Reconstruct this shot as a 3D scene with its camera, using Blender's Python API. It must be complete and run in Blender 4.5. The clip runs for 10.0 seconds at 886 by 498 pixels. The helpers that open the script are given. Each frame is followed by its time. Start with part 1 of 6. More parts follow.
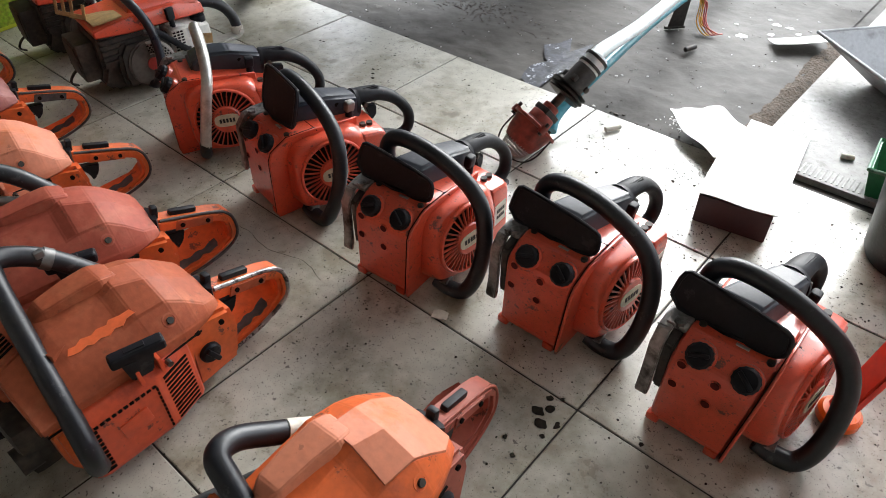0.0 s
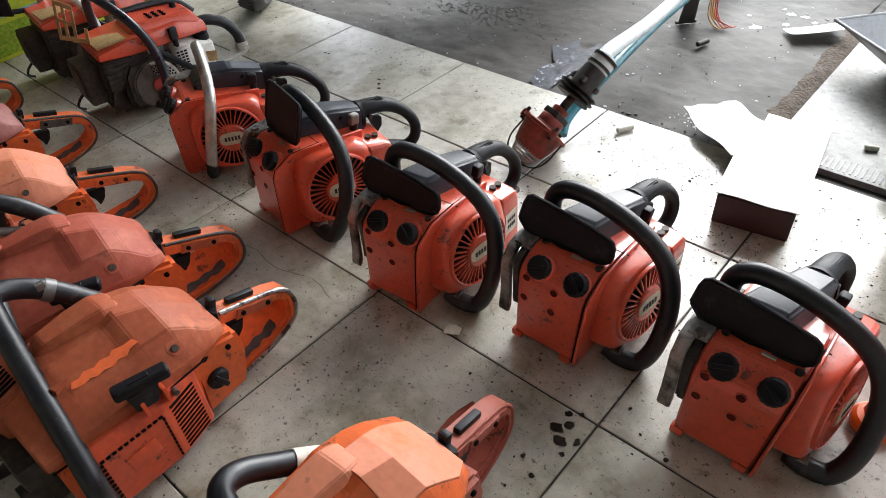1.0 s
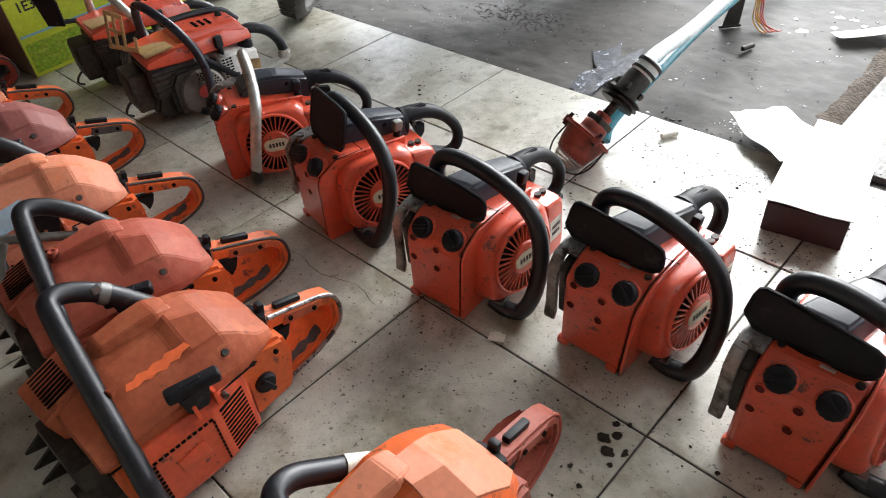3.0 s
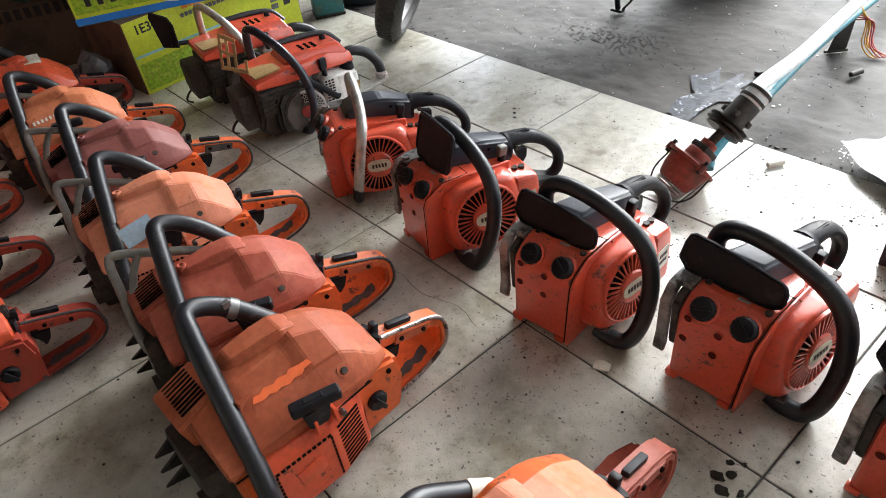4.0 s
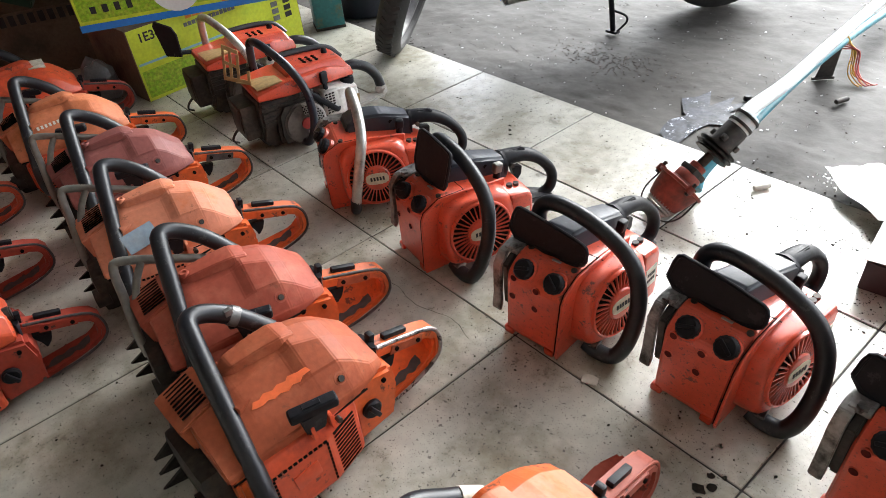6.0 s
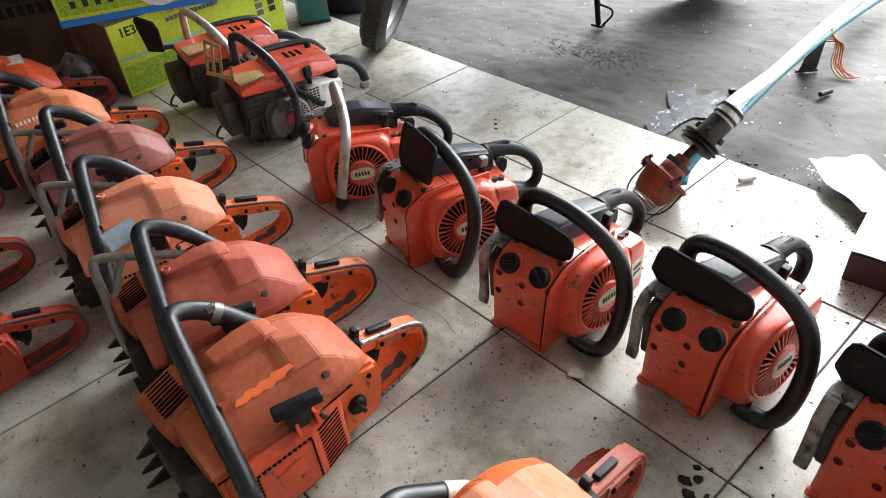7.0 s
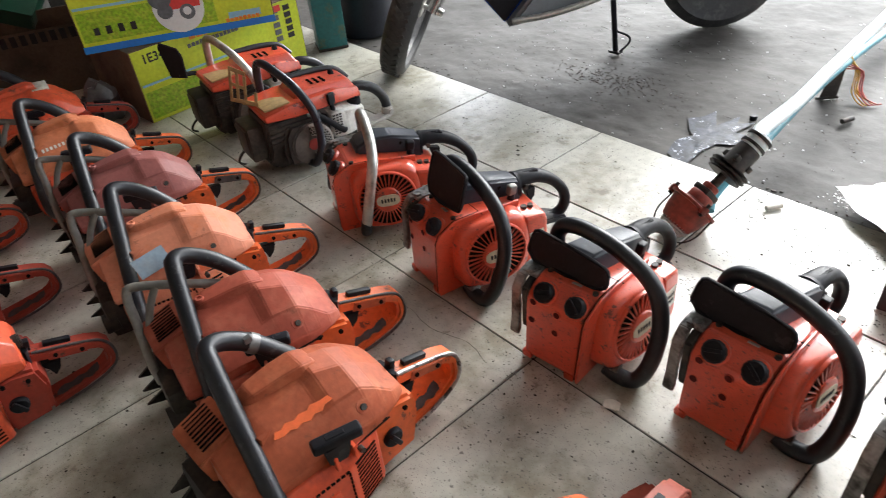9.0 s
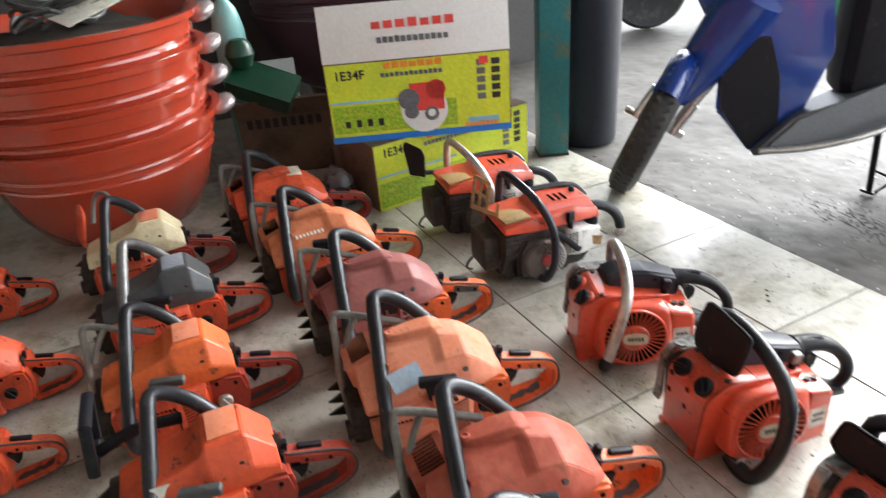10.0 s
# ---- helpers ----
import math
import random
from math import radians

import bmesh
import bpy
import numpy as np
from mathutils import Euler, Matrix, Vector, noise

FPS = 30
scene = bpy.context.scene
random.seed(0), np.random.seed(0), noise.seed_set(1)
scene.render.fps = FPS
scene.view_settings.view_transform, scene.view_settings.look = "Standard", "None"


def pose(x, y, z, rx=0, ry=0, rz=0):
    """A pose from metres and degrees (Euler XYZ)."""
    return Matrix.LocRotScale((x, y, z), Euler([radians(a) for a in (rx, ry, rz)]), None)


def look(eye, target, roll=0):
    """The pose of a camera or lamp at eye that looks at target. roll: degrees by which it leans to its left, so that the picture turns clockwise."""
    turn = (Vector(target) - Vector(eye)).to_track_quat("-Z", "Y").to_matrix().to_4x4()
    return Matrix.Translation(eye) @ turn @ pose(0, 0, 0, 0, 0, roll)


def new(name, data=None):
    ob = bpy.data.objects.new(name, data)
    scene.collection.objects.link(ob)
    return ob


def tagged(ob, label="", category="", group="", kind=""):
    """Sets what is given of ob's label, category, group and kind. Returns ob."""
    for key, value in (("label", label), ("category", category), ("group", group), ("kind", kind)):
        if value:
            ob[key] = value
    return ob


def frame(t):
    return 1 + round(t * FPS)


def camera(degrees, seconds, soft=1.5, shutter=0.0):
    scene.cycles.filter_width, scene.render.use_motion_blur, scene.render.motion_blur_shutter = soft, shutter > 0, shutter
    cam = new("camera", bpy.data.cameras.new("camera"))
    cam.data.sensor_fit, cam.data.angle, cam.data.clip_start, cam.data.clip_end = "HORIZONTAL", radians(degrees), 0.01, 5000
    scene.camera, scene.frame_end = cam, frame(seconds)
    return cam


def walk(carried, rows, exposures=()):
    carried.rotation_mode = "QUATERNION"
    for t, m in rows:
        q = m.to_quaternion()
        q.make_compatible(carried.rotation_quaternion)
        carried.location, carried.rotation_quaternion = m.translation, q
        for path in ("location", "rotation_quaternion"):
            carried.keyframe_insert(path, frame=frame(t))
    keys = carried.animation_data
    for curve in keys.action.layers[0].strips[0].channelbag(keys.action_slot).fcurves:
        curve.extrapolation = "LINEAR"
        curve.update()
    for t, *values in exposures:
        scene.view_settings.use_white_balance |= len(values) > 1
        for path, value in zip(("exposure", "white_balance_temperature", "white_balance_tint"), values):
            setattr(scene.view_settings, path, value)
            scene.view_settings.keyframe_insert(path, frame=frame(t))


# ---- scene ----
cam = camera(66.4, 10.0, soft=0.3, shutter=0.22)
PATH = [
    (0, (0.777, -0.646, 0.949), (-0.218, 0.476, -0.375), -0.6),
    (0.5, (0.776, -0.61, 0.934), (-0.219, 0.508, -0.392), -3.4),
    (1, (0.767, -0.606, 0.939), (-0.277, 0.483, -0.374), -4.3),
    (1.5, (0.772, -0.608, 0.943), (-0.269, 0.5, -0.356), -4.5),
    (2, (0.782, -0.604, 0.941), (-0.242, 0.529, -0.351), -4.6),
    (3.3, (0.723, -0.637, 0.941), (-0.433, 0.366, -0.347), -6.1),
    (3.5, (0.707, -0.651, 0.951), (-0.477, 0.339, -0.322), -5.9),
    (4, (0.688, -0.679, 0.974), (-0.572, 0.248, -0.271), -8.3),
    (4.5, (0.696, -0.685, 0.99), (-0.56, 0.283, -0.229), -7.7),
    (5, (0.694, -0.686, 0.991), (-0.563, 0.273, -0.234), -7.4),
    (5.5, (0.705, -0.7, 1.001), (-0.58, 0.242, -0.208), -7.7),
    (5.7, (0.704, -0.701, 1.006), (-0.564, 0.252, -0.213), -6.7),
    (7, (0.705, -0.693, 0.997), (-0.524, 0.287, -0.24), -6.0),
    (7.5, (0.754, -0.653, 0.988), (-0.356, 0.467, -0.243), -4.7),
    (8, (0.78, -0.639, 0.983), (-0.274, 0.507, -0.272), -5.6),
    (8.5, (0.736, -0.669, 0.993), (-0.394, 0.423, -0.244), -5.7),
    (9, (0.656, -0.725, 1.01), (-0.604, 0.276, -0.177), -5.9),
    (9.5, (0.564, -0.802, 1.044), (-0.816, 0.118, -0.073), -4.9),
    (10, (0.407, -0.864, 1.1), (-1.174, -0.11, 0.134), -4.8),
]
walk(cam, [(t, look(eye, target, roll)) for t, eye, target, roll in PATH],
     [(0, 1.92), (2.2, 1.90), (3.4, 2.18), (5.7, 2.36), (7.0, 2.34), (7.6, 2.06), (8.0, 1.84), (8.5, 1.90), (9.2, 2.42), (10.0, 2.82)])

# ---- light ----
world = bpy.data.worlds.new("overcast_sky")
scene.world = world
world.use_nodes = True
_wn = world.node_tree.nodes
_sky = _wn.new("ShaderNodeTexSky")
_sky.sky_type, _sky.sun_disc = "NISHITA", False
_sky.sun_elevation, _sky.sun_rotation = radians(38), radians(-13)
_sky.dust_density = 1.5
_bg = _wn["Background"]
_bg.inputs["Strength"].default_value = 0.15
_pale = _wn.new("ShaderNodeHueSaturation")
_pale.inputs["Saturation"].default_value = 0.35
world.node_tree.links.new(_sky.outputs[0], _pale.inputs["Color"])
world.node_tree.links.new(_pale.outputs[0], _bg.inputs["Color"])
_sun = bpy.data.lights.new("sun", "SUN")
_sun.energy, _sun.angle, _sun.color = 1.76, radians(48), (0.925, 0.975, 1.0)
new("sun", _sun).matrix_world = look((-0.70, 3.0, 2.40), (0.0, 0.0, 0.0))


# ---- materials ----
MATS = {}


def material(key, col, rough=0.5, metal=0.0, vary=0.25, col2=None, amount=0.4, scale=14.0, fine=90.0, bump=0.15, coat=0.0, dist=0.002, spec=0.5, specks=0.0, speck_col=(0.03, 0.025, 0.02), chips=0.0, chip_scale=26.0, chip_col=(0.045, 0.03, 0.025), chip_edge=0.635):
    """A worn surface: base colour, stains of col2 at a large scale, grain at a fine one, relief."""
    if key in MATS:
        return MATS[key]
    m = bpy.data.materials.new(key)
    m.use_nodes = True
    nt = m.node_tree
    n, l = nt.nodes, nt.links
    b = n["Principled BSDF"]
    tc = n.new("ShaderNodeTexCoord")
    info = n.new("ShaderNodeObjectInfo")
    off = n.new("ShaderNodeVectorMath")
    off.operation = "MULTIPLY_ADD"
    off.inputs[1].default_value = (1, 1, 1)
    sc = n.new("ShaderNodeVectorMath")
    sc.operation = "SCALE"
    sc.inputs[0].default_value = (7.0, 3.0, 5.0)
    l.new(info.outputs["Random"], sc.inputs["Scale"])
    l.new(tc.outputs["Object"], off.inputs[0])
    l.new(sc.outputs[0], off.inputs[2])
    big, small = n.new("ShaderNodeTexNoise"), n.new("ShaderNodeTexNoise")
    big.inputs["Scale"].default_value, big.inputs["Detail"].default_value, big.inputs["Roughness"].default_value = scale, 6, 0.65
    small.inputs["Scale"].default_value, small.inputs["Detail"].default_value = fine, 4
    for t in (big, small):
        l.new(off.outputs[0], t.inputs["Vector"])
    ramp = n.new("ShaderNodeMapRange")
    ramp.inputs["From Min"].default_value = 0.62 - 0.3 * amount
    ramp.inputs["From Max"].default_value = 0.80 - 0.3 * amount
    l.new(big.outputs["Fac"], ramp.inputs["Value"])
    mix = n.new("ShaderNodeMix")
    mix.data_type = "RGBA"
    c2 = col2 or tuple(c * (1 - vary) for c in col)
    mix.inputs["A"].default_value, mix.inputs["B"].default_value = (*col, 1), (*c2, 1)
    l.new(ramp.outputs["Result"], mix.inputs["Factor"])
    hsv = n.new("ShaderNodeHueSaturation")
    val = n.new("ShaderNodeMapRange")
    val.inputs["To Min"].default_value, val.inputs["To Max"].default_value = 1 - vary, 1 + vary
    val.inputs["From Min"].default_value, val.inputs["From Max"].default_value = 0.3, 0.7
    l.new(small.outputs["Fac"], val.inputs["Value"])
    l.new(val.outputs["Result"], hsv.inputs["Value"])
    last = mix.outputs["Result"]
    if specks:
        for size, edge in ((130.0, 0.67), (420.0, 0.66)):
            dots = n.new("ShaderNodeTexNoise")
            dots.inputs["Scale"].default_value, dots.inputs["Detail"].default_value = size, 1.5
            l.new(off.outputs[0], dots.inputs["Vector"])
            cut = n.new("ShaderNodeMapRange")
            cut.inputs["From Min"].default_value, cut.inputs["From Max"].default_value = edge, edge + 0.05
            cut.inputs["To Max"].default_value = specks
            l.new(dots.outputs["Fac"], cut.inputs["Value"])
            over = n.new("ShaderNodeMix")
            over.data_type = "RGBA"
            over.inputs["B"].default_value = (*speck_col, 1)
            l.new(cut.outputs["Result"], over.inputs["Factor"])
            l.new(last, over.inputs["A"])
            last = over.outputs["Result"]
    if chips:
        flaw = n.new("ShaderNodeTexNoise")
        flaw.inputs["Scale"].default_value, flaw.inputs["Detail"].default_value, flaw.inputs["Roughness"].default_value = chip_scale, 9, 0.72
        l.new(off.outputs[0], flaw.inputs["Vector"])
        cut = n.new("ShaderNodeMapRange")
        cut.inputs["From Min"].default_value, cut.inputs["From Max"].default_value = chip_edge, chip_edge + 0.025
        cut.inputs["To Max"].default_value = chips
        l.new(flaw.outputs["Fac"], cut.inputs["Value"])
        over = n.new("ShaderNodeMix")
        over.data_type = "RGBA"
        over.inputs["B"].default_value = (*chip_col, 1)
        l.new(cut.outputs["Result"], over.inputs["Factor"])
        l.new(last, over.inputs["A"])
        last = over.outputs["Result"]
    l.new(last, hsv.inputs["Color"])
    l.new(hsv.outputs["Color"], b.inputs["Base Color"])
    rr = n.new("ShaderNodeMapRange")
    rr.inputs["To Min"].default_value, rr.inputs["To Max"].default_value = max(0.03, rough - 0.12), min(1, rough + 0.15)
    l.new(big.outputs["Fac"], rr.inputs["Value"])
    l.new(rr.outputs["Result"], b.inputs["Roughness"])
    b.inputs["Metallic"].default_value = metal
    b.inputs["Coat Weight"].default_value = coat
    b.inputs["Specular IOR Level"].default_value = spec
    bp = n.new("ShaderNodeBump")
    bp.inputs["Strength"].default_value, bp.inputs["Distance"].default_value = bump, dist
    l.new(small.outputs["Fac"], bp.inputs["Height"])
    l.new(bp.outputs["Normal"], b.inputs["Normal"])
    MATS[key] = m
    return m


ORANGE = material("orange_paint", (0.67, 0.125, 0.028), 0.42, vary=0.10, col2=(0.42, 0.085, 0.03), amount=0.25, chips=0.8, chip_edge=0.605)
RED_ORANGE = material("red_orange_paint", (0.62, 0.085, 0.03), 0.40, vary=0.10, col2=(0.36, 0.05, 0.025), amount=0.25, chips=0.8, chip_edge=0.605)
S_ORANGE = material("glossy_orange_casting", (0.65, 0.076, 0.033), 0.34, vary=0.06, col2=(0.45, 0.06, 0.025), amount=0.2, coat=0.45, specks=0.5, chips=0.8, chip_edge=0.605, chip_scale=22.0)
PEACH = material("faded_peach_plastic", (0.64, 0.225, 0.130), 0.55, vary=0.08, col2=(0.62, 0.17, 0.06), amount=0.35, spec=0.3, chips=0.45, chip_edge=0.615, chip_col=(0.16, 0.06, 0.035))
RUST = material("faded_brick_plastic", (0.37, 0.086, 0.037), 0.55, vary=0.13, col2=(0.46, 0.132, 0.062), amount=0.4, spec=0.3, chips=0.45, chip_edge=0.615, chip_col=(0.16, 0.06, 0.035))
BROWN = material("faded_red_brown_plastic", (0.38, 0.080, 0.048), 0.55, vary=0.10, col2=(0.46, 0.13, 0.08), amount=0.4, spec=0.3, chips=0.45, chip_edge=0.615, chip_col=(0.16, 0.06, 0.035))
PLUM = material("faded_plum_plastic", (0.26, 0.085, 0.075), 0.5, vary=0.10, col2=(0.34, 0.12, 0.10), amount=0.4, spec=0.3, chips=0.45, chip_edge=0.615, chip_col=(0.16, 0.06, 0.035))
TAN = material("faded_tan_orange_plastic", (0.56, 0.18, 0.085), 0.55, vary=0.10, col2=(0.45, 0.13, 0.05), amount=0.4, spec=0.3, chips=0.45, chip_edge=0.615, chip_col=(0.16, 0.06, 0.035))
DARK_RED = material("dull_red_plastic", (0.36, 0.05, 0.03), 0.5, vary=0.12, col2=(0.25, 0.05, 0.035), amount=0.4, spec=0.3, chips=0.8, chip_edge=0.605)
DUSKY = material("dusky_pink_plastic", (0.36, 0.095, 0.065), 0.55, vary=0.10, col2=(0.28, 0.07, 0.05), amount=0.4, spec=0.3, chips=0.8, chip_edge=0.605)
CREAM = material("cream_plastic", (0.68, 0.58, 0.36), 0.5, vary=0.08, col2=(0.5, 0.4, 0.22), amount=0.3, chips=0.45, chip_edge=0.615, chip_col=(0.16, 0.06, 0.035))
CHARCOAL = material("charcoal_plastic", (0.055, 0.058, 0.058), 0.45, vary=0.15)
SLATE = material("grey_blue_plastic", (0.22, 0.25, 0.28), 0.45, vary=0.12)
BLACK = material("black_rubber", (0.008, 0.009, 0.013), 0.40, vary=0.25, col2=(0.02, 0.02, 0.02), amount=0.3, spec=0.5, chips=0.5, chip_edge=0.60, chip_scale=40.0, chip_col=(0.07, 0.07, 0.072))
BLACK_PLASTIC = material("black_plastic", (0.009, 0.009, 0.012), 0.45, vary=0.2, col2=(0.02, 0.02, 0.02), amount=0.2, spec=0.2, chips=0.4, chip_edge=0.61, chip_scale=30.0, chip_col=(0.05, 0.05, 0.052))
GREASE = material("greasy_metal", (0.03, 0.026, 0.022), 0.55, metal=0.2, vary=0.4, col2=(0.08, 0.06, 0.045), amount=0.4)
SPIKE = material("dark_steel", (0.05, 0.045, 0.04), 0.5, metal=0.7, vary=0.3)
STEEL = material("worn_aluminium", (0.55, 0.54, 0.51), 0.38, metal=0.9, vary=0.12, col2=(0.25, 0.23, 0.2), amount=0.3, chips=0.5, chip_col=(0.12, 0.11, 0.10))
GREY_TUBE = material("dull_grey_tube", (0.19, 0.183, 0.165), 0.45, metal=0.35, vary=0.15, col2=(0.2, 0.17, 0.13), amount=0.3)
GREY_BAR = material("rubbed_grey_bar", (0.16, 0.155, 0.15), 0.4, metal=0.4, vary=0.2)
WHITE_CAST = material("dirty_white_casting", (0.46, 0.44, 0.40), 0.5, vary=0.12, col2=(0.2, 0.18, 0.15), amount=0.35)
# Matt black paints the shade inside slots and openings; pins, seams, screws share it.
SHADE_BLACK = material("shade_and_pin_black", (0.012, 0.010, 0.009), 0.9, vary=0.2, spec=0.0)
GREY_HOUSING = material("slate_grey_housing", (0.022, 0.026, 0.036), 0.36, vary=0.15, col2=(0.10, 0.10, 0.105), amount=0.12)
SCUFF = material("fresh_orange_paint", (0.90, 0.17, 0.05), 0.45, vary=0.08)
GUIDE = material("scratched_guide_steel", (0.30, 0.29, 0.28), 0.4, metal=0.7, vary=0.2, col2=(0.06, 0.055, 0.05), amount=0.5, scale=24.0)
# Dark red that paints shaded orange inside the bolt holes.
RED_HOLE_SHADE = material("red_hole_shade", (0.09, 0.012, 0.010), 0.8, vary=0.2, spec=0.1)
TAPE = material("grey_blue_tape", (0.26, 0.34, 0.41), 0.5, vary=0.12, col2=(0.3, 0.33, 0.35), amount=0.4)
WEAR = material("worn_dark_edge", (0.06, 0.055, 0.055), 0.5, vary=0.3)
BARE = material("rubbed_bright_edge", (0.42, 0.40, 0.39), 0.38, metal=0.7, vary=0.25, chips=0.85, chip_scale=34.0, chip_edge=0.53, chip_col=(0.03, 0.028, 0.028))
STICKER = material("grubby_white_sticker", (0.62, 0.60, 0.52), 0.5, vary=0.12, col2=(0.35, 0.3, 0.2), amount=0.35)
BADGE = material("badge_yellow_grey", (0.56, 0.50, 0.36), 0.5, vary=0.15)
PRINT = material("black_print", (0.02, 0.02, 0.02), 0.6)
RED_PRINT_DULL = material("dull_red_badge", (0.45, 0.06, 0.05), 0.5, vary=0.15)
TAN_METAL = material("tan_painted_bracket", (0.42, 0.28, 0.12), 0.5, vary=0.15, col2=(0.2, 0.12, 0.06), amount=0.3)


# ---- building blocks ----
def part(name, bm, mat, parent=None, label="", sharp=35, soft=False):
    me = bpy.data.meshes.new(name)
    bmesh.ops.recalc_face_normals(bm, faces=bm.faces[:])
    bm.to_mesh(me)
    bm.free()
    me.polygons.foreach_set("use_smooth", [True] * len(me.polygons))
    me.set_sharp_from_angle(angle=radians(sharp))
    me.materials.append(mat)
    ob = new(name, me)
    if soft:
        ob.modifiers.new("weighted_normals", "WEIGHTED_NORMAL").weight = 100
    if parent:
        ob.parent = parent
    if label:
        tagged(ob, label)
    return ob


def thing(name, m, label, category, group=""):
    ob = new(name)
    ob.empty_display_size = 0.05
    ob.matrix_basis = m
    return tagged(ob, label, category, group)


def cube(bm, c, s, bevel=0.0, rot=(0, 0, 0), seg=2):
    m = pose(*c, *rot) @ Matrix.Diagonal((*s, 1))
    g = bmesh.ops.create_cube(bm, size=1.0, matrix=m)
    if bevel:
        es = list({e for v in g["verts"] for e in v.link_edges})
        bmesh.ops.bevel(bm, geom=es, offset=bevel, segments=seg, affect="EDGES", profile=0.6)
    return bm


def cyl(bm, c, r, h, axis="z", seg=20, r2=None, bevel=0.0, rot=None):
    turn = {"z": (0, 0, 0), "x": (0, 90, 0), "y": (-90, 0, 0)}[axis]
    m = pose(*c, *(rot or turn))
    g = bmesh.ops.create_cone(bm, cap_ends=True, segments=seg, radius1=r, radius2=r if r2 is None else r2, depth=h, matrix=m)
    if bevel:
        es = [e for e in {e for v in g["verts"] for e in v.link_edges} if any(len(f.verts) > 4 for f in e.link_faces)]
        bmesh.ops.bevel(bm, geom=es, offset=bevel, segments=2, affect="EDGES")
    return bm


def glide(pts, n):
    """A smooth line through the points."""
    p = [Vector(q) for q in pts]
    p = [p[0] * 2 - p[1]] + p + [p[-1] * 2 - p[-2]]
    out = []
    for i in range(1, len(p) - 2):
        a, b, c, d = p[i - 1:i + 3]
        for k in range(n):
            t = k / n
            out.append(0.5 * ((2 * b) + (c - a) * t + (2 * a - 5 * b + 4 * c - d) * t * t + (3 * b - a - 3 * c + d) * t ** 3))
    out.append(p[-2])
    return out


def tube(bm, pts, r, seg=12, n=5, flat=1.0, up=(0, 0, 1), ribs=0):
    """A round or flattened tube along a smooth line, with closed ends; ribs: how many grooves run along it."""
    line = glide(pts, n) if n > 1 else [Vector(q) for q in pts]
    rings, side = [], None
    for i, q in enumerate(line):
        d = (line[min(i + 1, len(line) - 1)] - line[max(i - 1, 0)]).normalized()
        if side is None:
            side = d.cross(Vector(up))
            if side.length < 0.1:
                side = d.cross(Vector((1, 0, 0)))
        side = (side - d * side.dot(d)).normalized()
        other = d.cross(side)
        rad = r(i / (len(line) - 1)) if callable(r) else r
        ring = []
        for k in range(seg):
            a = 2 * math.pi * k / seg
            w = rad * (1 - 0.042 * (k % 2)) if ribs else rad
            ring.append(bm.verts.new(q + side * math.cos(a) * w + other * math.sin(a) * w * flat))
        rings.append(ring)
    for a, b in zip(rings, rings[1:]):
        for k in range(seg):
            bm.faces.new((a[k], a[(k + 1) % seg], b[(k + 1) % seg], b[k]))
    bm.faces.new(rings[0][::-1])
    bm.faces.new(rings[-1])
    return bm


def loft(bm, sections, bevel=0.0, seg=2):
    rings = [[bm.verts.new(p) for p in sec] for sec in sections]
    faces = []
    k = len(rings[0])
    for a, b in zip(rings, rings[1:]):
        for i in range(k):
            faces.append(bm.faces.new((a[i], a[(i + 1) % k], b[(i + 1) % k], b[i])))
    faces.append(bm.faces.new(rings[0][::-1]))
    faces.append(bm.faces.new(rings[-1]))
    if bevel:
        bmesh.ops.recalc_face_normals(bm, faces=faces)
        es = list({e for f in faces for e in f.edges if len(e.link_faces) == 2 and e.calc_face_angle(0) > 0.15})
        bmesh.ops.bevel(bm, geom=es, offset=bevel, segments=seg, affect="EDGES", clamp_overlap=True)
    return bm


def rounded(poly, times=2):
    """The same outline with its corners cut round."""
    for _ in range(times):
        poly = [(a[0] + (b[0] - a[0]) * t, a[1] + (b[1] - a[1]) * t) for a, b in zip(poly, poly[1:] + poly[:1]) for t in (0.22, 0.78)]
    return poly


def prism(bm, poly, axis, a, b, bevel=0.0):
    """A polygon drawn in the plane across the axis (y,z / x,z / x,y) and drawn out from a to b."""
    put = {"x": lambda u, v, w: (w, u, v), "y": lambda u, v, w: (u, w, v), "z": lambda u, v, w: (u, v, w)}[axis]
    return loft(bm, [[put(u, v, a) for u, v in poly], [put(u, v, b) for u, v in poly]], bevel)


def lathe(bm, prof, c=(0, 0, 0), seg=32, axis="z"):
    rings = []
    for r, h in prof:
        ring = []
        for k in range(seg):
            a = 2 * math.pi * k / seg
            u, v = r * math.cos(a), r * math.sin(a)
            p = {"z": (u, v, h), "x": (h, u, v), "y": (u, h, v)}[axis]
            ring.append(bm.verts.new(Vector(c) + Vector(p)))
        rings.append(ring)
    for a, b in zip(rings, rings[1:]):
        for k in range(seg):
            bm.faces.new((a[k], a[(k + 1) % seg], b[(k + 1) % seg], b[k]))
    if prof[0][0] > 1e-5:
        bm.faces.new(rings[0][::-1])
    if prof[-1][0] > 1e-5:
        bm.faces.new(rings[-1])
    bmesh.ops.remove_doubles(bm, verts=bm.verts[:], dist=1e-6)
    return bm


def BM():
    return bmesh.new()


def lettering(text, parent, size, x, z, lift, mat):
    cu = bpy.data.curves.new("lettering", "FONT")
    cu.body, cu.size, cu.extrude, cu.offset = text, size, 0.0004, 0.02 * size
    cu.materials.append(mat)
    ob = new("lettering", cu)
    ob.parent = parent
    ob.matrix_basis = pose(x, -lift - 0.0004, z, 90, 0, 0)
    return ob


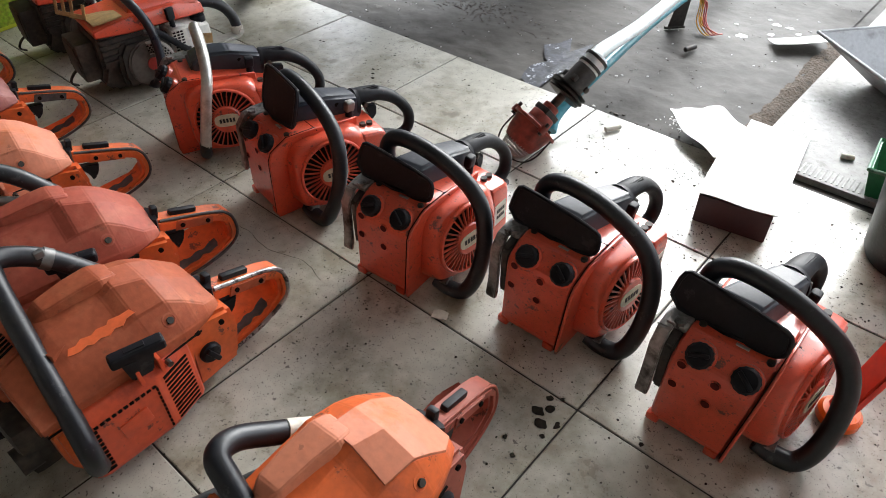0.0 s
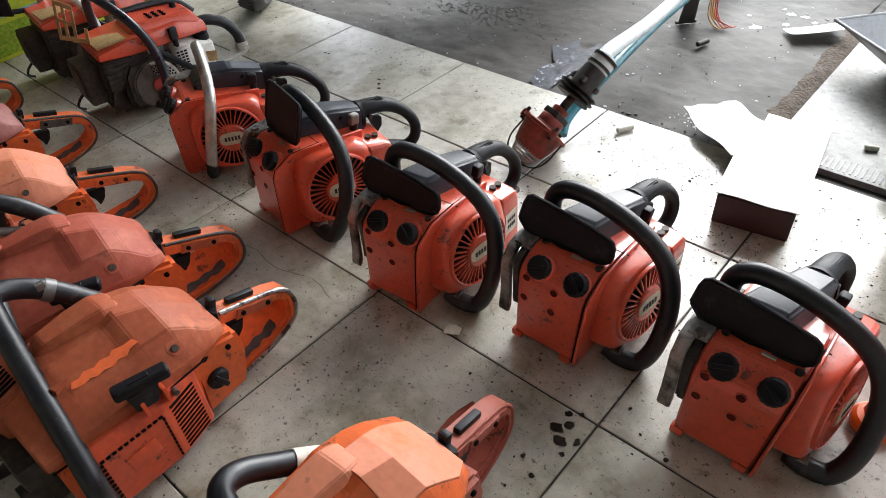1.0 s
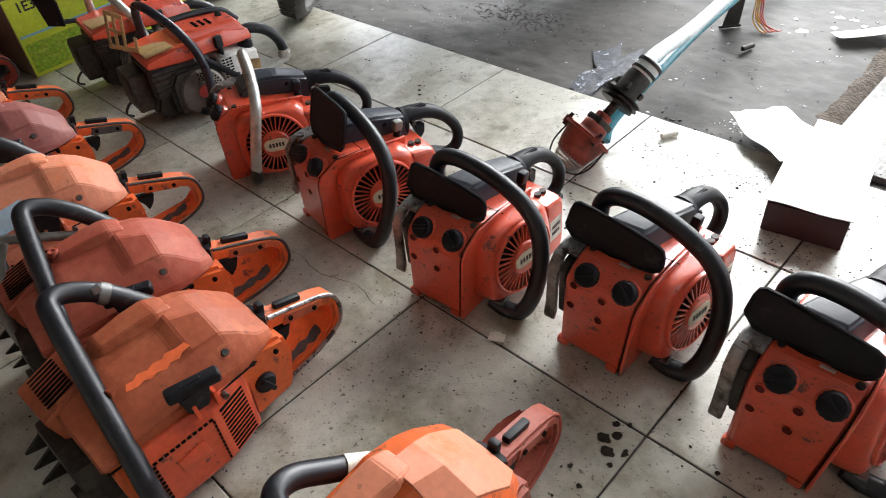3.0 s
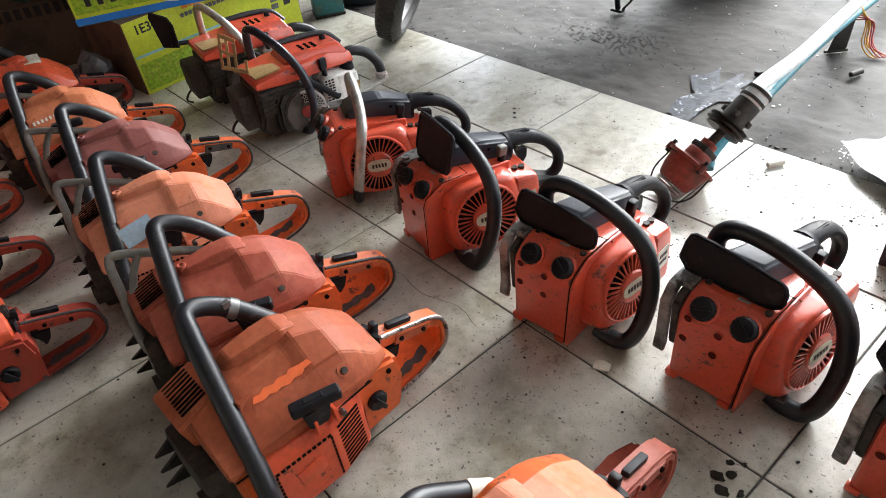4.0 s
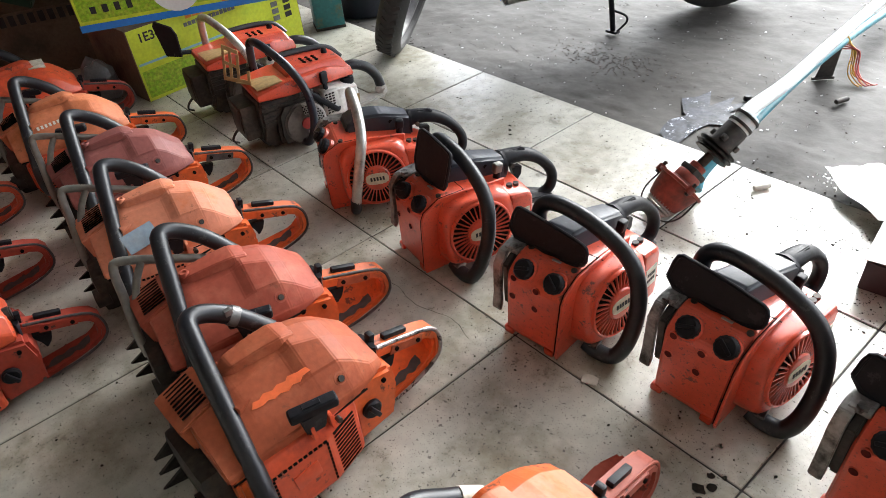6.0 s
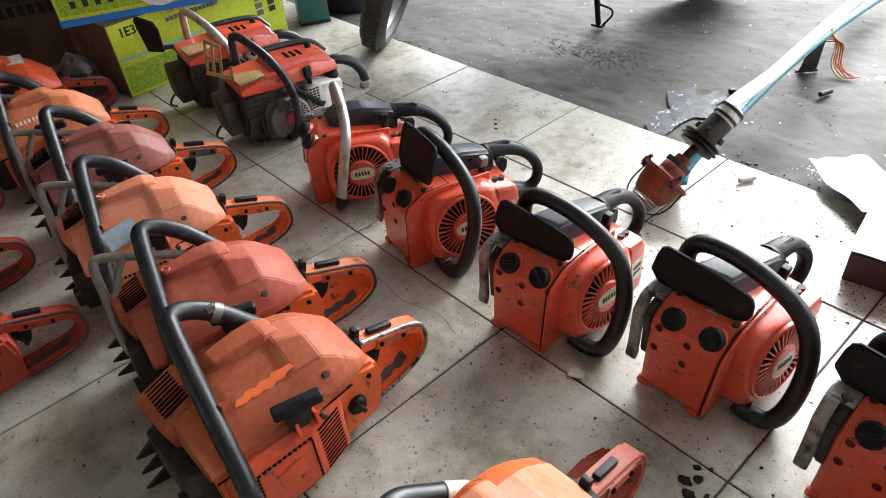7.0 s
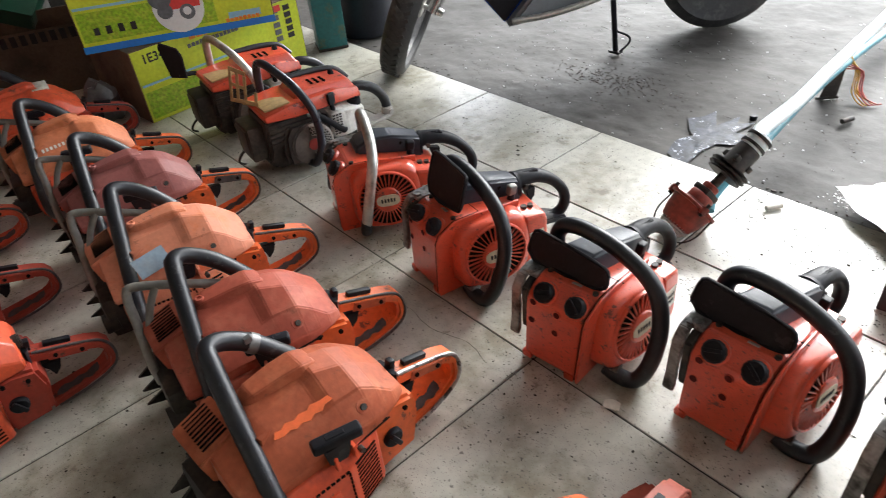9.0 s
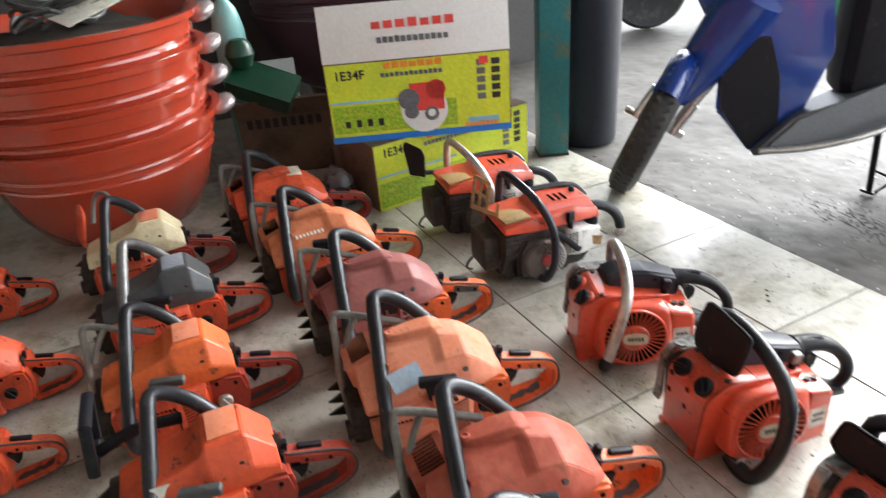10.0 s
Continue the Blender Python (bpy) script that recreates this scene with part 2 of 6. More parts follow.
# ---- setting ----
CONCRETE = material("worn_concrete", (0.064, 0.059, 0.053), 0.66, vary=0.15, col2=(0.042, 0.0375, 0.033), specks=0.4, amount=0.55, scale=3.2, fine=24, bump=0.26, dist=0.008, spec=0.26, chips=0.7, chip_scale=13.0, chip_edge=0.655, chip_col=(0.125, 0.118, 0.108))
CEMENT = material("pale_cement", (0.30, 0.296, 0.285), 0.5, specks=0.5, vary=0.16, col2=(0.20, 0.19, 0.175), amount=0.45, scale=4.0, fine=70, bump=0.35, chips=0.6, chip_scale=18.0, chip_edge=0.60, chip_col=(0.12, 0.115, 0.105))
TILE = material("cream_floor_tile", (0.480, 0.470, 0.408), 0.33, spec=1.0, chips=0.5, chip_scale=14.0, chip_edge=0.61, chip_col=(0.14, 0.122, 0.088), specks=0.75, vary=0.10, col2=(0.268, 0.246, 0.180), amount=0.52, scale=7.0, fine=38, bump=0.04)
GROUT = material("dirty_joint", (0.035, 0.032, 0.028), 0.8, vary=0.3)
SOIL = material("brown_soil", (0.085, 0.062, 0.043), 0.9, vary=0.35, bump=0.8, dist=0.01)
WALL = material("dark_plaster", (0.075, 0.07, 0.066), 0.8, vary=0.15, col2=(0.04, 0.036, 0.034), amount=0.5, scale=2.0)
# Pale so that the unseen added walls bounce daylight into the room.
BOUNCE_WALL = material("bounce_plaster", (0.62, 0.60, 0.56), 0.8, vary=0.08, col2=(0.48, 0.46, 0.42), amount=0.4, scale=2.0)
# Pale so that the unseen added roof bounces light down.
BOUNCE_ROOF = material("bounce_roof_sheet", (0.60, 0.59, 0.57), 0.7, vary=0.15, scale=2.0)

EDGE = 0.875
ground = tagged(part("ground", cube(BM(), (0, 0, -0.14), (400, 400, 0.2)), CONCRETE), "trodden grey concrete yard outside the shop", kind="structure")


def yard_z(x, y):
    worn = 0.5 + 0.5 * noise.noise((x * 1.1, y * 1.1, 9))
    pit = max(0.0, noise.noise((x * 19, y * 19, 6)) - 0.22) + 0.6 * max(0.0, noise.noise((x * 43, y * 43, 3)) - 0.28)
    return -0.034 + 0.008 * noise.noise((x * 2.5, y * 2.5, 0)) + 0.0032 * noise.noise((x * 9, y * 9, 2)) + 0.0011 * noise.noise((x * 34, y * 34, 7)) - 0.013 * worn * pit


yard = BM()
N = 230
for i in range(N + 1):
    for j in range(N + 1):
        x, y = -3.4 + 3.75 * i / N, EDGE + 3.2 * j / N
        yard.verts.new((x, y, yard_z(x, y)))
yard.verts.ensure_lookup_table()
for i in range(N):
    for j in range(N):
        k = i * (N + 1) + j
        yard.faces.new([yard.verts[q] for q in (k, k + N + 1, k + N + 2, k + 1)])
tagged(part("yard", yard, CONCRETE), "stained grey concrete slab outside the tiled floor", kind="structure")
apron = cube(BM(), (2.43, 2.61, -0.055), (4.06, 3.38, 0.11), 0.006)
tagged(part("pavement", apron, CEMENT), "pale cement apron beside the concrete slab", kind="structure")
floor = tagged(part("floor", cube(BM(), (0.05, -1.575, -0.052), (7.9, 4.9, 0.098)), GROUT), "cream tiled shop floor with dark joints", kind="structure")

# The unseen upper part of the west wall is added to block western daylight.
tagged(part("wall_west", cube(BM(), (-3.5, -0.9, 1.5), (0.15, 6.4, 3.2)), WALL), "dark plaster wall", kind="structure")
# South wall is unseen, added to close the room and bounce light.
tagged(part("wall_south", cube(BM(), (0.3, -4.1, 1.5), (7.5, 0.15, 3.2)), BOUNCE_WALL), "unseen pale wall added to shape the light", kind="structure")
# East wall is unseen, added to block daylight on the right-hand floor.
tagged(part("wall_east", cube(BM(), (1.55, -1.65, 1.5), (0.15, 4.8, 3.2)), BOUNCE_WALL), "unseen pale wall added to shape the light", kind="structure")
# Roof is unseen, added with its edges set to shape the daylight.
tagged(part("ceiling", cube(BM(), (-0.70, -0.3, 3.15), (5.8, 7.8, 0.08)), BOUNCE_ROOF), "unseen pale roof added to shape the daylight", kind="structure")


# ---- chainsaws with a domed cover ----
def slots(bm, c, n, step, size, rot=(0, 0, 0), along="y"):
    for k in range(n):
        d = (k - (n - 1) / 2) * step
        p = {"x": (c[0] + d, c[1], c[2]), "y": (c[0], c[1] + d, c[2]), "z": (c[0], c[1], c[2] + d)}[along]
        cube(bm, p, size, rot=rot)
    return bm


def farm_saw(m, label, cover, body, handle, bar=BLACK, guard=None, grip=BLACK_PLASTIC, cap=BLACK_PLASTIC, scuff=None, starter=None, spikes=True, stickers=False, low=0.0, hump=False, badge=None, edge=WEAR, wide=False, pale=None, tape=False):
    saw = thing("chainsaw", m, label, "chainsaw", "chainsaws on the floor")
    starter = starter or body
    # crankcase
    bm = BM()
    prism(bm, [(-0.115, 0.03), (0.085, 0.022), (0.10, 0.145), (0.09, 0.156), (-0.10, 0.156), (-0.13, 0.13), (-0.13, 0.06)], "x", -0.085, 0.090, 0.006)
    part("crankcase", bm, body, saw)
    # cover: a long wedge that rises to a crown, with a pod in front of the crown
    bm = BM()

    def sec(y, zt, z2, w=1.0):
        return [(0.088 * w, y, 0.152), (0.084 * w, y, z2), (0.056 * w, y, zt), (-0.050 * w, y, zt), (-0.084 * w, y, z2), (-0.088 * w, y, 0.152)]
    wedge = [(-0.140, [(0.098, 0.150), (0.095, 0.164), (0.050, 0.184), (0.004, 0.204), (-0.030, 0.208), (-0.078, 0.202), (-0.088, 0.15)]),
             (-0.060, [(0.101, 0.152), (0.099, 0.171), (0.054, 0.2015), (0.008, 0.231), (-0.030, 0.234), (-0.076, 0.222), (-0.088, 0.15)]),
             (0.024, [(0.101, 0.152), (0.100, 0.175), (0.056, 0.207), (0.008, 0.240), (-0.030, 0.244), (-0.072, 0.230), (-0.087, 0.15)]),
             (0.044, [(0.101, 0.152), (0.100, 0.176), (0.058, 0.213), (0.010, 0.250), (-0.030, 0.255), (-0.070, 0.236), (-0.086, 0.15)]),
             (0.090, [(0.098, 0.150), (0.096, 0.172), (0.066, 0.219), (0.018, 0.238), (-0.030, 0.242), (-0.066, 0.226), (-0.084, 0.15)]),
             (0.116, [(0.092, 0.150), (0.090, 0.166), (0.072, 0.203), (0.016, 0.223), (-0.030, 0.229), (-0.062, 0.214), (-0.080, 0.15)]),
             (0.142, [(0.084, 0.150), (0.082, 0.160), (0.074, 0.178), (0.016, 0.200), (-0.030, 0.205), (-0.058, 0.194), (-0.076, 0.15)]),
             (0.168, [(0.070, 0.150), (0.068, 0.156), (0.060, 0.164), (0.012, 0.176), (-0.030, 0.178), (-0.055, 0.172), (-0.065, 0.15)])]
    if hump:
        loft(bm, [sec(-0.135, 0.186, 0.158), sec(0.018, 0.236, 0.190), sec(0.034, 0.256, 0.194), sec(0.112, 0.258, 0.194, 0.95), sec(0.165, 0.196, 0.168, 0.84)], 0.0075, 3)
    else:
        loft(bm, [[(u, y, v) for u, v in row] for y, row in wedge], 0.0035, 3)
    top = part("top_cover", bm, cover, saw, "sun-faded moulded cover", 50, True)
    if not hump:
        bm = BM()
        loft(bm, [[(-0.050, -0.066, 0.222), (-0.022, -0.066, 0.222), (-0.027, -0.062, 0.238), (-0.046, -0.062, 0.238)],
                  [(-0.060, -0.050, 0.222), (-0.012, -0.050, 0.220), (-0.018, -0.046, 0.2475), (-0.054, -0.046, 0.2475)],
                  [(-0.062, 0.000, 0.228), (-0.004, 0.000, 0.226), (-0.011, 0.004, 0.2555), (-0.054, 0.004, 0.2555)],
                  [(-0.060, 0.038, 0.234), (0.006, 0.038, 0.234), (-0.004, 0.038, 0.2600), (-0.050, 0.038, 0.2600)],
                  [(-0.056, 0.064, 0.236), (0.000, 0.064, 0.236), (-0.008, 0.062, 0.2515), (-0.046, 0.062, 0.2515)]], 0.003, 3)
        part("ridge", bm, pale or cover, top, "", 50, True)
        if not (scuff or pale or badge):
            part("ridge_screw", lathe(BM(), [(0.0, 0.0), (0.004, 0.0), (0.005, 0.003), (0.008, 0.003), (0.0095, 0.0), (0.0095, -0.006), (0.0, -0.006)], (-0.034, -0.052, 0.2475), 18), cover, top)
        # moulded fin below the ridge
        part("moulded_nib", loft(BM(), [[(0.030, -0.078, 0.214), (0.042, -0.074, 0.208), (0.036, -0.050, 0.221)], [(0.033, -0.076, 0.2225), (0.040, -0.072, 0.217), (0.037, -0.052, 0.223)]]), cover, top)
        # pocket round the rear cover screw
        pocket = part("screw_pocket", lathe(BM(), [(0.0, -0.004), (0.0085, -0.004), (0.0085, 0.001), (0.0115, 0.001), (0.0115, -0.006), (0.0, -0.006)], seg=20), cover, top)
        pocket.matrix_basis = pose(0.081, 0.080, 0.1955, 0, 54, 8)
        part("pocket_screw", cyl(BM(), (0.081, 0.080, 0.1945), 0.0055, 0.010, "z", 10, rot=(0, 56, 8)), GREASE, top)
        part("cover_seam", tube(BM(), [(0.1015, -0.135, 0.1515), (0.1035, -0.05, 0.1535), (0.1035, 0.03, 0.1535), (0.0955, 0.115, 0.1515)], 0.0018, 6, 3), SHADE_BLACK, top)
    else:
        part("top_label", cube(BM(), (-0.002, 0.074, 0.2585), (0.084, 0.060, 0.004), 0.001, (1, 0, 0)), SLATE if cover is CHARCOAL else PEACH, top)
        part("filter_knob", cyl(BM(), (0.02, 0.165, 0.185), 0.016, 0.02, "y", 16, bevel=0.003), GREASE, saw)
        for x, y, zz in ((0.070, 0.095, 0.208), (0.069, -0.055, 0.185), (-0.03, -0.075, 0.206)):
            part("screw", cyl(BM(), (x, y, zz), 0.0052, 0.011, "x", 10), GREASE, top)
    if pale:
        bm = BM()
        loft(bm, [[(u, y, v + 0.0022) for u, v in row[2:5]] + [(u, y, v - 0.008) for u, v in row[4:1:-1]] for y, row in wedge[3:]], 0.001, 1)
        part("faded_top", bm, pale, top, "paler sun-bleached top of the cover", 50, True)
        part("handle_sleeve", tube(BM(), [(-0.094, 0.026, 0.246 - low * 0.8), (-0.080, 0.056, 0.214 - low * 0.5)], 0.0165, 12, 2), STICKER, saw)
    if tape:
        patch = part("tape", cube(BM(), (0, 0, 0), (0.044, 0.070, 0.0015)), TAPE, top, "strip of grey-blue tape")
        patch.matrix_basis = pose(0.070, -0.045, 0.2015, 0, 41, 0) @ pose(0, 0, 0.004, 0, 0, 12)

    def on_slope(y, f):
        """A point on the side slope between its lower edge and its crest."""
        for (y0, r0), (y1, r1) in zip(wedge, wedge[1:]):
            if y0 <= y <= y1:
                t = (y - y0) / (y1 - y0)
                lo, mid, hi = [Vector((r0[k][0] + (r1[k][0] - r0[k][0]) * t, y, r0[k][1] + (r1[k][1] - r0[k][1]) * t)) for k in (1, 2, 3)]
                return lo + (mid - lo) * f * 2 if f < 0.5 else mid + (hi - mid) * (f * 2 - 1)
    if scuff:
        bm = BM()
        lo, hi = [], []
        for y, f in ((-0.056, 0.60), (-0.050, 0.68), (-0.040, 0.66), (-0.030, 0.70), (-0.016, 0.66), (-0.006, 0.69), (0.008, 0.66), (0.014, 0.70), (0.030, 0.66), (0.044, 0.64), (0.048, 0.57), (0.034, 0.57), (0.026, 0.53), (0.014, 0.56), (0.004, 0.52), (-0.008, 0.56), (-0.020, 0.54), (-0.028, 0.58), (-0.040, 0.56), (-0.050, 0.58)):
            q = on_slope(y, f)
            lo.append(bm.verts.new(q))
            hi.append(bm.verts.new(q + Vector((0.0010, -0.0003, 0.0013))))
        bm.faces.new(hi)
        for k in range(len(lo)):
            bm.faces.new((lo[k], lo[(k + 1) % len(lo)], hi[(k + 1) % len(lo)], hi[k]))
        part("scuff", bm, scuff, top, "patch of bare brighter paint")
    if badge == "white":
        part("top_label", cube(BM(), (-0.010, 0.072, 0.2440), (0.060, 0.050, 0.006), 0.001, (-5, 8, 0)), STICKER, top, "worn white top label")
    if badge == "print":
        bm = BM()
        for k in range(8):
            q = on_slope(-0.06 + 0.011 * k, 0.62)
            cube(bm, q, (0.011, 0.006, 0.002), 0.0, (0, 32, 0))
        tagged(part("worn_lettering", bm, STICKER, top), kind="stuff")
    # front louvre
    if not hump:
        bm = BM()
        loft(bm, [[(-0.090, -0.160, 0.207), (0.000, -0.157, 0.200), (0.000, -0.146, 0.150), (-0.090, -0.150, 0.150)],
                  [(-0.090, -0.086, 0.232), (0.000, -0.086, 0.231), (0.000, -0.086, 0.150), (-0.090, -0.086, 0.150)]], 0.003)
        louvre = part("front_louvre", bm, cover, saw)
        # Thin black bars paint the shade inside the louvre slots.
        tagged(part("louvre_grille", slots(BM(), (-0.046, -0.121, 0.2200), 9, 0.0085, (0.0025, 0.046, 0.0026), (20.5, 2.6, 0), "x"), SHADE_BLACK, louvre), kind="stuff")
    # starter cover: a flat panel with a slanted grille behind it
    plan = [(0.084, -0.116), (0.110, -0.114), (0.120, -0.098), (0.120, 0.018), (0.099, 0.086), (0.084, 0.090)]
    bm = BM()
    loft(bm, [[(x - 0.004, y, 0.024) for x, y in plan], [(x, y, 0.034) for x, y in plan], [(x, y, 0.136) for x, y in plan], [(x - 0.004 - (0.010 if x > 0.1 else 0), y, 0.158) for x, y in plan]], 0.003)
    st = part("starter_cover", bm, starter, saw, "", 50, True)
    # Black bars on the panel stand for the shade in its cooling slots.
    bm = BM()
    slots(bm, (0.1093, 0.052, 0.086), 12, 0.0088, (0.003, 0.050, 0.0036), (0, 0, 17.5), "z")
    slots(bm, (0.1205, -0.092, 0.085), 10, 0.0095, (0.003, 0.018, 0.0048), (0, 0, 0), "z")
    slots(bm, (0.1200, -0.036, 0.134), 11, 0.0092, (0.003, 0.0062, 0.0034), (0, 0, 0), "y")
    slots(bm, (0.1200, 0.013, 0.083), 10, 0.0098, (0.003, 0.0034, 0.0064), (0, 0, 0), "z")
    tagged(part("cooling_grille", bm, SHADE_BLACK, st), kind="stuff")
    part("maker_plate", cube(BM(), (0.1205, -0.032, 0.092), (0.004, 0.046, 0.032), 0.0015, (6, 0, 0)), starter, st)
    for y in (-0.004, 0.030):
        part("grip_cradle", prism(BM(), [(0.092, 0.150), (0.122, 0.150), (0.117, 0.176), (0.096, 0.184)], "y", y, y + 0.006, 0.001), starter, st)
    part("starter_screw", cyl(BM(), (0.112, 0.046, 0.151), 0.005, 0.010, "x", 10), GREASE, st)
    if stickers:
        part("sticker", cube(BM(), (0.1215, -0.03, 0.085), (0.0015, 0.085, 0.048), 0.0, (8, 0, 0)), STICKER, st, "grubby white maker's plate")
        bm = BM()
        slots(bm, (0.1227, -0.03, 0.095), 9, 0.008, (0.001, 0.0055, 0.010), (8, 0, 0), "y")
        tagged(part("plate_print", bm, PRINT, st), kind="stuff")
        ob = lettering("136", st, 0.022, 0, 0, 0, PRINT)
        ob.matrix_basis = pose(0.1226, -0.055, 0.066, 90, 0, 90)
        patch = part("sticker", cube(BM(), (0, 0, 0), (0.038, 0.05, 0.0015)), STICKER, top)
        patch.matrix_basis = pose(0.069, -0.05, 0.190, 0, 62, 0) @ pose(0, 0, 0.004)
    # pull grip
    bm = BM()
    cube(bm, (0.106, 0.013, 0.203), (0.023, 0.080, 0.020), 0.007, (0, 0, -14), 3)
    cube(bm, (0.106, 0.011, 0.2135), (0.010, 0.030, 0.002), 0.0008, (0, 0, -14), 1)
    loft(bm, [[(0.098, -0.006, 0.160), (0.114, -0.010, 0.160), (0.118, 0.022, 0.160), (0.102, 0.024, 0.160)], [(0.098, -0.014, 0.200), (0.114, -0.016, 0.200), (0.119, 0.032, 0.200), (0.104, 0.034, 0.200)]], 0.003)
    part("pull_grip", bm, grip, saw)
    # tank and cap
    bm = BM()
    prism(bm, [(0.085, 0.02), (0.17, 0.03), (0.186, 0.10), (0.178, 0.146), (0.13, 0.156), (0.09, 0.148)], "x", -0.065, 0.082, 0.008)
    part("fuel_tank", bm, handle, saw)
    bm = BM()
    lathe(bm, [(0.0, 0.078), (0.0185, 0.078), (0.0185, 0.088), (0.015, 0.092), (0.0, 0.092)], (0, 0.121, 0.086), 24, "x")
    cube(bm, (0.0945, 0.121, 0.086), (0.008, 0.009, 0.034), 0.003, (28, 0, 0))
    part("fuel_cap", bm, cap, saw)
    for y, zz in ((0.112, 0.14), (0.155, 0.13)):
        part("screw", cyl(BM(), (0.083, y, zz), 0.0046, 0.006, "x", 10), SHADE_BLACK, saw)
    # rear handle
    bm = BM()
    ring = [(0.165, 0.164), (0.212, 0.150), (0.278, 0.130), (0.304, 0.118), (0.316, 0.100), (0.318, 0.062), (0.311, 0.044), (0.282, 0.028), (0.232, 0.014), (0.165, 0.002)]
    hole = [(0.172, 0.132), (0.212, 0.122), (0.274, 0.105), (0.292, 0.097), (0.299, 0.088), (0.300, 0.066), (0.295, 0.053), (0.268, 0.037), (0.232, 0.025), (0.172, 0.013)]
    vo = [[bm.verts.new((xx, y, zz)) for y, zz in ring] for xx in (0.004, 0.042)]
    vi = [[bm.verts.new((xx, y, zz)) for y, zz in hole] for xx in (0.004, 0.042)]
    k = len(ring)
    for i in range(k):
        j = (i + 1) % k
        bm.faces.new((vo[0][i], vo[0][j], vi[0][j], vi[0][i]))
        bm.faces.new((vo[1][i], vi[1][i], vi[1][j], vo[1][j]))
        bm.faces.new((vo[0][i], vo[1][i], vo[1][j], vo[0][j]))
        bm.faces.new((vi[0][i], vi[0][j], vi[1][j], vi[1][i]))
    bmesh.ops.recalc_face_normals(bm, faces=bm.faces[:])
    bmesh.ops.bevel(bm, geom=[e for e in bm.edges if e.calc_face_angle(0) > 0.9], offset=0.006, segments=2, affect="EDGES")
    rear = part("rear_handle", bm, handle, saw)
    bm = BM()
    far, lift = (-0.055, 0.022) if wide else (-0.012, 0.010)
    loft(bm, [[(far, 0.165, 0.004 + lift), (0.040, 0.165, 0.004), (0.040, 0.165, 0.016), (far, 0.165, 0.016 + lift)],
              [(far + 0.01, 0.28, 0.026 + lift), (0.040, 0.28, 0.026), (0.040, 0.28, 0.038), (far + 0.01, 0.28, 0.038 + lift)],
              [(far * 0.4, 0.312, 0.046 + lift), (0.038, 0.312, 0.046), (0.038, 0.306, 0.058), (far * 0.4, 0.306, 0.058 + lift)]], 0.005)
    part("hand_plate", bm, handle, rear)
    bm = BM()
    prism(bm, rounded([(0.178, 0.030), (0.196, 0.034), (0.214, 0.031), (0.228, 0.035), (0.240, 0.028), (0.252, 0.036), (0.266, 0.030), (0.280, 0.034), (0.292, 0.022), (0.280, 0.010), (0.262, 0.012), (0.246, 0.020), (0.232, 0.014), (0.214, 0.020), (0.200, 0.013), (0.184, 0.018)], 1), "z", 0.0, 0.0012)
    for v in bm.verts:
        y, x = v.co.x, v.co.y
        t = (y - 0.165) / 0.125
        near, far = 0.016 + 0.022 * t, 0.038 + 0.022 * t
        v.co = Vector((x, y, near + (far - near) * (0.040 - x) / 0.092 + 0.0012 + v.co.z))
    part("bare_patch", bm, WEAR if handle is not DUSKY else handle, rear, "" if handle is DUSKY else "paint worn to dark metal")
    bm = BM()
    prism(bm, [(0.200, 0.126), (0.272, 0.107), (0.278, 0.124), (0.208, 0.145)], "x", 0.042, 0.0445, 0.001)
    part("grip_panel", bm, handle if handle is DUSKY else RUST if wide else WEAR if cover is PLUM else handle, rear)
    bm = BM()
    tube(bm, [(0.041, 0.175, 0.006), (0.042, 0.235, 0.014), (0.042, 0.280, 0.027), (0.041, 0.308, 0.044), (0.040, 0.318, 0.066), (0.039, 0.315, 0.096), (0.038, 0.302, 0.115), (0.037, 0.278, 0.127), (0.037, 0.22, 0.145), (0.037, 0.18, 0.156)], 0.0042 if edge is BARE else 0.003, 8, 4)
    part("worn_edge", bm, edge, rear)
    bm = BM()
    cube(bm, (0.023, 0.228, 0.149), (0.013, 0.052, 0.012), 0.003, (-16, 0, 0))
    part("throttle_lock", bm, BLACK_PLASTIC, rear)
    part("switch", cube(BM(), (0.023, 0.178, 0.170), (0.016, 0.012, 0.026), 0.003, (-12, 0, 0)), BLACK_PLASTIC, rear)
    bm = BM()
    prism(bm, [(0.178, 0.116), (0.220, 0.110), (0.212, 0.088), (0.198, 0.074), (0.193, 0.092)], "x", 0.014, 0.032, 0.002)
    part("trigger", bm, BLACK_PLASTIC, rear)
    for y, zz in ((0.216, 0.133), (0.264, 0.119)):
        part("pin", cyl(BM(), (0.0455, y, zz), 0.0045, 0.004, "x", 8), SHADE_BLACK, rear)
    bm = BM()
    tube(bm, [(0.023, 0.166, 0.09), (0.023, 0.172, 0.170)], 0.026, 10, 1, 0.25, (0, 1, 0))
    part("buffer", bm, BLACK, saw)
    # front handle
    bm = BM()
    tube(bm, [(0.075, -0.085, 0.045), (0.118, -0.103, 0.06), (0.135, -0.106, 0.112), (0.105, -0.100, 0.152 - low * 0.3), (0.004, -0.084, 0.225 - low * 0.7), (-0.075, -0.070, 0.284 - low), (-0.104, -0.060, 0.300 - low), (-0.112, -0.030, 0.290 - low), (-0.100, 0.012, 0.262 - low), (-0.080, 0.055, 0.215 - low * 0.5)], 0.0158, 32, 6, ribs=1)
    if hump:
        bmesh.ops.translate(bm, verts=bm.verts[:], vec=(0.008, 0.016, 0.0))
    part("front_handle", bm, bar, saw, "", 40)
    if scuff:
        bm = BM()
        tube(bm, [(-0.104, 0.002, 0.2695), (-0.099, 0.013, 0.2605)], 0.0175, 14, 1)
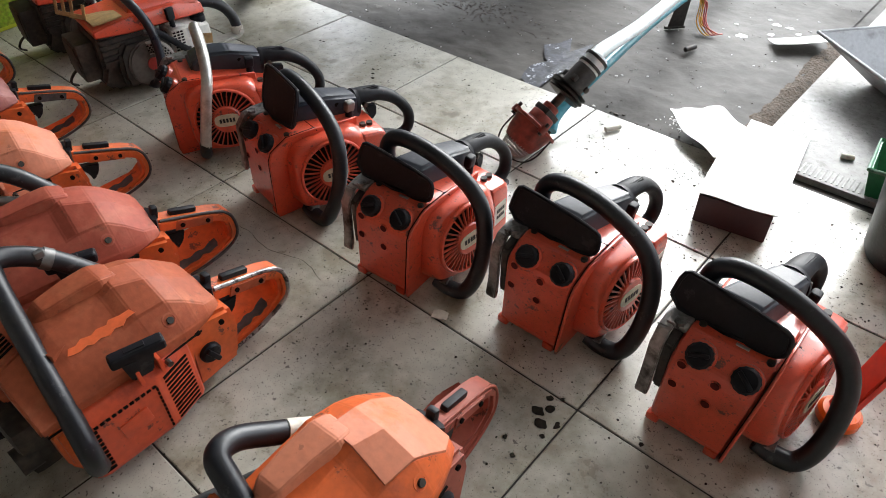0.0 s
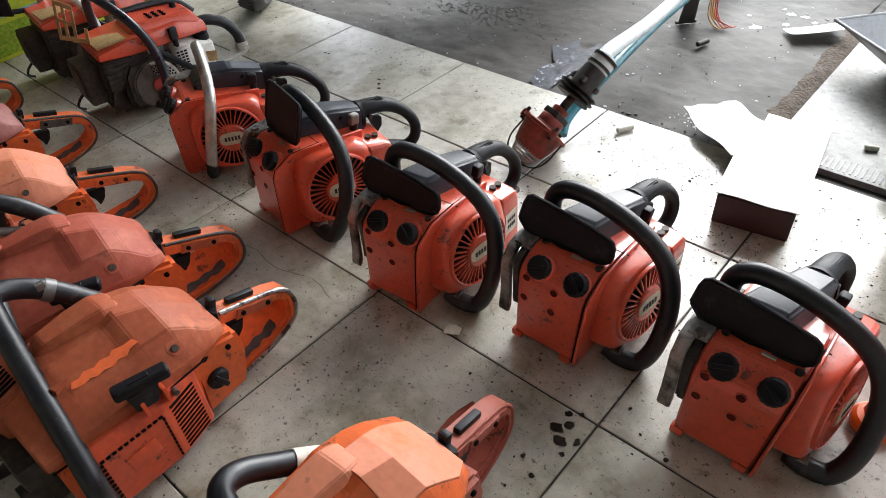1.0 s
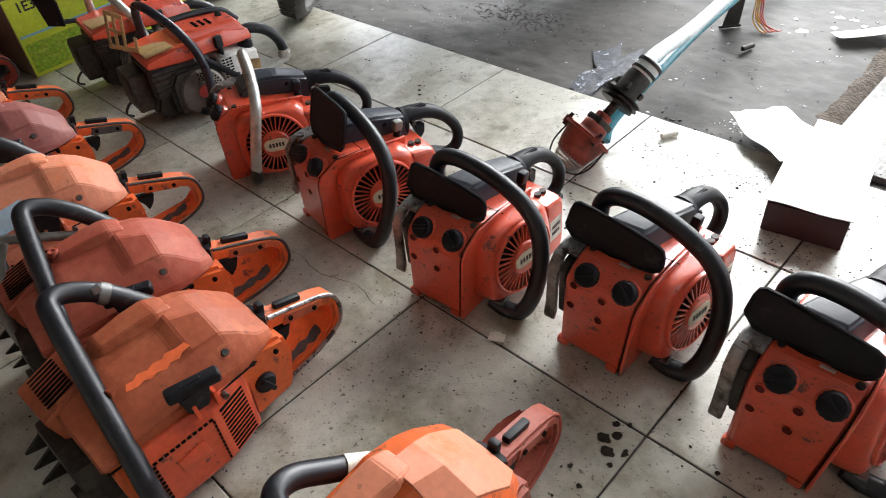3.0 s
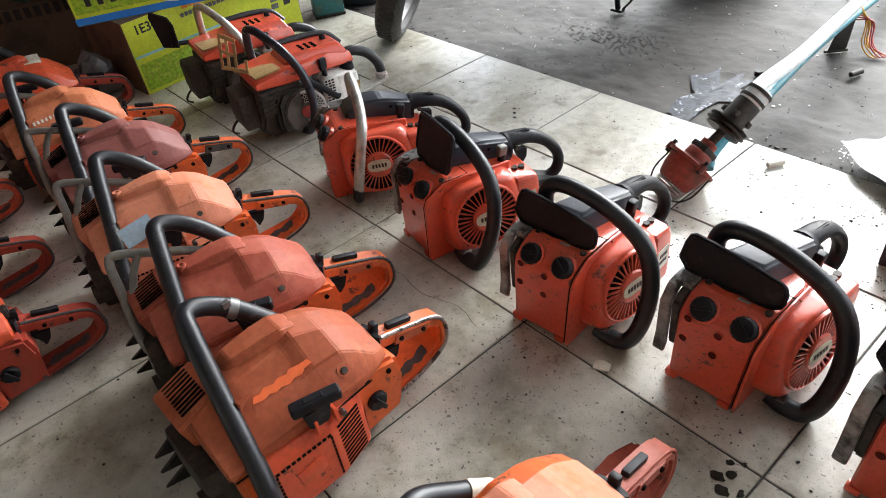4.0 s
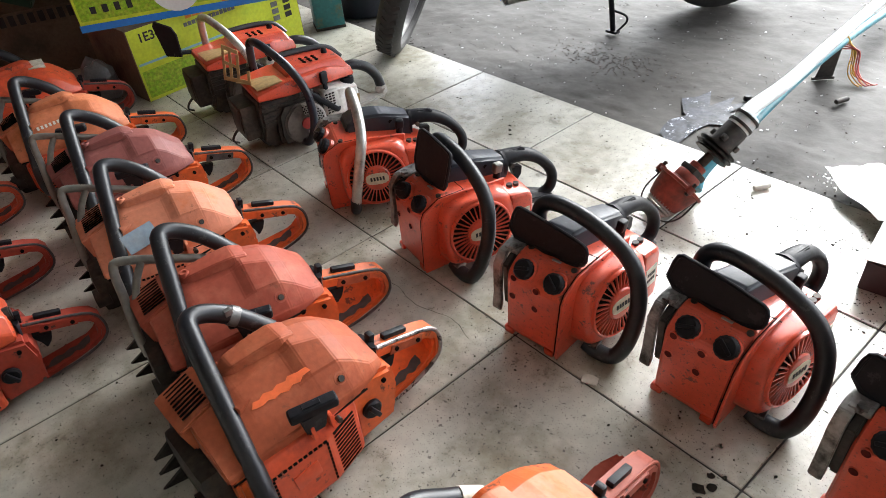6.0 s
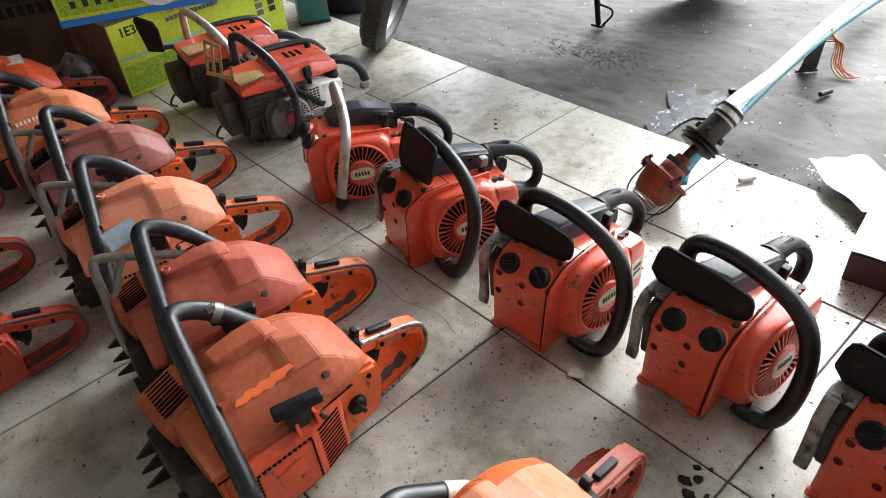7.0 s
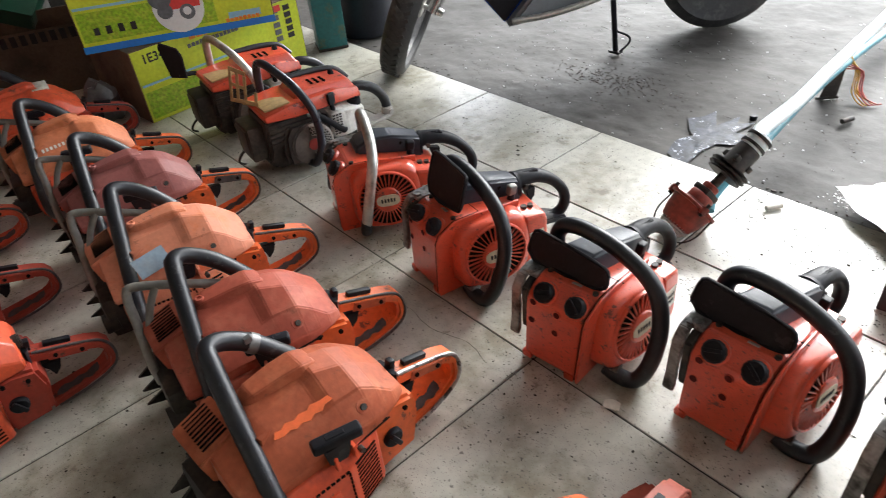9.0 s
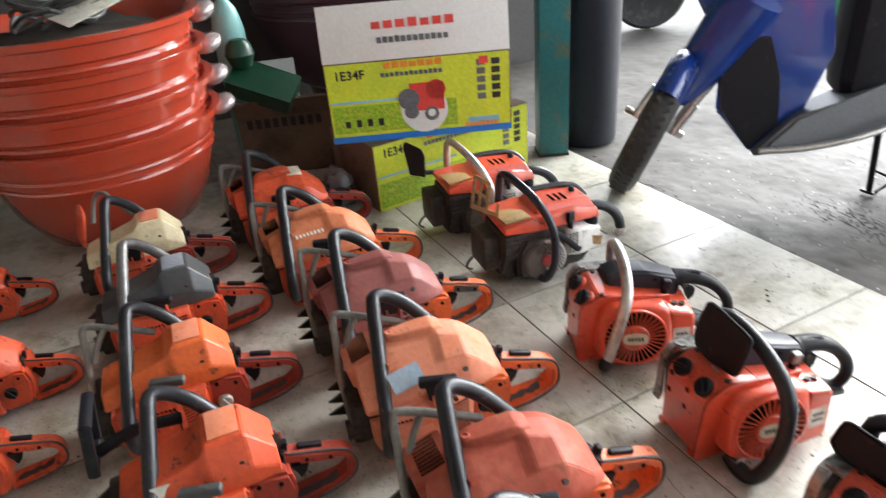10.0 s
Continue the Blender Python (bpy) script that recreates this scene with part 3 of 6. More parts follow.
        cube(bm, (-0.095, 0.0, 0.283), (0.010, 0.014, 0.012), 0.002)
        part("hose_clamp", bm, GREY_BAR, saw)
    # clutch side
    bm = BM()
    prism(bm, [(-0.165, 0.04), (-0.05, 0.028), (0.07, 0.04), (0.07, 0.12), (-0.06, 0.15), (-0.15, 0.13)], "x", -0.118, -0.086, 0.006)
    part("clutch_cover", bm, starter if guard else GREASE, saw)
    bm = BM()
    cube(bm, (-0.02, -0.145, 0.09), (0.14, 0.05, 0.10), 0.012)
    cyl(bm, (0.035, -0.165, 0.075), 0.022, 0.03, "y", 14)
    part("muffler", bm, GREASE, saw)
    if spikes:
        bm = BM()
        teeth = [(-0.15, 0.02)]
        for k in range(3):
            zz = 0.022 + 0.036 * k
            teeth += [(-0.165, zz), (-0.207 + 0.004 * k, zz + 0.010), (-0.172, zz + 0.028)]
        teeth += [(-0.15, 0.14)]
        prism(bm, teeth, "x", -0.080, -0.074)
        part("spiked_bumper", bm, SPIKE, saw)
    if guard is BLACK_PLASTIC:
        frame_guard = part("hand_guard", tube(BM(), [(-0.135, -0.175, 0.20), (-0.135, -0.160, 0.305), (-0.128, -0.157, 0.318), (-0.040, -0.157, 0.318), (-0.032, -0.160, 0.305), (-0.032, -0.175, 0.20)], 0.012, 10, 3, 0.6, (1, 0, 0)), guard, saw)
        part("crossbar", tube(BM(), [(-0.135, -0.175, 0.205), (-0.032, -0.175, 0.205)], 0.011, 8, 1, 0.6), guard, frame_guard)
        part("guard_arm", tube(BM(), [(-0.085, -0.172, 0.21), (-0.090, -0.09, 0.235), (-0.09, 0.0, 0.23)], 0.015, 10, 4, 0.5, (1, 0, 0)), guard, frame_guard)
    elif guard is RED_ORANGE:
        bm = BM()
        prism(bm, [(-0.05, 0.0), (-0.06, 0.10), (-0.045, 0.125), (0.035, 0.125), (0.05, 0.105), (0.045, 0.0)], "y", -0.006, 0.006, 0.004)
        plate = part("hand_guard", bm, guard, saw, "red plastic guard plate")
        plate.matrix_basis = pose(-0.06, -0.150, 0.185, -14, 0, 12)
        for x in (-0.024, 0.0, 0.024):
            part("guard_rib", cube(BM(), (x, -0.008, 0.06), (0.006, 0.006, 0.09), 0.002), guard, plate)
        part("tube_guard", tube(BM(), [(-0.085, 0.02, 0.24), (-0.115, -0.03, 0.30), (-0.14, -0.05, 0.315), (-0.17, -0.08, 0.30), (-0.165, -0.10, 0.26), (-0.13, -0.11, 0.22)], 0.0075, 10, 4), GREY_TUBE, saw)
    elif guard:
        tube_guard = part("tube_guard", tube(BM(), [(-0.085, 0.0, 0.225), (-0.095, -0.06, 0.248), (-0.112, -0.140, 0.272), (-0.108, -0.158, 0.262), (-0.085, -0.162, 0.215), (-0.045, -0.168, 0.150), (-0.02, -0.165, 0.115)], 0.0085, 14, 4), guard, saw)
        part("brace", tube(BM(), [(-0.104, -0.108, 0.262), (-0.088, -0.130, 0.235), (-0.070, -0.150, 0.195)], 0.0072, 12, 3), guard, tube_guard)
        if low:
            tube_guard.matrix_basis = pose(0, 0.01, -1.3 * low)
    return saw


def at(x, y, turn, z=0.0):
    return pose(x, y, z, 0, 0, turn)


farm_saw(at(-0.076, -0.48, 1), "large chainsaw with faded brick-coloured cover and scratched orange handle", RUST, ORANGE, ORANGE, scuff=SCUFF, starter=RED_ORANGE, edge=BARE, wide=True)
farm_saw(at(0.395, -0.432, 4), "chainsaw with pale peach cover and dull pink-red rear handle", ORANGE, ORANGE, DUSKY, starter=PEACH, low=0.045, pale=PEACH, wide=True, edge=DUSKY, guard=CHARCOAL)
farm_saw(at(-0.333, -0.433, -8), "chainsaw with faded red-brown cover and grey tube guard", BROWN, BROWN, ORANGE, guard=GREY_TUBE, wide=True)
farm_saw(at(-0.684, -0.425, -10), "chainsaw with pale peach cover and chipped orange handle", PEACH, PEACH, ORANGE, guard=GREY_TUBE, tape=True)
farm_saw(at(-1.025, -0.389, -6), "chainsaw with plum-coloured cover and orange tank", PLUM, PLUM, ORANGE, guard=GREY_TUBE)
farm_saw(at(-1.398, -0.423, -6), "chainsaw with tan-orange cover and worn badge", TAN, RED_ORANGE, ORANGE, guard=GREY_TUBE, badge="print")
farm_saw(at(-1.79, -0.437, -6), "bright red-orange chainsaw with dull red handle", RED_ORANGE, RED_ORANGE, DARK_RED, guard=GREY_TUBE, badge="white")
farm_saw(at(-0.655, -0.915, -5) @ Matrix.Scale(0.94, 4), "orange-red chainsaw with grey pull grip and dusty stickers", RED_ORANGE, RED_ORANGE, DARK_RED, grip=CHARCOAL, guard=BLACK_PLASTIC, stickers=True, hump=True)
farm_saw(at(-1.006, -0.923, -5) @ Matrix.Scale(0.94, 4), "orange chainsaw with pale fuel cap and brown-red handle", ORANGE, RED_ORANGE, DARK_RED, guard=GREY_TUBE, grip=CHARCOAL, cap=STEEL, hump=True)
farm_saw(at(-1.368, -0.899, -5) @ Matrix.Scale(0.94, 4), "chainsaw with charcoal cover and orange handle", CHARCOAL, RED_ORANGE, RED_ORANGE, bar=GREY_BAR, hump=True)
farm_saw(at(-1.729, -0.919, -5) @ Matrix.Scale(0.94, 4), "chainsaw with cream cover on a red body", CREAM, RED_ORANGE, DARK_RED, guard=RED_ORANGE, hump=True)
for x, y in ((-1.33, -1.362), (-1.811, -1.416), (-1.023, -1.407)):
    farm_saw(at(x, y, -5) @ Matrix.Scale(0.8, 4), "dull red chainsaw beside the tiled aisle", RED_ORANGE, RED_ORANGE, RED_ORANGE)


# ---- chainsaws with a fan housing ----
def fan_saw(m, label, bar=BLACK, guard=1, badge=BADGE, stop=False):
    saw = thing("chainsaw", m, label, "chainsaw", "chainsaws with a fan housing")
    # front casing: upright face, sloping shoulder with two filler caps, flat top
    outline = [(0.004, 0.008), (0.0, 0.020), (0.0, 0.152), (0.007, 0.170), (0.044, 0.193), (0.110, 0.191), (0.215, 0.180), (0.215, 0.008)]

    def side(z):
        return 0.056 + 0.085 * z
    bm = BM()
    loft(bm, [[(-0.066 + 0.03 * z, y + 0.004, z) for y, z in outline], [(-0.058 + 0.03 * z, y, z) for y, z in outline], [(side(z), y, z) for y, z in outline]], 0.006, 3)
    casing = part("front_casing", bm, S_ORANGE, saw, "", 50, True)
    rib = [(0.0, 0.0), (-0.004, 0.014), (-0.004, 0.154), (0.004, 0.174), (0.043, 0.197), (0.110, 0.195), (0.215, 0.184), (0.215, 0.0)]
    bm = BM()
    loft(bm, [[(side(z) + 0.001, y, z) for y, z in rib], [(side(z) + 0.0065, y, z) for y, z in rib]], 0.0015, 1)
    part("casing_flange", bm, S_ORANGE, saw)
    bm = BM()
    loft(bm, [[(side(z) - 0.0002, y - 0.0003, z) for y, z in rib[1:6]] + [(side(z) - 0.0002, y + 0.01, z - 0.004) for y, z in rib[5:0:-1]], [(side(z) + 0.0012, y - 0.0006, z) for y, z in rib[1:6]] + [(side(z) + 0.0012, y + 0.01, z - 0.004) for y, z in rib[5:0:-1]]])
    part("gasket_line", bm, SHADE_BLACK, casing)
    # Solid dark red discs paint the shade inside the bolt holes.
    for x, z in ((-0.041, 0.158), (-0.045, 0.111), (0.012, 0.152), (0.009, 0.106)):
        part("bolt_hole", cyl(BM(), (x, 0.0015, z), 0.0068, 0.006, "y", 14), RED_HOLE_SHADE, casing)
        part("bolt_lip", lathe(BM(), [(0.0068, -0.0008), (0.0084, -0.0008), (0.0084, 0.002), (0.0068, 0.002)], (x, 0.0, z), 16, "y"), S_ORANGE, casing)
    for x, z in ((-0.058, 0.018), (0.042, 0.016)):
        part("foot_lug", cube(BM(), (x, 0.006, z - 0.008), (0.022, 0.016, 0.016), 0.004), S_ORANGE, casing)
    for x, tilt in ((-0.024, 20), (0.045, -35)):
        seat = pose(x, 0.017, 0.176, 48, 0, 0)
        bm = lathe(BM(), [(0.0, -0.016), (0.024, -0.016), (0.0235, 0.003), (0.021, 0.005), (0.0, 0.005)], seg=28)
        bmesh.ops.transform(bm, verts=bm.verts[:], matrix=seat)
        part("cap_boss", bm, S_ORANGE, casing)
        bm = lathe(BM(), [(0.0, 0.004), (0.0195, 0.004), (0.0195, 0.014), (0.0165, 0.018), (0.012, 0.0185), (0.0, 0.0175)], seg=28)
        cube(bm, (0, 0, 0.0195), (0.030, 0.0065, 0.007), 0.002, (0, 0, tilt))
        for v in bm.verts:
            if 0.019 < math.hypot(v.co.x, v.co.y) < 0.02:
                knurl = 1 + 0.05 * (round(math.atan2(v.co.y, v.co.x) * 14 / math.pi) % 2)
                v.co.x, v.co.y = v.co.x * knurl, v.co.y * knurl
        bmesh.ops.transform(bm, verts=bm.verts[:], matrix=seat)
        part("filler_cap", bm, BLACK_PLASTIC, saw)
    # seam and dark screws on the flat top
    part("top_seam", cube(BM(), (0.040, 0.112, 0.1905), (0.085, 0.0016, 0.0015)), SHADE_BLACK, casing)
    for x, y in ((0.060, 0.052), (-0.045, 0.060)):
        part("top_screw", cyl(BM(), (x, y, 0.194), 0.006, 0.006, "z", 10, bevel=0.001), GREASE, casing)
    # fan housing: a rounded shroud that narrows to a tilted ring
    fan_m = Matrix.Translation((0.119, 0.120, 0.101)) @ Matrix.Rotation(radians(-8), 4, "Z") @ Matrix.Rotation(radians(86), 4, "Y") @ Matrix.Scale(0.92, 4)
    bm = BM()
    count, rings = 48, []
    for step, (f, g) in enumerate(((0.0, 0.0), (0.0, 0.30), (0.03, 0.55), (0.10, 0.74), (0.24, 0.88), (0.50, 0.96), (1.0, 1.0))):
        ring = []
        for k in range(count):
            w = 2 * math.pi * k / count
            c, d = math.cos(w), math.sin(w)
            r = (abs(c) ** 5 + abs(d) ** 5) ** (-1 / 5)
            base = Vector((0.060, 0.125 + 0.089 * r * c, 0.101 + 0.082 * r * d))
            tip = fan_m @ Vector((-0.084 * d, 0.084 * c, -0.002))
            q = base + (tip - base) * f
            q.x = base.x + (tip.x - base.x) * g
            ring.append(bm.verts.new(q))
        rings.append(ring)
    for p, q in zip(rings, rings[1:]):
        for k in range(count):
            bm.faces.new((p[k], p[(k + 1) % count], q[(k + 1) % count], q[k]))
    bm.faces.new(rings[0][::-1])
    bm.faces.new(rings[-1])
    fan = part("fan_housing", bm, S_ORANGE, saw, "", 40)

    def on_fan(name, bm, mat, parent, label=""):
        bmesh.ops.transform(bm, verts=bm.verts[:], matrix=fan_m)
        return part(name, bm, mat, parent, label)
    on_fan("fan_rim", lathe(BM(), [(0.0765, -0.002), (0.0765, 0.004), (0.079, 0.0055), (0.082, 0.004), (0.0835, -0.002), (0.0765, -0.002)], seg=48), S_ORANGE, fan)
    # Flat black disc paints the shade behind the fins.
    on_fan("fan_opening", cyl(BM(), (0, 0, -0.0005), 0.0768, 0.002, "z", 40), SHADE_BLACK, fan)
    for k in range(34):
        w = 2 * math.pi * k / 34
        bm = cube(BM(), (0.0555, 0, 0.0028), (0.043, 0.0026, 0.0052), 0)
        bmesh.ops.rotate(bm, verts=bm.verts[:], cent=(0, 0, 0), matrix=Matrix.Rotation(w, 3, "Z"))
        on_fan("fin", bm, S_ORANGE, fan)
    on_fan("hub", lathe(BM(), [(0.0, 0.0), (0.037, 0.0), (0.037, 0.006), (0.034, 0.009), (0.031, 0.0095), (0.0, 0.0095)], seg=36), S_ORANGE, fan)
    bm = prism(BM(), rounded([(-0.017, -0.032), (0.017, -0.032), (0.017, 0.032), (-0.017, 0.032)], 2), "z", 0.009, 0.0108)
    bd = on_fan("badge", bm, badge, fan, "rubbed maker's badge")
    bm = BM()
    slots(bm, (0.0, 0.0, 0.0112), 5, 0.0085, (0.011, 0.0055, 0.0008), (0, 0, 0), "y")
    tagged(on_fan("badge_print", bm, PRINT, bd), kind="stuff")
    # rear tank with a maker's sticker
    bm = BM()
    loft(bm, [[(0.020, y, z) for y, z in ((0.176, 0.018), (0.262, 0.022), (0.272, 0.040), (0.269, 0.150), (0.262, 0.162), (0.176, 0.180))],
              [(0.112, y, z) for y, z in ((0.200, 0.020), (0.260, 0.024), (0.268, 0.042), (0.265, 0.144), (0.257, 0.154), (0.200, 0.164))],
              [(0.121, y, z) for y, z in ((0.204, 0.026), (0.256, 0.030), (0.263, 0.046), (0.261, 0.138), (0.253, 0.148), (0.204, 0.157))]], 0.004)
    rear_tank = part("rear_tank", bm, S_ORANGE, saw, "", 50, True)
    stick = part("sticker", cube(BM(), (0.1218, 0.232, 0.092), (0.0016, 0.040, 0.048), 0), STICKER, rear_tank)
    tagged(part("sticker_print", slots(slots(BM(), (0.1228, 0.232, 0.100), 4, 0.007, (0.0008, 0.005, 0.008), (0, 0, 0), "y"), (0.1228, 0.232, 0.085), 4, 0.007, (0.0008, 0.005, 0.008), (0, 0, 0), "y"), PRINT, stick), kind="stuff")
    # chain side
    bm = BM()
    prism(bm, [(0.01, 0.07), (0.19, 0.05), (0.19, 0.17), (0.05, 0.190), (0.008, 0.170)], "x", -0.078, -0.060, 0.004)
    part("clutch_cover", bm, GREASE, saw)
    bm = BM()
    prism(bm, [(-0.004, 0.056), (0.003, 0.050), (0.010, 0.066), (0.013, 0.158), (0.030, 0.181), (0.055, 0.187), (0.13, 0.187), (0.13, 0.194), (0.050, 0.194), (0.024, 0.188), (0.005, 0.163), (0.002, 0.090)], "x", -0.098, -0.077, 0.002)
    cube(bm, (-0.074, 0.075, 0.189), (0.032, 0.085, 0.010), 0.003)
    plate = part("chain_plate", bm, GUIDE, saw)
    part("chain_nut", cyl(BM(), (-0.072, 0.040, 0.194), 0.009, 0.010, "z", 6), GUIDE, plate)
    # carburettor housing and rear handle
    bm = BM()
    loft(bm, [[(-0.070, 0.075, 0.182), (0.026, 0.075, 0.182), (0.018, 0.075, 0.206), (-0.058, 0.075, 0.208)],
              [(-0.066, 0.11, 0.180), (0.030, 0.11, 0.180), (0.020, 0.11, 0.226), (-0.052, 0.11, 0.226)],
              [(-0.046, 0.17, 0.168), (0.042, 0.17, 0.168), (0.034, 0.17, 0.228), (-0.030, 0.17, 0.228)],
              [(-0.016, 0.245, 0.150), (0.052, 0.245, 0.150), (0.046, 0.245, 0.212), (-0.008, 0.245, 0.213)]], 0.007, 3)
    housing = part("air_housing", bm, GREY_HOUSING, saw, "", 50, True)
    part("housing_screw", cyl(BM(), (0.036, 0.19, 0.205), 0.005, 0.008, "x", 10), SHADE_BLACK, housing)
    part("housing_joint", tube(BM(), [(0.018, 0.240, 0.183), (0.019, 0.248, 0.182)], 0.033, 16, 1, 1.0), BLACK_PLASTIC, housing)
    bm = BM()
    tube(bm, [(0.004, 0.225, 0.203), (0.008, 0.262, 0.2075), (0.013, 0.305, 0.201), (0.019, 0.342, 0.180), (0.026, 0.370, 0.148), (0.029, 0.379, 0.116), (0.028, 0.368, 0.088), (0.023, 0.335, 0.080), (0.018, 0.290, 0.098)], lambda t: 0.022 - 0.008 * min(1.0, t * 2.4) - 0.002 * t, 16, 6, 1.15, (1, 0, 0))
    rear = part("rear_handle", bm, BLACK_PLASTIC, saw, "", 60)
    rear.matrix_basis = pose(0.012, 0.002, -0.013)
    bm = BM()
    loft(bm, [[(-0.046, 0.20, 0.124), (0.080, 0.20, 0.124), (0.080, 0.20, 0.134), (-0.046, 0.20, 0.134)], [(-0.026, 0.255, 0.104), (0.072, 0.255, 0.104), (0.072, 0.255, 0.118), (-0.026, 0.255, 0.118)], [(0.010, 0.372, 0.062), (0.046, 0.372, 0.062), (0.046, 0.372, 0.078), (0.010, 0.372, 0.078)]], 0.003)
    part("hand_plate", bm, BLACK_PLASTIC, rear)
    bm = BM()
    loft(bm, [[(0.004, 0.262, 0.212), (0.020, 0.262, 0.212), (0.016, 0.262, 0.226), (0.008, 0.262, 0.226)], [(0.006, 0.298, 0.206), (0.024, 0.298, 0.206), (0.021, 0.298, 0.2245), (0.009, 0.298, 0.2245)], [(0.010, 0.325, 0.190), (0.025, 0.325, 0.190), (0.022, 0.325, 0.200), (0.012, 0.325, 0.200)]], 0.002)
    part("throttle_lock", bm, BLACK_PLASTIC, rear)
    bm = BM()
    prism(bm, [(0.262, 0.186), (0.292, 0.180), (0.290, 0.158), (0.278, 0.146), (0.270, 0.162)], "x", 0.008, 0.026, 0.002)
    part("trigger", bm, BLACK_PLASTIC, rear)
    part("trigger_pin", cyl(BM(), (0.030, 0.258, 0.196), 0.006, 0.012, "x", 12, bevel=0.001), GREASE, rear)
    bm = BM()
    cyl(bm, (0.058, 0.205, 0.172), 0.0115, 0.05, "z", 14, 0.008, rot=(-6, 8, 0))
    lever = part("pull_grip", bm, BLACK_PLASTIC, saw)
    part("grip_tip", cube(BM(), (0.0615, 0.2075, 0.206), (0.017, 0.022, 0.026), 0.006, (-6, 8, 0), 3), GREY_TUBE if stop else BLACK_PLASTIC, lever)
    for p, ax in (((0.070, 0.050, 0.172), "x"), ((0.086, 0.222, 0.164), "z"), ((0.086, 0.240, 0.161), "z")):
        part("screw", cyl(BM(), p, 0.007, 0.01, ax, 10), GREASE, saw)
    # front handle
    bm = BM()
    loop = [(0.088, 0.060, 0.020), (0.118, 0.060, 0.012), (0.148, 0.068, 0.014), (0.164, 0.084, 0.050), (0.166, 0.106, 0.112), (0.152, 0.120, 0.172), (0.120, 0.126, 0.214), (0.060, 0.127, 0.247), (0.000, 0.125, 0.264), (-0.046, 0.123, 0.263), (-0.070, 0.121, 0.240), (-0.072, 0.118, 0.195)]
    if bar is STEEL:
        loop = [(0.118, 0.056, 0.042), (0.125, 0.064, 0.085), (0.122, 0.082, 0.155), (0.102, 0.100, 0.212), (0.051, 0.108, 0.256), (-0.020, 0.112, 0.273), (-0.061, 0.114, 0.261), (-0.075, 0.116, 0.230), (-0.070, 0.116, 0.19)]
    tube(bm, loop, 0.0158 if bar is BLACK else 0.0135, 36 if bar is BLACK else 16, 6, ribs=1 if bar is BLACK else 0)
    part("front_handle", bm, bar, saw, "", 40)
    if bar is BLACK:
        part("handle_foot", cube(BM(), (0.102, 0.062, 0.024), (0.030, 0.026, 0.010), 0.003, (0, -12, 8)), GUIDE, saw, "bare metal handle bracket")
    if bar is STEEL:
        part("rubber_foot", tube(BM(), [(0.118, 0.056, 0.048), (0.115, 0.052, 0.020), (0.10, 0.055, 0.012)], 0.0145, 12, 3), BLACK, saw)
    if guard:
        h = 0.050 if guard == 1 else 0.088
        bm = BM()
        pts = [(-0.112, 0.0), (-0.105, h * 1.02), (-0.092, h * 1.16), (0.050, h * 0.78), (0.064, h * 0.62), (0.066, 0.004), (0.052, -0.006), (-0.030, -0.020)]
        if guard == 2:
            pts = [(-0.078, 0.0), (-0.078, h), (-0.062, h * 1.10), (0.05, h), (0.058, h * 0.9), (0.058, 0.01), (0.05, 0.0), (-0.02, -0.006)]
        prism(bm, rounded(pts, 1), "y", -0.0045, 0.0045, 0.0015)
        ob = part("hand_guard", bm, BLACK_PLASTIC, saw)
        ob.matrix_basis = pose(0.006, 0.070, 0.200, -16, 0, 0)
        part("guard_bracket", tube(BM(), [(-0.02, 0.002, 0.0), (-0.02, 0.012, -0.025)], 0.036, 8, 1, 0.35, (0, 1, 0)), BLACK_PLASTIC, ob)
        outer = rounded(pts, 1)
        part("guard_rim", tube(BM(), [(u, -0.003, v) for u, v in outer] + [(outer[0][0], -0.003, outer[0][1])], 0.0042, 8, 1), BLACK_PLASTIC, ob)
        part("guard_bolt", cyl(BM(), (0.012, -0.010, -0.016), 0.007, 0.02, "x", 6), STEEL, ob)
    return saw


fan_saw(at(-0.730, 0.027, -23), "orange chainsaw with a bare aluminium front handle", bar=STEEL, guard=0)
fan_saw(at(-0.345, 0.012, -10), "orange chainsaw with a broad black hand guard", guard=2, stop=True)
fan_saw(at(0.045, 0.0, 5), "orange chainsaw with a cracked black rubber handle")
fan_saw(at(0.345, 0.073, 1), "orange chainsaw with a ribbed black rubber handle")
fan_saw(at(0.66, 0.06, 0), "dusty orange chainsaw with a ribbed black handle and lowered guard")


# ---- chainsaws with a black engine and orange lid ----
DRAB = material("drab_grey_brown_metal", (0.13, 0.115, 0.10), 0.5, metal=0.2, vary=0.2, col2=(0.05, 0.04, 0.035), amount=0.4)


WHITE_ENAMEL = material("white_casting", (0.66, 0.64, 0.60), 0.42, vary=0.1, col2=(0.25, 0.22, 0.18), amount=0.25)
NIGHT = material("blue_black_tube", (0.010, 0.012, 0.022), 0.28, vary=0.2)


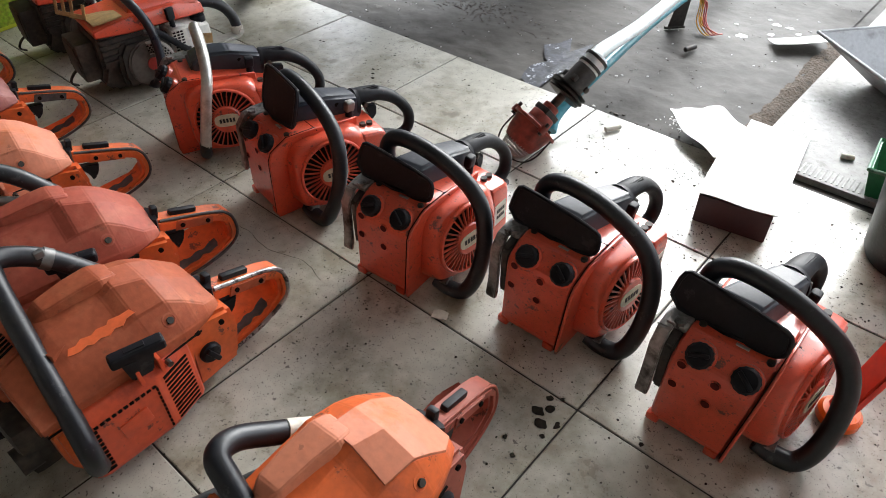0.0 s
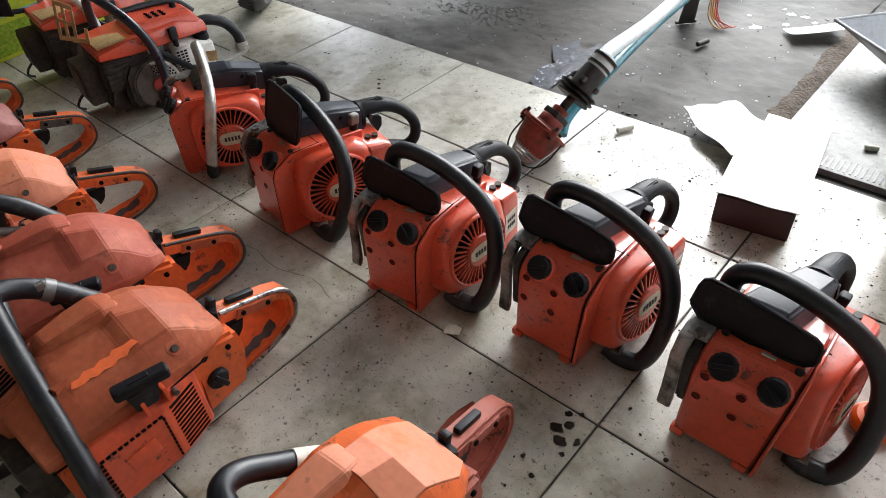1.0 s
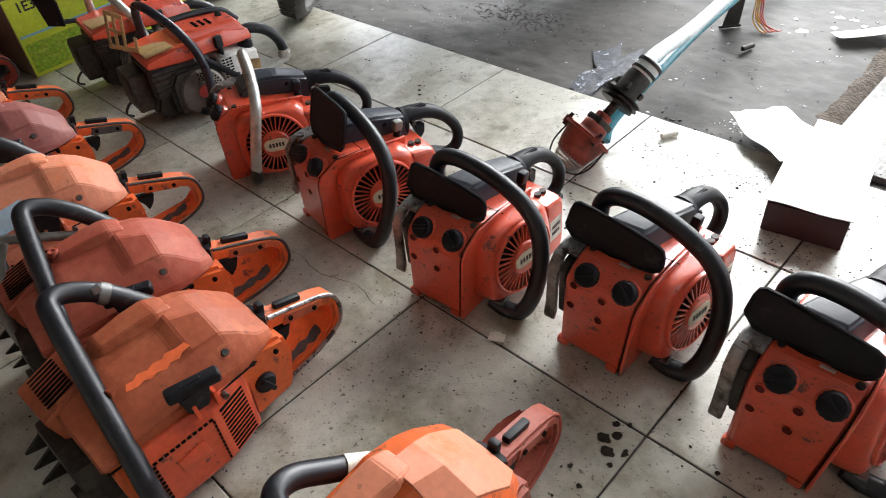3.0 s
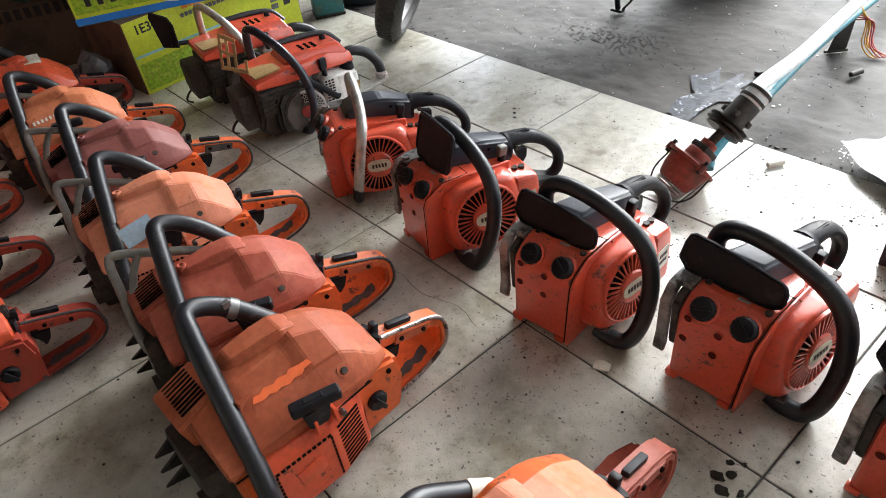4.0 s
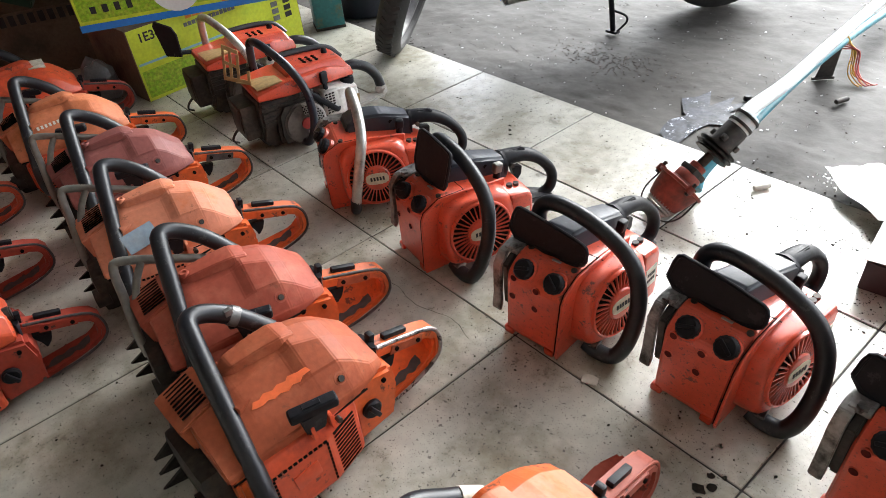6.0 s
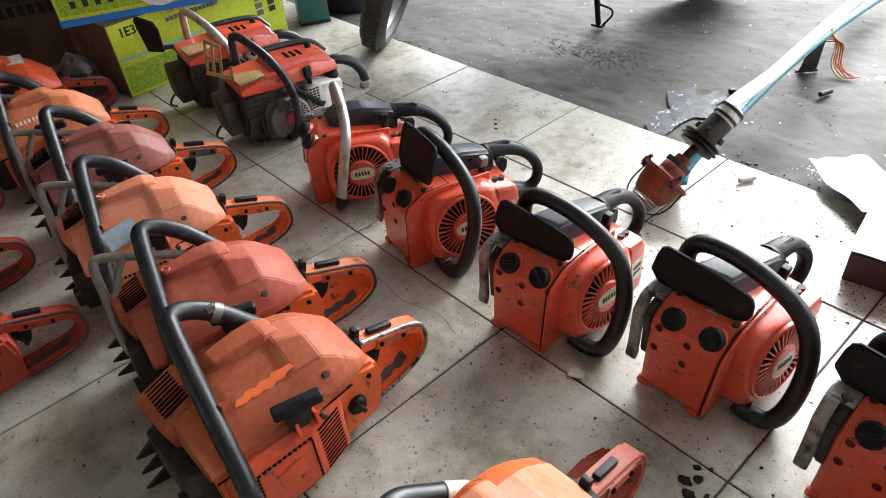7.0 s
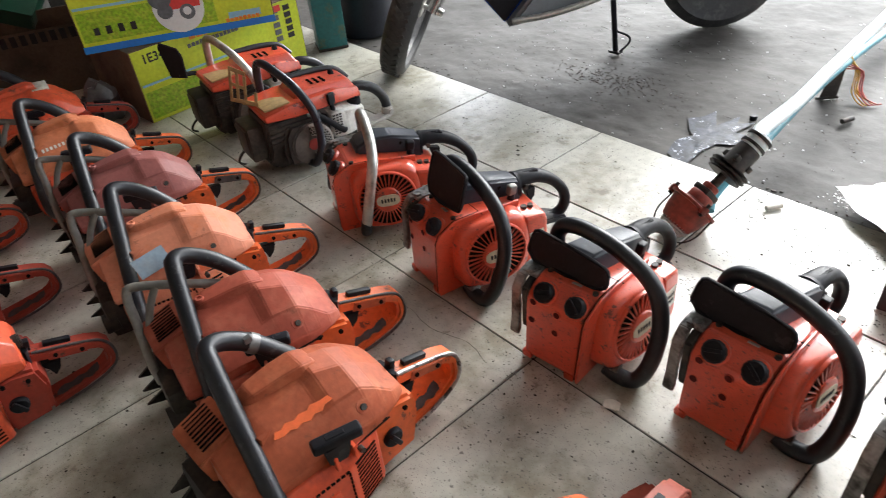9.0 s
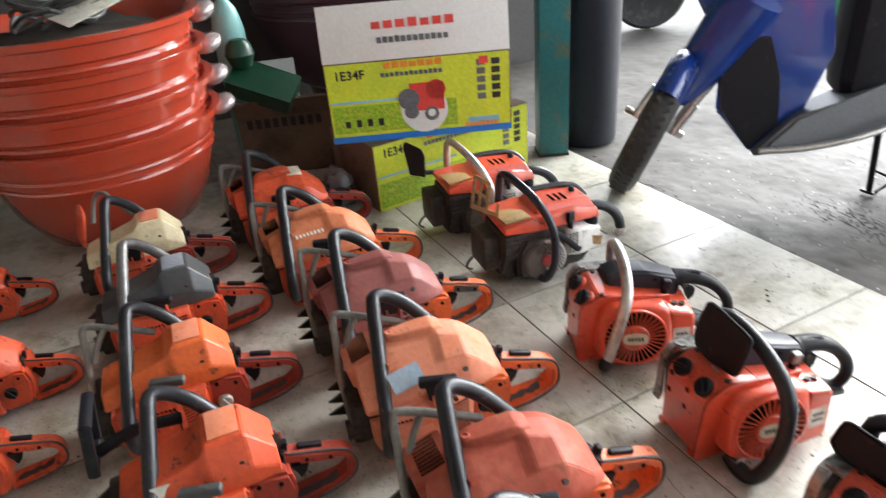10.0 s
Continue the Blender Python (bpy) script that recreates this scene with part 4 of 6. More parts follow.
def lid_saw(m, label, bar, bracket):
    saw = thing("chainsaw", m, label, "chainsaw", "chainsaws with an orange lid")
    # engine: crankcase, cylinder shroud and boxy muffler
    bm = BM()
    prism(bm, [(0.012, 0.040), (0.040, 0.010), (0.300, 0.008), (0.325, 0.045), (0.315, 0.105), (0.040, 0.120)], "x", -0.075, 0.060, 0.010)
    block = part("engine_block", bm, GREASE, saw)
    bm = BM()
    loft(bm, [[(-0.078, 0.020, 0.085), (0.078, 0.020, 0.085), (0.078, 0.150, 0.080), (-0.078, 0.150, 0.080)], [(-0.074, 0.026, 0.184), (0.074, 0.026, 0.180), (0.074, 0.160, 0.176), (-0.074, 0.160, 0.182)]], 0.008)
    part("shroud", bm, GREASE, block)
    bm = BM()
    cube(bm, (-0.012, 0.000, 0.105), (0.112, 0.052, 0.110), 0.008)
    cube(bm, (-0.012, -0.027, 0.112), (0.086, 0.004, 0.074), 0.001)
    part("muffler", bm, GREASE, saw)
    for k in range(5):
        part("cooling_fin", cube(BM(), (0.079, 0.070, 0.105 + 0.015 * k), (0.006, 0.085, 0.005), 0.001), GREASE, block)
    part("spike_hook", tube(BM(), [(-0.060, -0.006, 0.060), (-0.062, -0.034, 0.040), (-0.060, -0.046, 0.020), (-0.058, -0.030, 0.008)], 0.007, 8, 4, 0.5), SPIKE, saw)
    # lid: a folded plate with a raised rear block
    bm = BM()
    loft(bm, [[(-0.082, 0.022, 0.190), (0.088, 0.022, 0.178), (0.086, 0.024, 0.198), (-0.078, 0.024, 0.206)],
              [(-0.086, 0.120, 0.178), (0.092, 0.120, 0.170), (0.084, 0.120, 0.212), (-0.076, 0.120, 0.216)],
              [(-0.084, 0.260, 0.172), (0.084, 0.260, 0.168), (0.074, 0.260, 0.212), (-0.074, 0.260, 0.214)],
              [(-0.070, 0.346, 0.164), (0.070, 0.346, 0.162), (0.060, 0.340, 0.192), (-0.060, 0.340, 0.194)]], 0.004)
    lid = part("lid", bm, S_ORANGE, saw, "bright orange moulded lid", 40, True)
    bm = BM()
    loft(bm, [[(-0.066, 0.128, 0.208), (0.066, 0.128, 0.206), (0.066, 0.335, 0.190), (-0.066, 0.335, 0.190)], [(-0.054, 0.150, 0.238), (0.050, 0.150, 0.236), (0.046, 0.318, 0.224), (-0.052, 0.318, 0.226)]], 0.006, 3)
    part("lid_block", bm, S_ORANGE, lid, "", 40, True)
    part("dusty_tray", cube(BM(), (0.010, 0.074, 0.2075), (0.120, 0.080, 0.005), 0.001, (4, -3, 0)), TAN_METAL, lid, "dusty tan patch on the lid")
    # Black blocks paint the shade in the lid's slots.
    bm = BM()
    for i in range(3):
        for j in range(3):
            cube(bm, (0.002 + 0.016 * j, 0.205 + 0.020 * i, 0.2335 - 0.0014 * i), (0.009, 0.006, 0.006), 0, (-4, 0, 30))
    tagged(part("lid_slots", bm, SHADE_BLACK, lid), kind="stuff")
    part("lid_knob", cyl(BM(), (-0.010, 0.290, 0.232), 0.011, 0.020, "z", 14, 0.008, bevel=0.002), BLACK_PLASTIC, lid)
    part("lid_strip", tube(BM(), [(-0.050, 0.16, 0.240), (-0.052, 0.24, 0.238), (-0.046, 0.315, 0.226), (-0.03, 0.35, 0.190)], 0.0095, 10, 4), BLACK, lid)
    # starter side
    bm = BM()
    prism(bm, [(0.070, 0.020), (0.225, 0.016), (0.252, 0.050), (0.250, 0.120), (0.215, 0.150), (0.090, 0.152), (0.066, 0.120), (0.062, 0.050)], "x", 0.058, 0.092, 0.010)
    st = part("starter_cover", bm, GREASE, saw)
    fy, fz = 0.150, 0.076
    part("fan_ring", cyl(BM(), (0.094, fy, fz), 0.068, 0.014, "x", 36, bevel=0.005), DRAB, st)
    bm, arc = BM(), []
    for k in range(18):
        w = radians(-95 + 11.25 * k)
        arc.append([bm.verts.new((x, fy + r * math.cos(w), fz + r * math.sin(w))) for x, r in ((0.100, 0.026), (0.1045, 0.030), (0.1045, 0.060), (0.099, 0.066))])
    for q0, q1 in zip(arc, arc[1:]):
        for k in range(3):
            bm.faces.new((q0[k], q0[k + 1], q1[k + 1], q1[k]))
    grille = part("fan_grille", bm, WHITE_CAST, st)
    # Small black plates paint the shade in the grille's holes.
    bm = BM()
    for k in range(17):
        for r in (0.0345, 0.041, 0.0475, 0.054):
            w = radians(-90 + 11.25 * k + (5.6 if r in (0.041, 0.054) else 0))
            cube(bm, (0.1046, fy + r * math.cos(w), fz + r * math.sin(w)), (0.0016, 0.0046, 0.0052), 0, (math.degrees(w), 0, 0))
    tagged(part("fan_mesh", bm, SHADE_BLACK, grille), kind="stuff")
    part("hub_badge", cyl(BM(), (0.103, fy, fz), 0.018, 0.006, "x", 20, bevel=0.001), RED_PRINT_DULL, st)
    # white rear tank with a pierced panel
    bm = BM()
    loft(bm, [[(0.020, 0.215, 0.070), (0.100, 0.215, 0.070), (0.100, 0.215, 0.158), (0.020, 0.215, 0.166)], [(0.020, 0.270, 0.062), (0.102, 0.270, 0.062), (0.100, 0.270, 0.152), (0.020, 0.270, 0.160)], [(0.020, 0.345, 0.070), (0.084, 0.345, 0.070), (0.080, 0.345, 0.136), (0.020, 0.345, 0.142)]], 0.008, 3)
    tank = part("tank", bm, WHITE_ENAMEL, saw, "white tank casting", 50, True)
    # Black plates stand for the shade inside the pierced panel.
    bm = BM()
    for k in range(3):
        slots(bm, (0.1012, 0.228 + 0.011 * k, 0.112), 8, 0.0085, (0.0016, 0.0075, 0.0042), (0, 0, 0), "z")
    tagged(part("side_mesh", bm, SHADE_BLACK, tank), kind="stuff")
    part("paper_label", cube(BM(), (0.092, 0.318, 0.098), (0.0016, 0.040, 0.030), 0, (-8, 0, -14)), TAN_METAL, tank)
    bm = BM()
    cyl(bm, (0.086, 0.236, 0.168), 0.008, 0.026, "z", 12, 0.007)
    cube(bm, (0.086, 0.236, 0.192), (0.013, 0.026, 0.036), 0.006, (0, 0, 20))
    part("pull_grip", bm, BLACK_PLASTIC, saw)
    bm = BM()
    lathe(bm, [(0.0, 0.140), (0.022, 0.140), (0.022, 0.150), (0.0205, 0.158), (0.014, 0.160), (0.014, 0.172), (0.011, 0.175), (0.0, 0.175)], (0.056, 0.322, 0), 22)
    part("filler_cap", bm, BLACK_PLASTIC, saw)
    # rear grip
    bm = BM()
    tube(bm, [(0.000, 0.325, 0.165), (0.006, 0.370, 0.168), (0.014, 0.415, 0.148), (0.022, 0.442, 0.112), (0.026, 0.450, 0.074)], 0.016, 14, 6)
    rear = part("rear_handle", bm, BLACK, saw)
    bm = BM()
    prism(bm, [(-0.010, 0.320), (0.066, 0.320), (0.060, 0.392), (0.048, 0.452), (0.022, 0.466), (0.008, 0.450), (0.012, 0.390)], "z", 0.046, 0.058, 0.004)
    cyl(bm, (0.027, 0.448, 0.066), 0.019, 0.030, "z", 16, bevel=0.003)
    part("rear_base", bm, WHITE_CAST, rear)
    part("rear_bolt", cyl(BM(), (0.046, 0.452, 0.066), 0.008, 0.012, "x", 8), STEEL, rear)
    # front handle
    bm = BM()
    tube(bm, [(0.090, 0.130, 0.018), (0.118, 0.140, 0.024), (0.132, 0.158, 0.070), (0.124, 0.166, 0.130), (0.108, 0.160, 0.196), (0.066, 0.134, 0.258), (0.004, 0.108, 0.294), (-0.050, 0.094, 0.304), (-0.086, 0.088, 0.284), (-0.096, 0.085, 0.20), (-0.082, 0.080, 0.10)], 0.0125, 16, 6)
    part("front_handle", bm, bar, saw)
    part("brake_strut", tube(BM(), [(0.112, 0.164, 0.176), (0.116, 0.205, 0.138), (0.108, 0.250, 0.092), (0.100, 0.262, 0.086)], 0.009, 10, 4, 0.6, (1, 0, 0)), BLACK_PLASTIC, saw)
    if bracket is TAN_METAL:
        # pierced tan bracket: a stand-up plate and a sloping tongue
        lean = pose(-0.036, 0.012, 0.206, -14, 0, 26)
        frame_plate = part("bracket_rail", cube(BM(), (0.0, 0.0, 0.006), (0.110, 0.0035, 0.012), 0.001), bracket, saw, "bent tan metal bracket")
        frame_plate.matrix_basis = lean
        for x, h in ((-0.052, 0.100), (-0.024, 0.094), (0.006, 0.082), (0.048, 0.040)):
            part("bracket_slat", cube(BM(), (x, 0.0, h / 2), (0.011, 0.003, h), 0.001), bracket, frame_plate)
        part("bracket_top", cube(BM(), (-0.023, 0.0, 0.094), (0.068, 0.0032, 0.012), 0.001, (0, 9, 0)), bracket, frame_plate)
        part("bracket_mid", cube(BM(), (-0.023, 0.0, 0.050), (0.062, 0.0032, 0.009), 0.001, (0, 9, 0)), bracket, frame_plate)
        part("bracket_tongue", cube(BM(), (0.045, 0.030, 0.004), (0.100, 0.062, 0.003), 0.001, (6, 0, 10)), bracket, frame_plate)
    else:
        bm = prism(BM(), [(-0.104, 0.20), (-0.122, 0.30), (-0.112, 0.318), (-0.050, 0.300), (-0.038, 0.275), (-0.042, 0.20)], "y", -0.036, -0.028, 0.002)
        bmesh.ops.rotate(bm, verts=bm.verts[:], cent=(-0.075, -0.032, 0.25), matrix=Matrix.Rotation(radians(40), 3, "Z"))
        part("hand_guard", bm, bracket, saw)
        part("guard_stem", tube(BM(), [(-0.075, -0.032, 0.21), (-0.080, 0.02, 0.20), (-0.082, 0.07, 0.19)], 0.012, 8, 3, 0.6), bracket, saw)
    return saw


lid_saw(at(-1.150, 0.025, -8), "orange-lidded chainsaw with black engine and tan bracket", NIGHT, TAN_METAL)
lid_saw(at(-1.500, 0.030, -8), "orange-lidded chainsaw with bare metal front handle", STEEL, BLACK_PLASTIC)


# ---- printed cartons ----
# Brown cardboard with the shade around the boxes put into its colour.
SHADED_CARD = material("shaded_cardboard", (0.15, 0.105, 0.07), 0.8, vary=0.15, col2=(0.07, 0.05, 0.035), amount=0.5, scale=6)
LIME = material("lime_print", (0.58, 0.66, 0.04), 0.4, vary=0.10, col2=(0.46, 0.60, 0.04), amount=0.45, scale=9, bump=0.03)
GRASS_PRINT = material("grass_print", (0.26, 0.46, 0.02), 0.4, vary=0.35, col2=(0.38, 0.48, 0.04), amount=0.6, scale=40, bump=0.02)
BLUE_PRINT = material("blue_print", (0.02, 0.20, 0.62), 0.4, vary=0.06, bump=0.02)
SKY_PRINT = material("pale_blue_print", (0.25, 0.50, 0.65), 0.4, vary=0.06, bump=0.02)
RED_PRINT = material("red_print", (0.70, 0.06, 0.05), 0.4, vary=0.1, bump=0.02)
ORANGE_PRINT = material("orange_print", (0.75, 0.25, 0.03), 0.4, vary=0.1, bump=0.02)
WHITE_PRINT = material("white_print", (0.74, 0.74, 0.72), 0.45, vary=0.05, bump=0.02)
GREY_PRINT = material("grey_print", (0.13, 0.14, 0.15), 0.45, vary=0.2, bump=0.02)


def decal(name, parent, mat, s0, s1, z0, z1, lift, label=""):
    """A printed patch on a carton's front, which faces -y in the carton's own axes."""
    bm = cube(BM(), ((s0 + s1) / 2, -lift / 2, (z0 + z1) / 2), (s1 - s0, lift, z1 - z0))
    return part(name, bm, mat, parent, label)


def bars(name, parent, mat, x0, z, n, w, h, gap, lift, slant=0.0):
    """Writing that cannot be read: one short bar for each letter."""
    bm = BM()
    for k in range(n):
        hh = h * random.uniform(0.75, 1.0)
        cube(bm, (x0 + k * (w + gap) + w / 2, -lift / 2 - 0.0005, z + slant * k + hh / 2), (w, lift, hh))
    return tagged(part(name, bm, mat, parent), kind="stuff")


def carton(m, label, w, d, h, flap=0.0, base=0.0):
    box = thing("carton", m, label, "carton", "printed cartons")
    body = part("box", cube(BM(), (w / 2, d / 2, h / 2), (w, d, h), 0.003), SHADED_CARD, box)
    front = decal("front_print", body, LIME, 0.004, w - 0.004, base, h - 0.004, 0.002)
    decal("grass_panel", front, GRASS_PRINT, 0.012, w * 0.70, base + 0.012, base + (h - base) * 0.42, 0.003)
    decal("sky_stripe", front, SKY_PRINT, 0.01, w * 0.50, h * 0.50, h * 0.53, 0.0034)
    if base:
        decal("blue_border", body, BLUE_PRINT, 0.0, w, 0.0, base, 0.0022)
        part("white_patch", cyl(BM(), (w * 0.52, -0.0035, h * 0.36), 0.085, 0.003, "y", 24), WHITE_PRINT, front)
        bm = BM()
        cube(bm, (w * 0.54, -0.0055, h * 0.52), (0.12, 0.002, 0.10), 0.0)
        cyl(bm, (w * 0.59, -0.0055, h * 0.60), 0.035, 0.002, "y", 16)
        part("engine_picture", bm, RED_PRINT, front)
        bm = BM()
        for x, z, r in ((0.44, 0.50, 0.038), (0.45, 0.34, 0.026), (0.56, 0.30, 0.026)):
            cyl(bm, (w * x, -0.0062, h * z), r, 0.002, "y", 18)
        part("wheel_picture", bm, GREY_PRINT, front)
        part("hub_picture", cyl(BM(), (w * 0.56, -0.0076, h * 0.31), 0.014, 0.001, "y", 14), WHITE_PRINT, front)
        bars("icons", front, PRINT, w * 0.08, h * 0.20, 4, 0.018, 0.028, 0.022, 0.004)
        bars("caption", front, ORANGE_PRINT, w * 0.74, h * 0.09, 8, 0.012, 0.014, 0.003, 0.004)
        decal("corner_patch", front, SKY_PRINT, w * 0.76, w * 0.93, h * 0.12, h * 0.20, 0.003)
    lettering("1E34F", front, 0.044, w * 0.05, h * 0.80, 0.003, PRINT)
    bars("title", front, ORANGE_PRINT, w * 0.32, h * 0.90, 7, 0.024, 0.024, 0.006, 0.004)
    bars("maker_line", front, GREY_PRINT, w * 0.30, h * 0.80, 13, 0.013, 0.016, 0.004, 0.004)
    for c, mt in ((0.84, RED_PRINT), (0.92, PRINT)):
        bm = BM()
        for k in range(5):
            cube(bm, (w * c, -0.002, h * (0.88 - 0.105 * k)), (0.030, 0.004, h * 0.075))
        tagged(part("upright_writing", bm, PRINT if c > 0.9 else GREY_PRINT, front), kind="stuff")
    decal("red_stamp", front, RED_PRINT, w * 0.83, w * 0.88, h * 0.86, h * 0.95, 0.005)
    if flap:
        fl = part("flap", cube(BM(), (w / 2, 0, flap / 2), (w, 0.004, flap), 0.001), WHITE_PRINT, box, "white raised flap")
        fl.matrix_basis = pose(0, 0.004, h, -6, 0, 0)
        bars("flap_title", fl, RED_PRINT, w * 0.28, flap * 0.55, 7, 0.030, 0.030, 0.012, 0.005)
        bars("flap_line", fl, GREY_PRINT, w * 0.30, flap * 0.30, 12, 0.016, 0.022, 0.005, 0.005)
    return box


carton(pose(-1.785, -0.068, 0, 0, 0, 96), "lime-green printed carton on the floor, scuffed", 0.725, 0.36, 0.262)
carton(pose(-1.895, -0.170, 0.264, 0, 0, 66), "lime-green printed carton with open white flap, stacked on another", 0.655, 0.34, 0.288, 0.19, 0.024)

# ---- nested pots ----
POT = material("glossy_brick_red_plastic", (0.44, 0.055, 0.026), 0.2, coat=0.6, vary=0.05, col2=(0.40, 0.06, 0.03), amount=0.3, bump=0.03)
PURPLE = material("dull_purple_plastic", (0.06, 0.022, 0.035), 0.35, vary=0.1)

# Pale metal that paints the white glint at a pot's rim.
RIM_GLINT = material("pale_rim_glint", (0.62, 0.54, 0.54), 0.10, metal=0.6, vary=0.08)


def plant_pot(m, r, h, mat, label):
    pot = thing("plant_pot", m, label, "plant pot", "nested pots")
    prof = [(r * 0.52, 0.0), (r * 0.66, h * 0.08), (r * 0.82, h * 0.35), (r * 0.90, h * 0.62), (r * 0.93, h * 0.80), (r * 0.97, h * 0.82), (r * 0.985, h * 0.93), (r * 1.04, h * 0.95), (r * 1.05, h), (r * 0.99, h), (r * 0.93, h * 0.93), (r * 0.86, h * 0.62), (r * 0.5, 0.02), (0.0, 0.02)]
    part("bowl", lathe(BM(), [(max(a, 0.0), b) for a, b in prof], seg=56), mat, pot)
    bm = BM()
    for z in (0.74, 0.66):
        lathe(bm, [(r * 0.915, h * z), (r * 0.935, h * (z + 0.01)), (r * 0.93, h * (z + 0.03)), (r * 0.91, h * (z + 0.035))], seg=56)
    part("raised_band", bm, mat, pot)
    # Added ellipsoid on the rim that imitates a white highlight.
    if r > 0.3:
        bm = BM()
        bmesh.ops.create_uvsphere(bm, u_segments=20, v_segments=12, radius=1.0)
        bmesh.ops.transform(bm, verts=bm.verts[:], matrix=Matrix.Translation((r * 1.06, 0, h * 0.93)) @ Matrix.Rotation(radians(-22), 4, "Y") @ Matrix.Diagonal((0.055, 0.085, 0.032, 1)))
        lug = part("lug", bm, RIM_GLINT, pot)
        lug.matrix_basis = pose(0, 0, 0, 0, 0, 84)
    return pot


for k in range(4):
    plant_pot(pose(-2.33 + 0.004 * k, -0.92, 0.115 * k), 0.425, 0.42, POT, "large brick-red plastic pot nested in a stack" if k else "large brick-red plastic pot standing on the floor")
plant_pot(pose(-3.02, 0.36, 0), 0.30, 0.34, PURPLE, "dull purple plastic pot behind the cartons")
plant_pot(pose(-3.02, 0.36, 0.20), 0.52, 0.55, PURPLE, "wide dull purple pot stacked behind the cartons")
plant_pot(pose(-2.35, 0.52, 0), 0.20, 0.34, PURPLE, "dull purple plastic pot beside the teal post")
plant_pot(pose(-2.35, 0.52, 0.2), 0.20, 0.34, PURPLE, "dull purple plastic pot nested in another")

# ---- teal post and dark pillar ----
TEAL = material("chipped_teal_paint", (0.012, 0.15, 0.16), 0.45, vary=0.15, col2=(0.16, 0.13, 0.035), amount=0.28, scale=9)
post = thing("post", pose(-1.895, 0.80, 0, 0, 0, 66), "chipped teal steel post on the tiles", "post")
part("shaft", cube(BM(), (0, 0, 1.5), (0.125, 0.11, 3.0), 0.006), TEAL, post)
part("foot", cube(BM(), (0, 0, 0.006), (0.13, 0.115, 0.012), 0.002), GREASE, post)
drum = thing("rubber_pipe", pose(-2.02, 1.085, -0.034), "upright dark rubber pipe behind the teal post", "pipe")
part("shell", cyl(BM(), (0, 0, 0.6), 0.140, 1.2, "z", 32, bevel=0.01), material("dark_blue_rubber", (0.012, 0.014, 0.022), 0.5, vary=0.2), drum)

# ---- clutter behind the saws ----
junk = thing("cardboard_box", pose(-2.47, -0.40, 0, 0, 0, 70), "open brown cardboard box holding loose parts", "cardboard box")
for c, s in (((0.20, 0.0, 0.13), (0.40, 0.006, 0.26)), ((0.20, 0.28, 0.13), (0.40, 0.006, 0.26)), ((0.003, 0.14, 0.13), (0.006, 0.274, 0.26)), ((0.397, 0.14, 0.13), (0.006, 0.274, 0.26)), ((0.2, 0.14, 0.004), (0.38, 0.27, 0.008))):
    part("panel", cube(BM(), c, s, 0.001), SHADED_CARD, junk)
fl = part("flap", cube(BM(), (0.2, -0.05, 0), (0.40, 0.10, 0.004), 0.001), SHADED_CARD, junk)
fl.matrix_basis = pose(0, -0.004, 0.262, -55, 0, 0)
fl2 = part("flap", cube(BM(), (0, 0.14, 0.05), (0.004, 0.27, 0.10), 0.001), SHADED_CARD, junk)
fl2.matrix_basis = pose(0.40, 0, 0.262, 0, 30, 0)
bm = BM()
for k in range(9):
    cube(bm, (0.05 + 0.036 * k, -0.008, 0.232), (0.022, 0.004, 0.04), 0)
tagged(part("band_print", bm, PRINT, junk), kind="stuff")
filling = thing("scrap_parts", pose(-2.47, -0.40, 0.012, 0, 0, 70), "dark greasy spare parts filling the cardboard box", "spare parts")
bm = BM()
for k in range(16):
    cube(bm, (random.uniform(0.06, 0.34), random.uniform(0.05, 0.23), random.uniform(0.10, 0.21)), (random.uniform(0.05, 0.12), random.uniform(0.04, 0.10), random.uniform(0.05, 0.10)), 0.008, (random.uniform(-40, 40), random.uniform(-40, 40), random.uniform(0, 90)))
cube(bm, (0.2, 0.14, 0.06), (0.36, 0.24, 0.12), 0.004)
tagged(part("parts_heap", bm, GREASE, filling), kind="stuff")
DKGREEN = material("dark_green_plastic", (0.004, 0.045, 0.022), 0.35, vary=0.15)
tray = thing("green_tray", pose(-2.42, -0.27, 0.40, 205, 22, 60), "dark green plastic tray tipped into the box", "tray")
bm = cube(BM(), (0, 0, -0.02), (0.26, 0.16, 0.01), 0.002)
for c, s in (((0, 0.08, 0.01), (0.26, 0.008, 0.07)), ((0, -0.08, 0.01), (0.26, 0.008, 0.07)), ((0.13, 0, 0.01), (0.008, 0.16, 0.07)), ((-0.13, 0, 0.01), (0.008, 0.16, 0.07))):
    cube(bm, c, s, 0.002)
part("tray_shell", bm, DKGREEN, tray)
knob = thing("green_ball", pose(-2.48, -0.33, 0.52), "dark green rounded plastic float ball", "ball")
part("shell", lathe(BM(), [(0.0, -0.06), (0.04, -0.05), (0.06, 0.0), (0.05, 0.04), (0.03, 0.06), (0.0, 0.065)], seg=20), DKGREEN, knob)
bottle = thing("bottle", pose(-2.62, -0.33, 0), "pale teal plastic bottle", "bottle")
part("bottle_body", lathe(BM(), [(0.0, 0), (0.06, 0.0), (0.066, 0.02), (0.066, 0.60), (0.05, 0.68), (0.022, 0.72), (0.022, 0.76), (0, 0.76)], seg=24), material("pale_teal_plastic", (0.22, 0.48, 0.45), 0.3, vary=0.05), bottle)
board = thing("white_board", pose(-2.70, -0.17, 0.0, -8, 0, 75), "white panel leaning behind the box", "panel")
part("sheet", cube(BM(), (0, 0, 0.21), (0.22, 0.012, 0.42), 0.002), WHITE_PRINT, board)
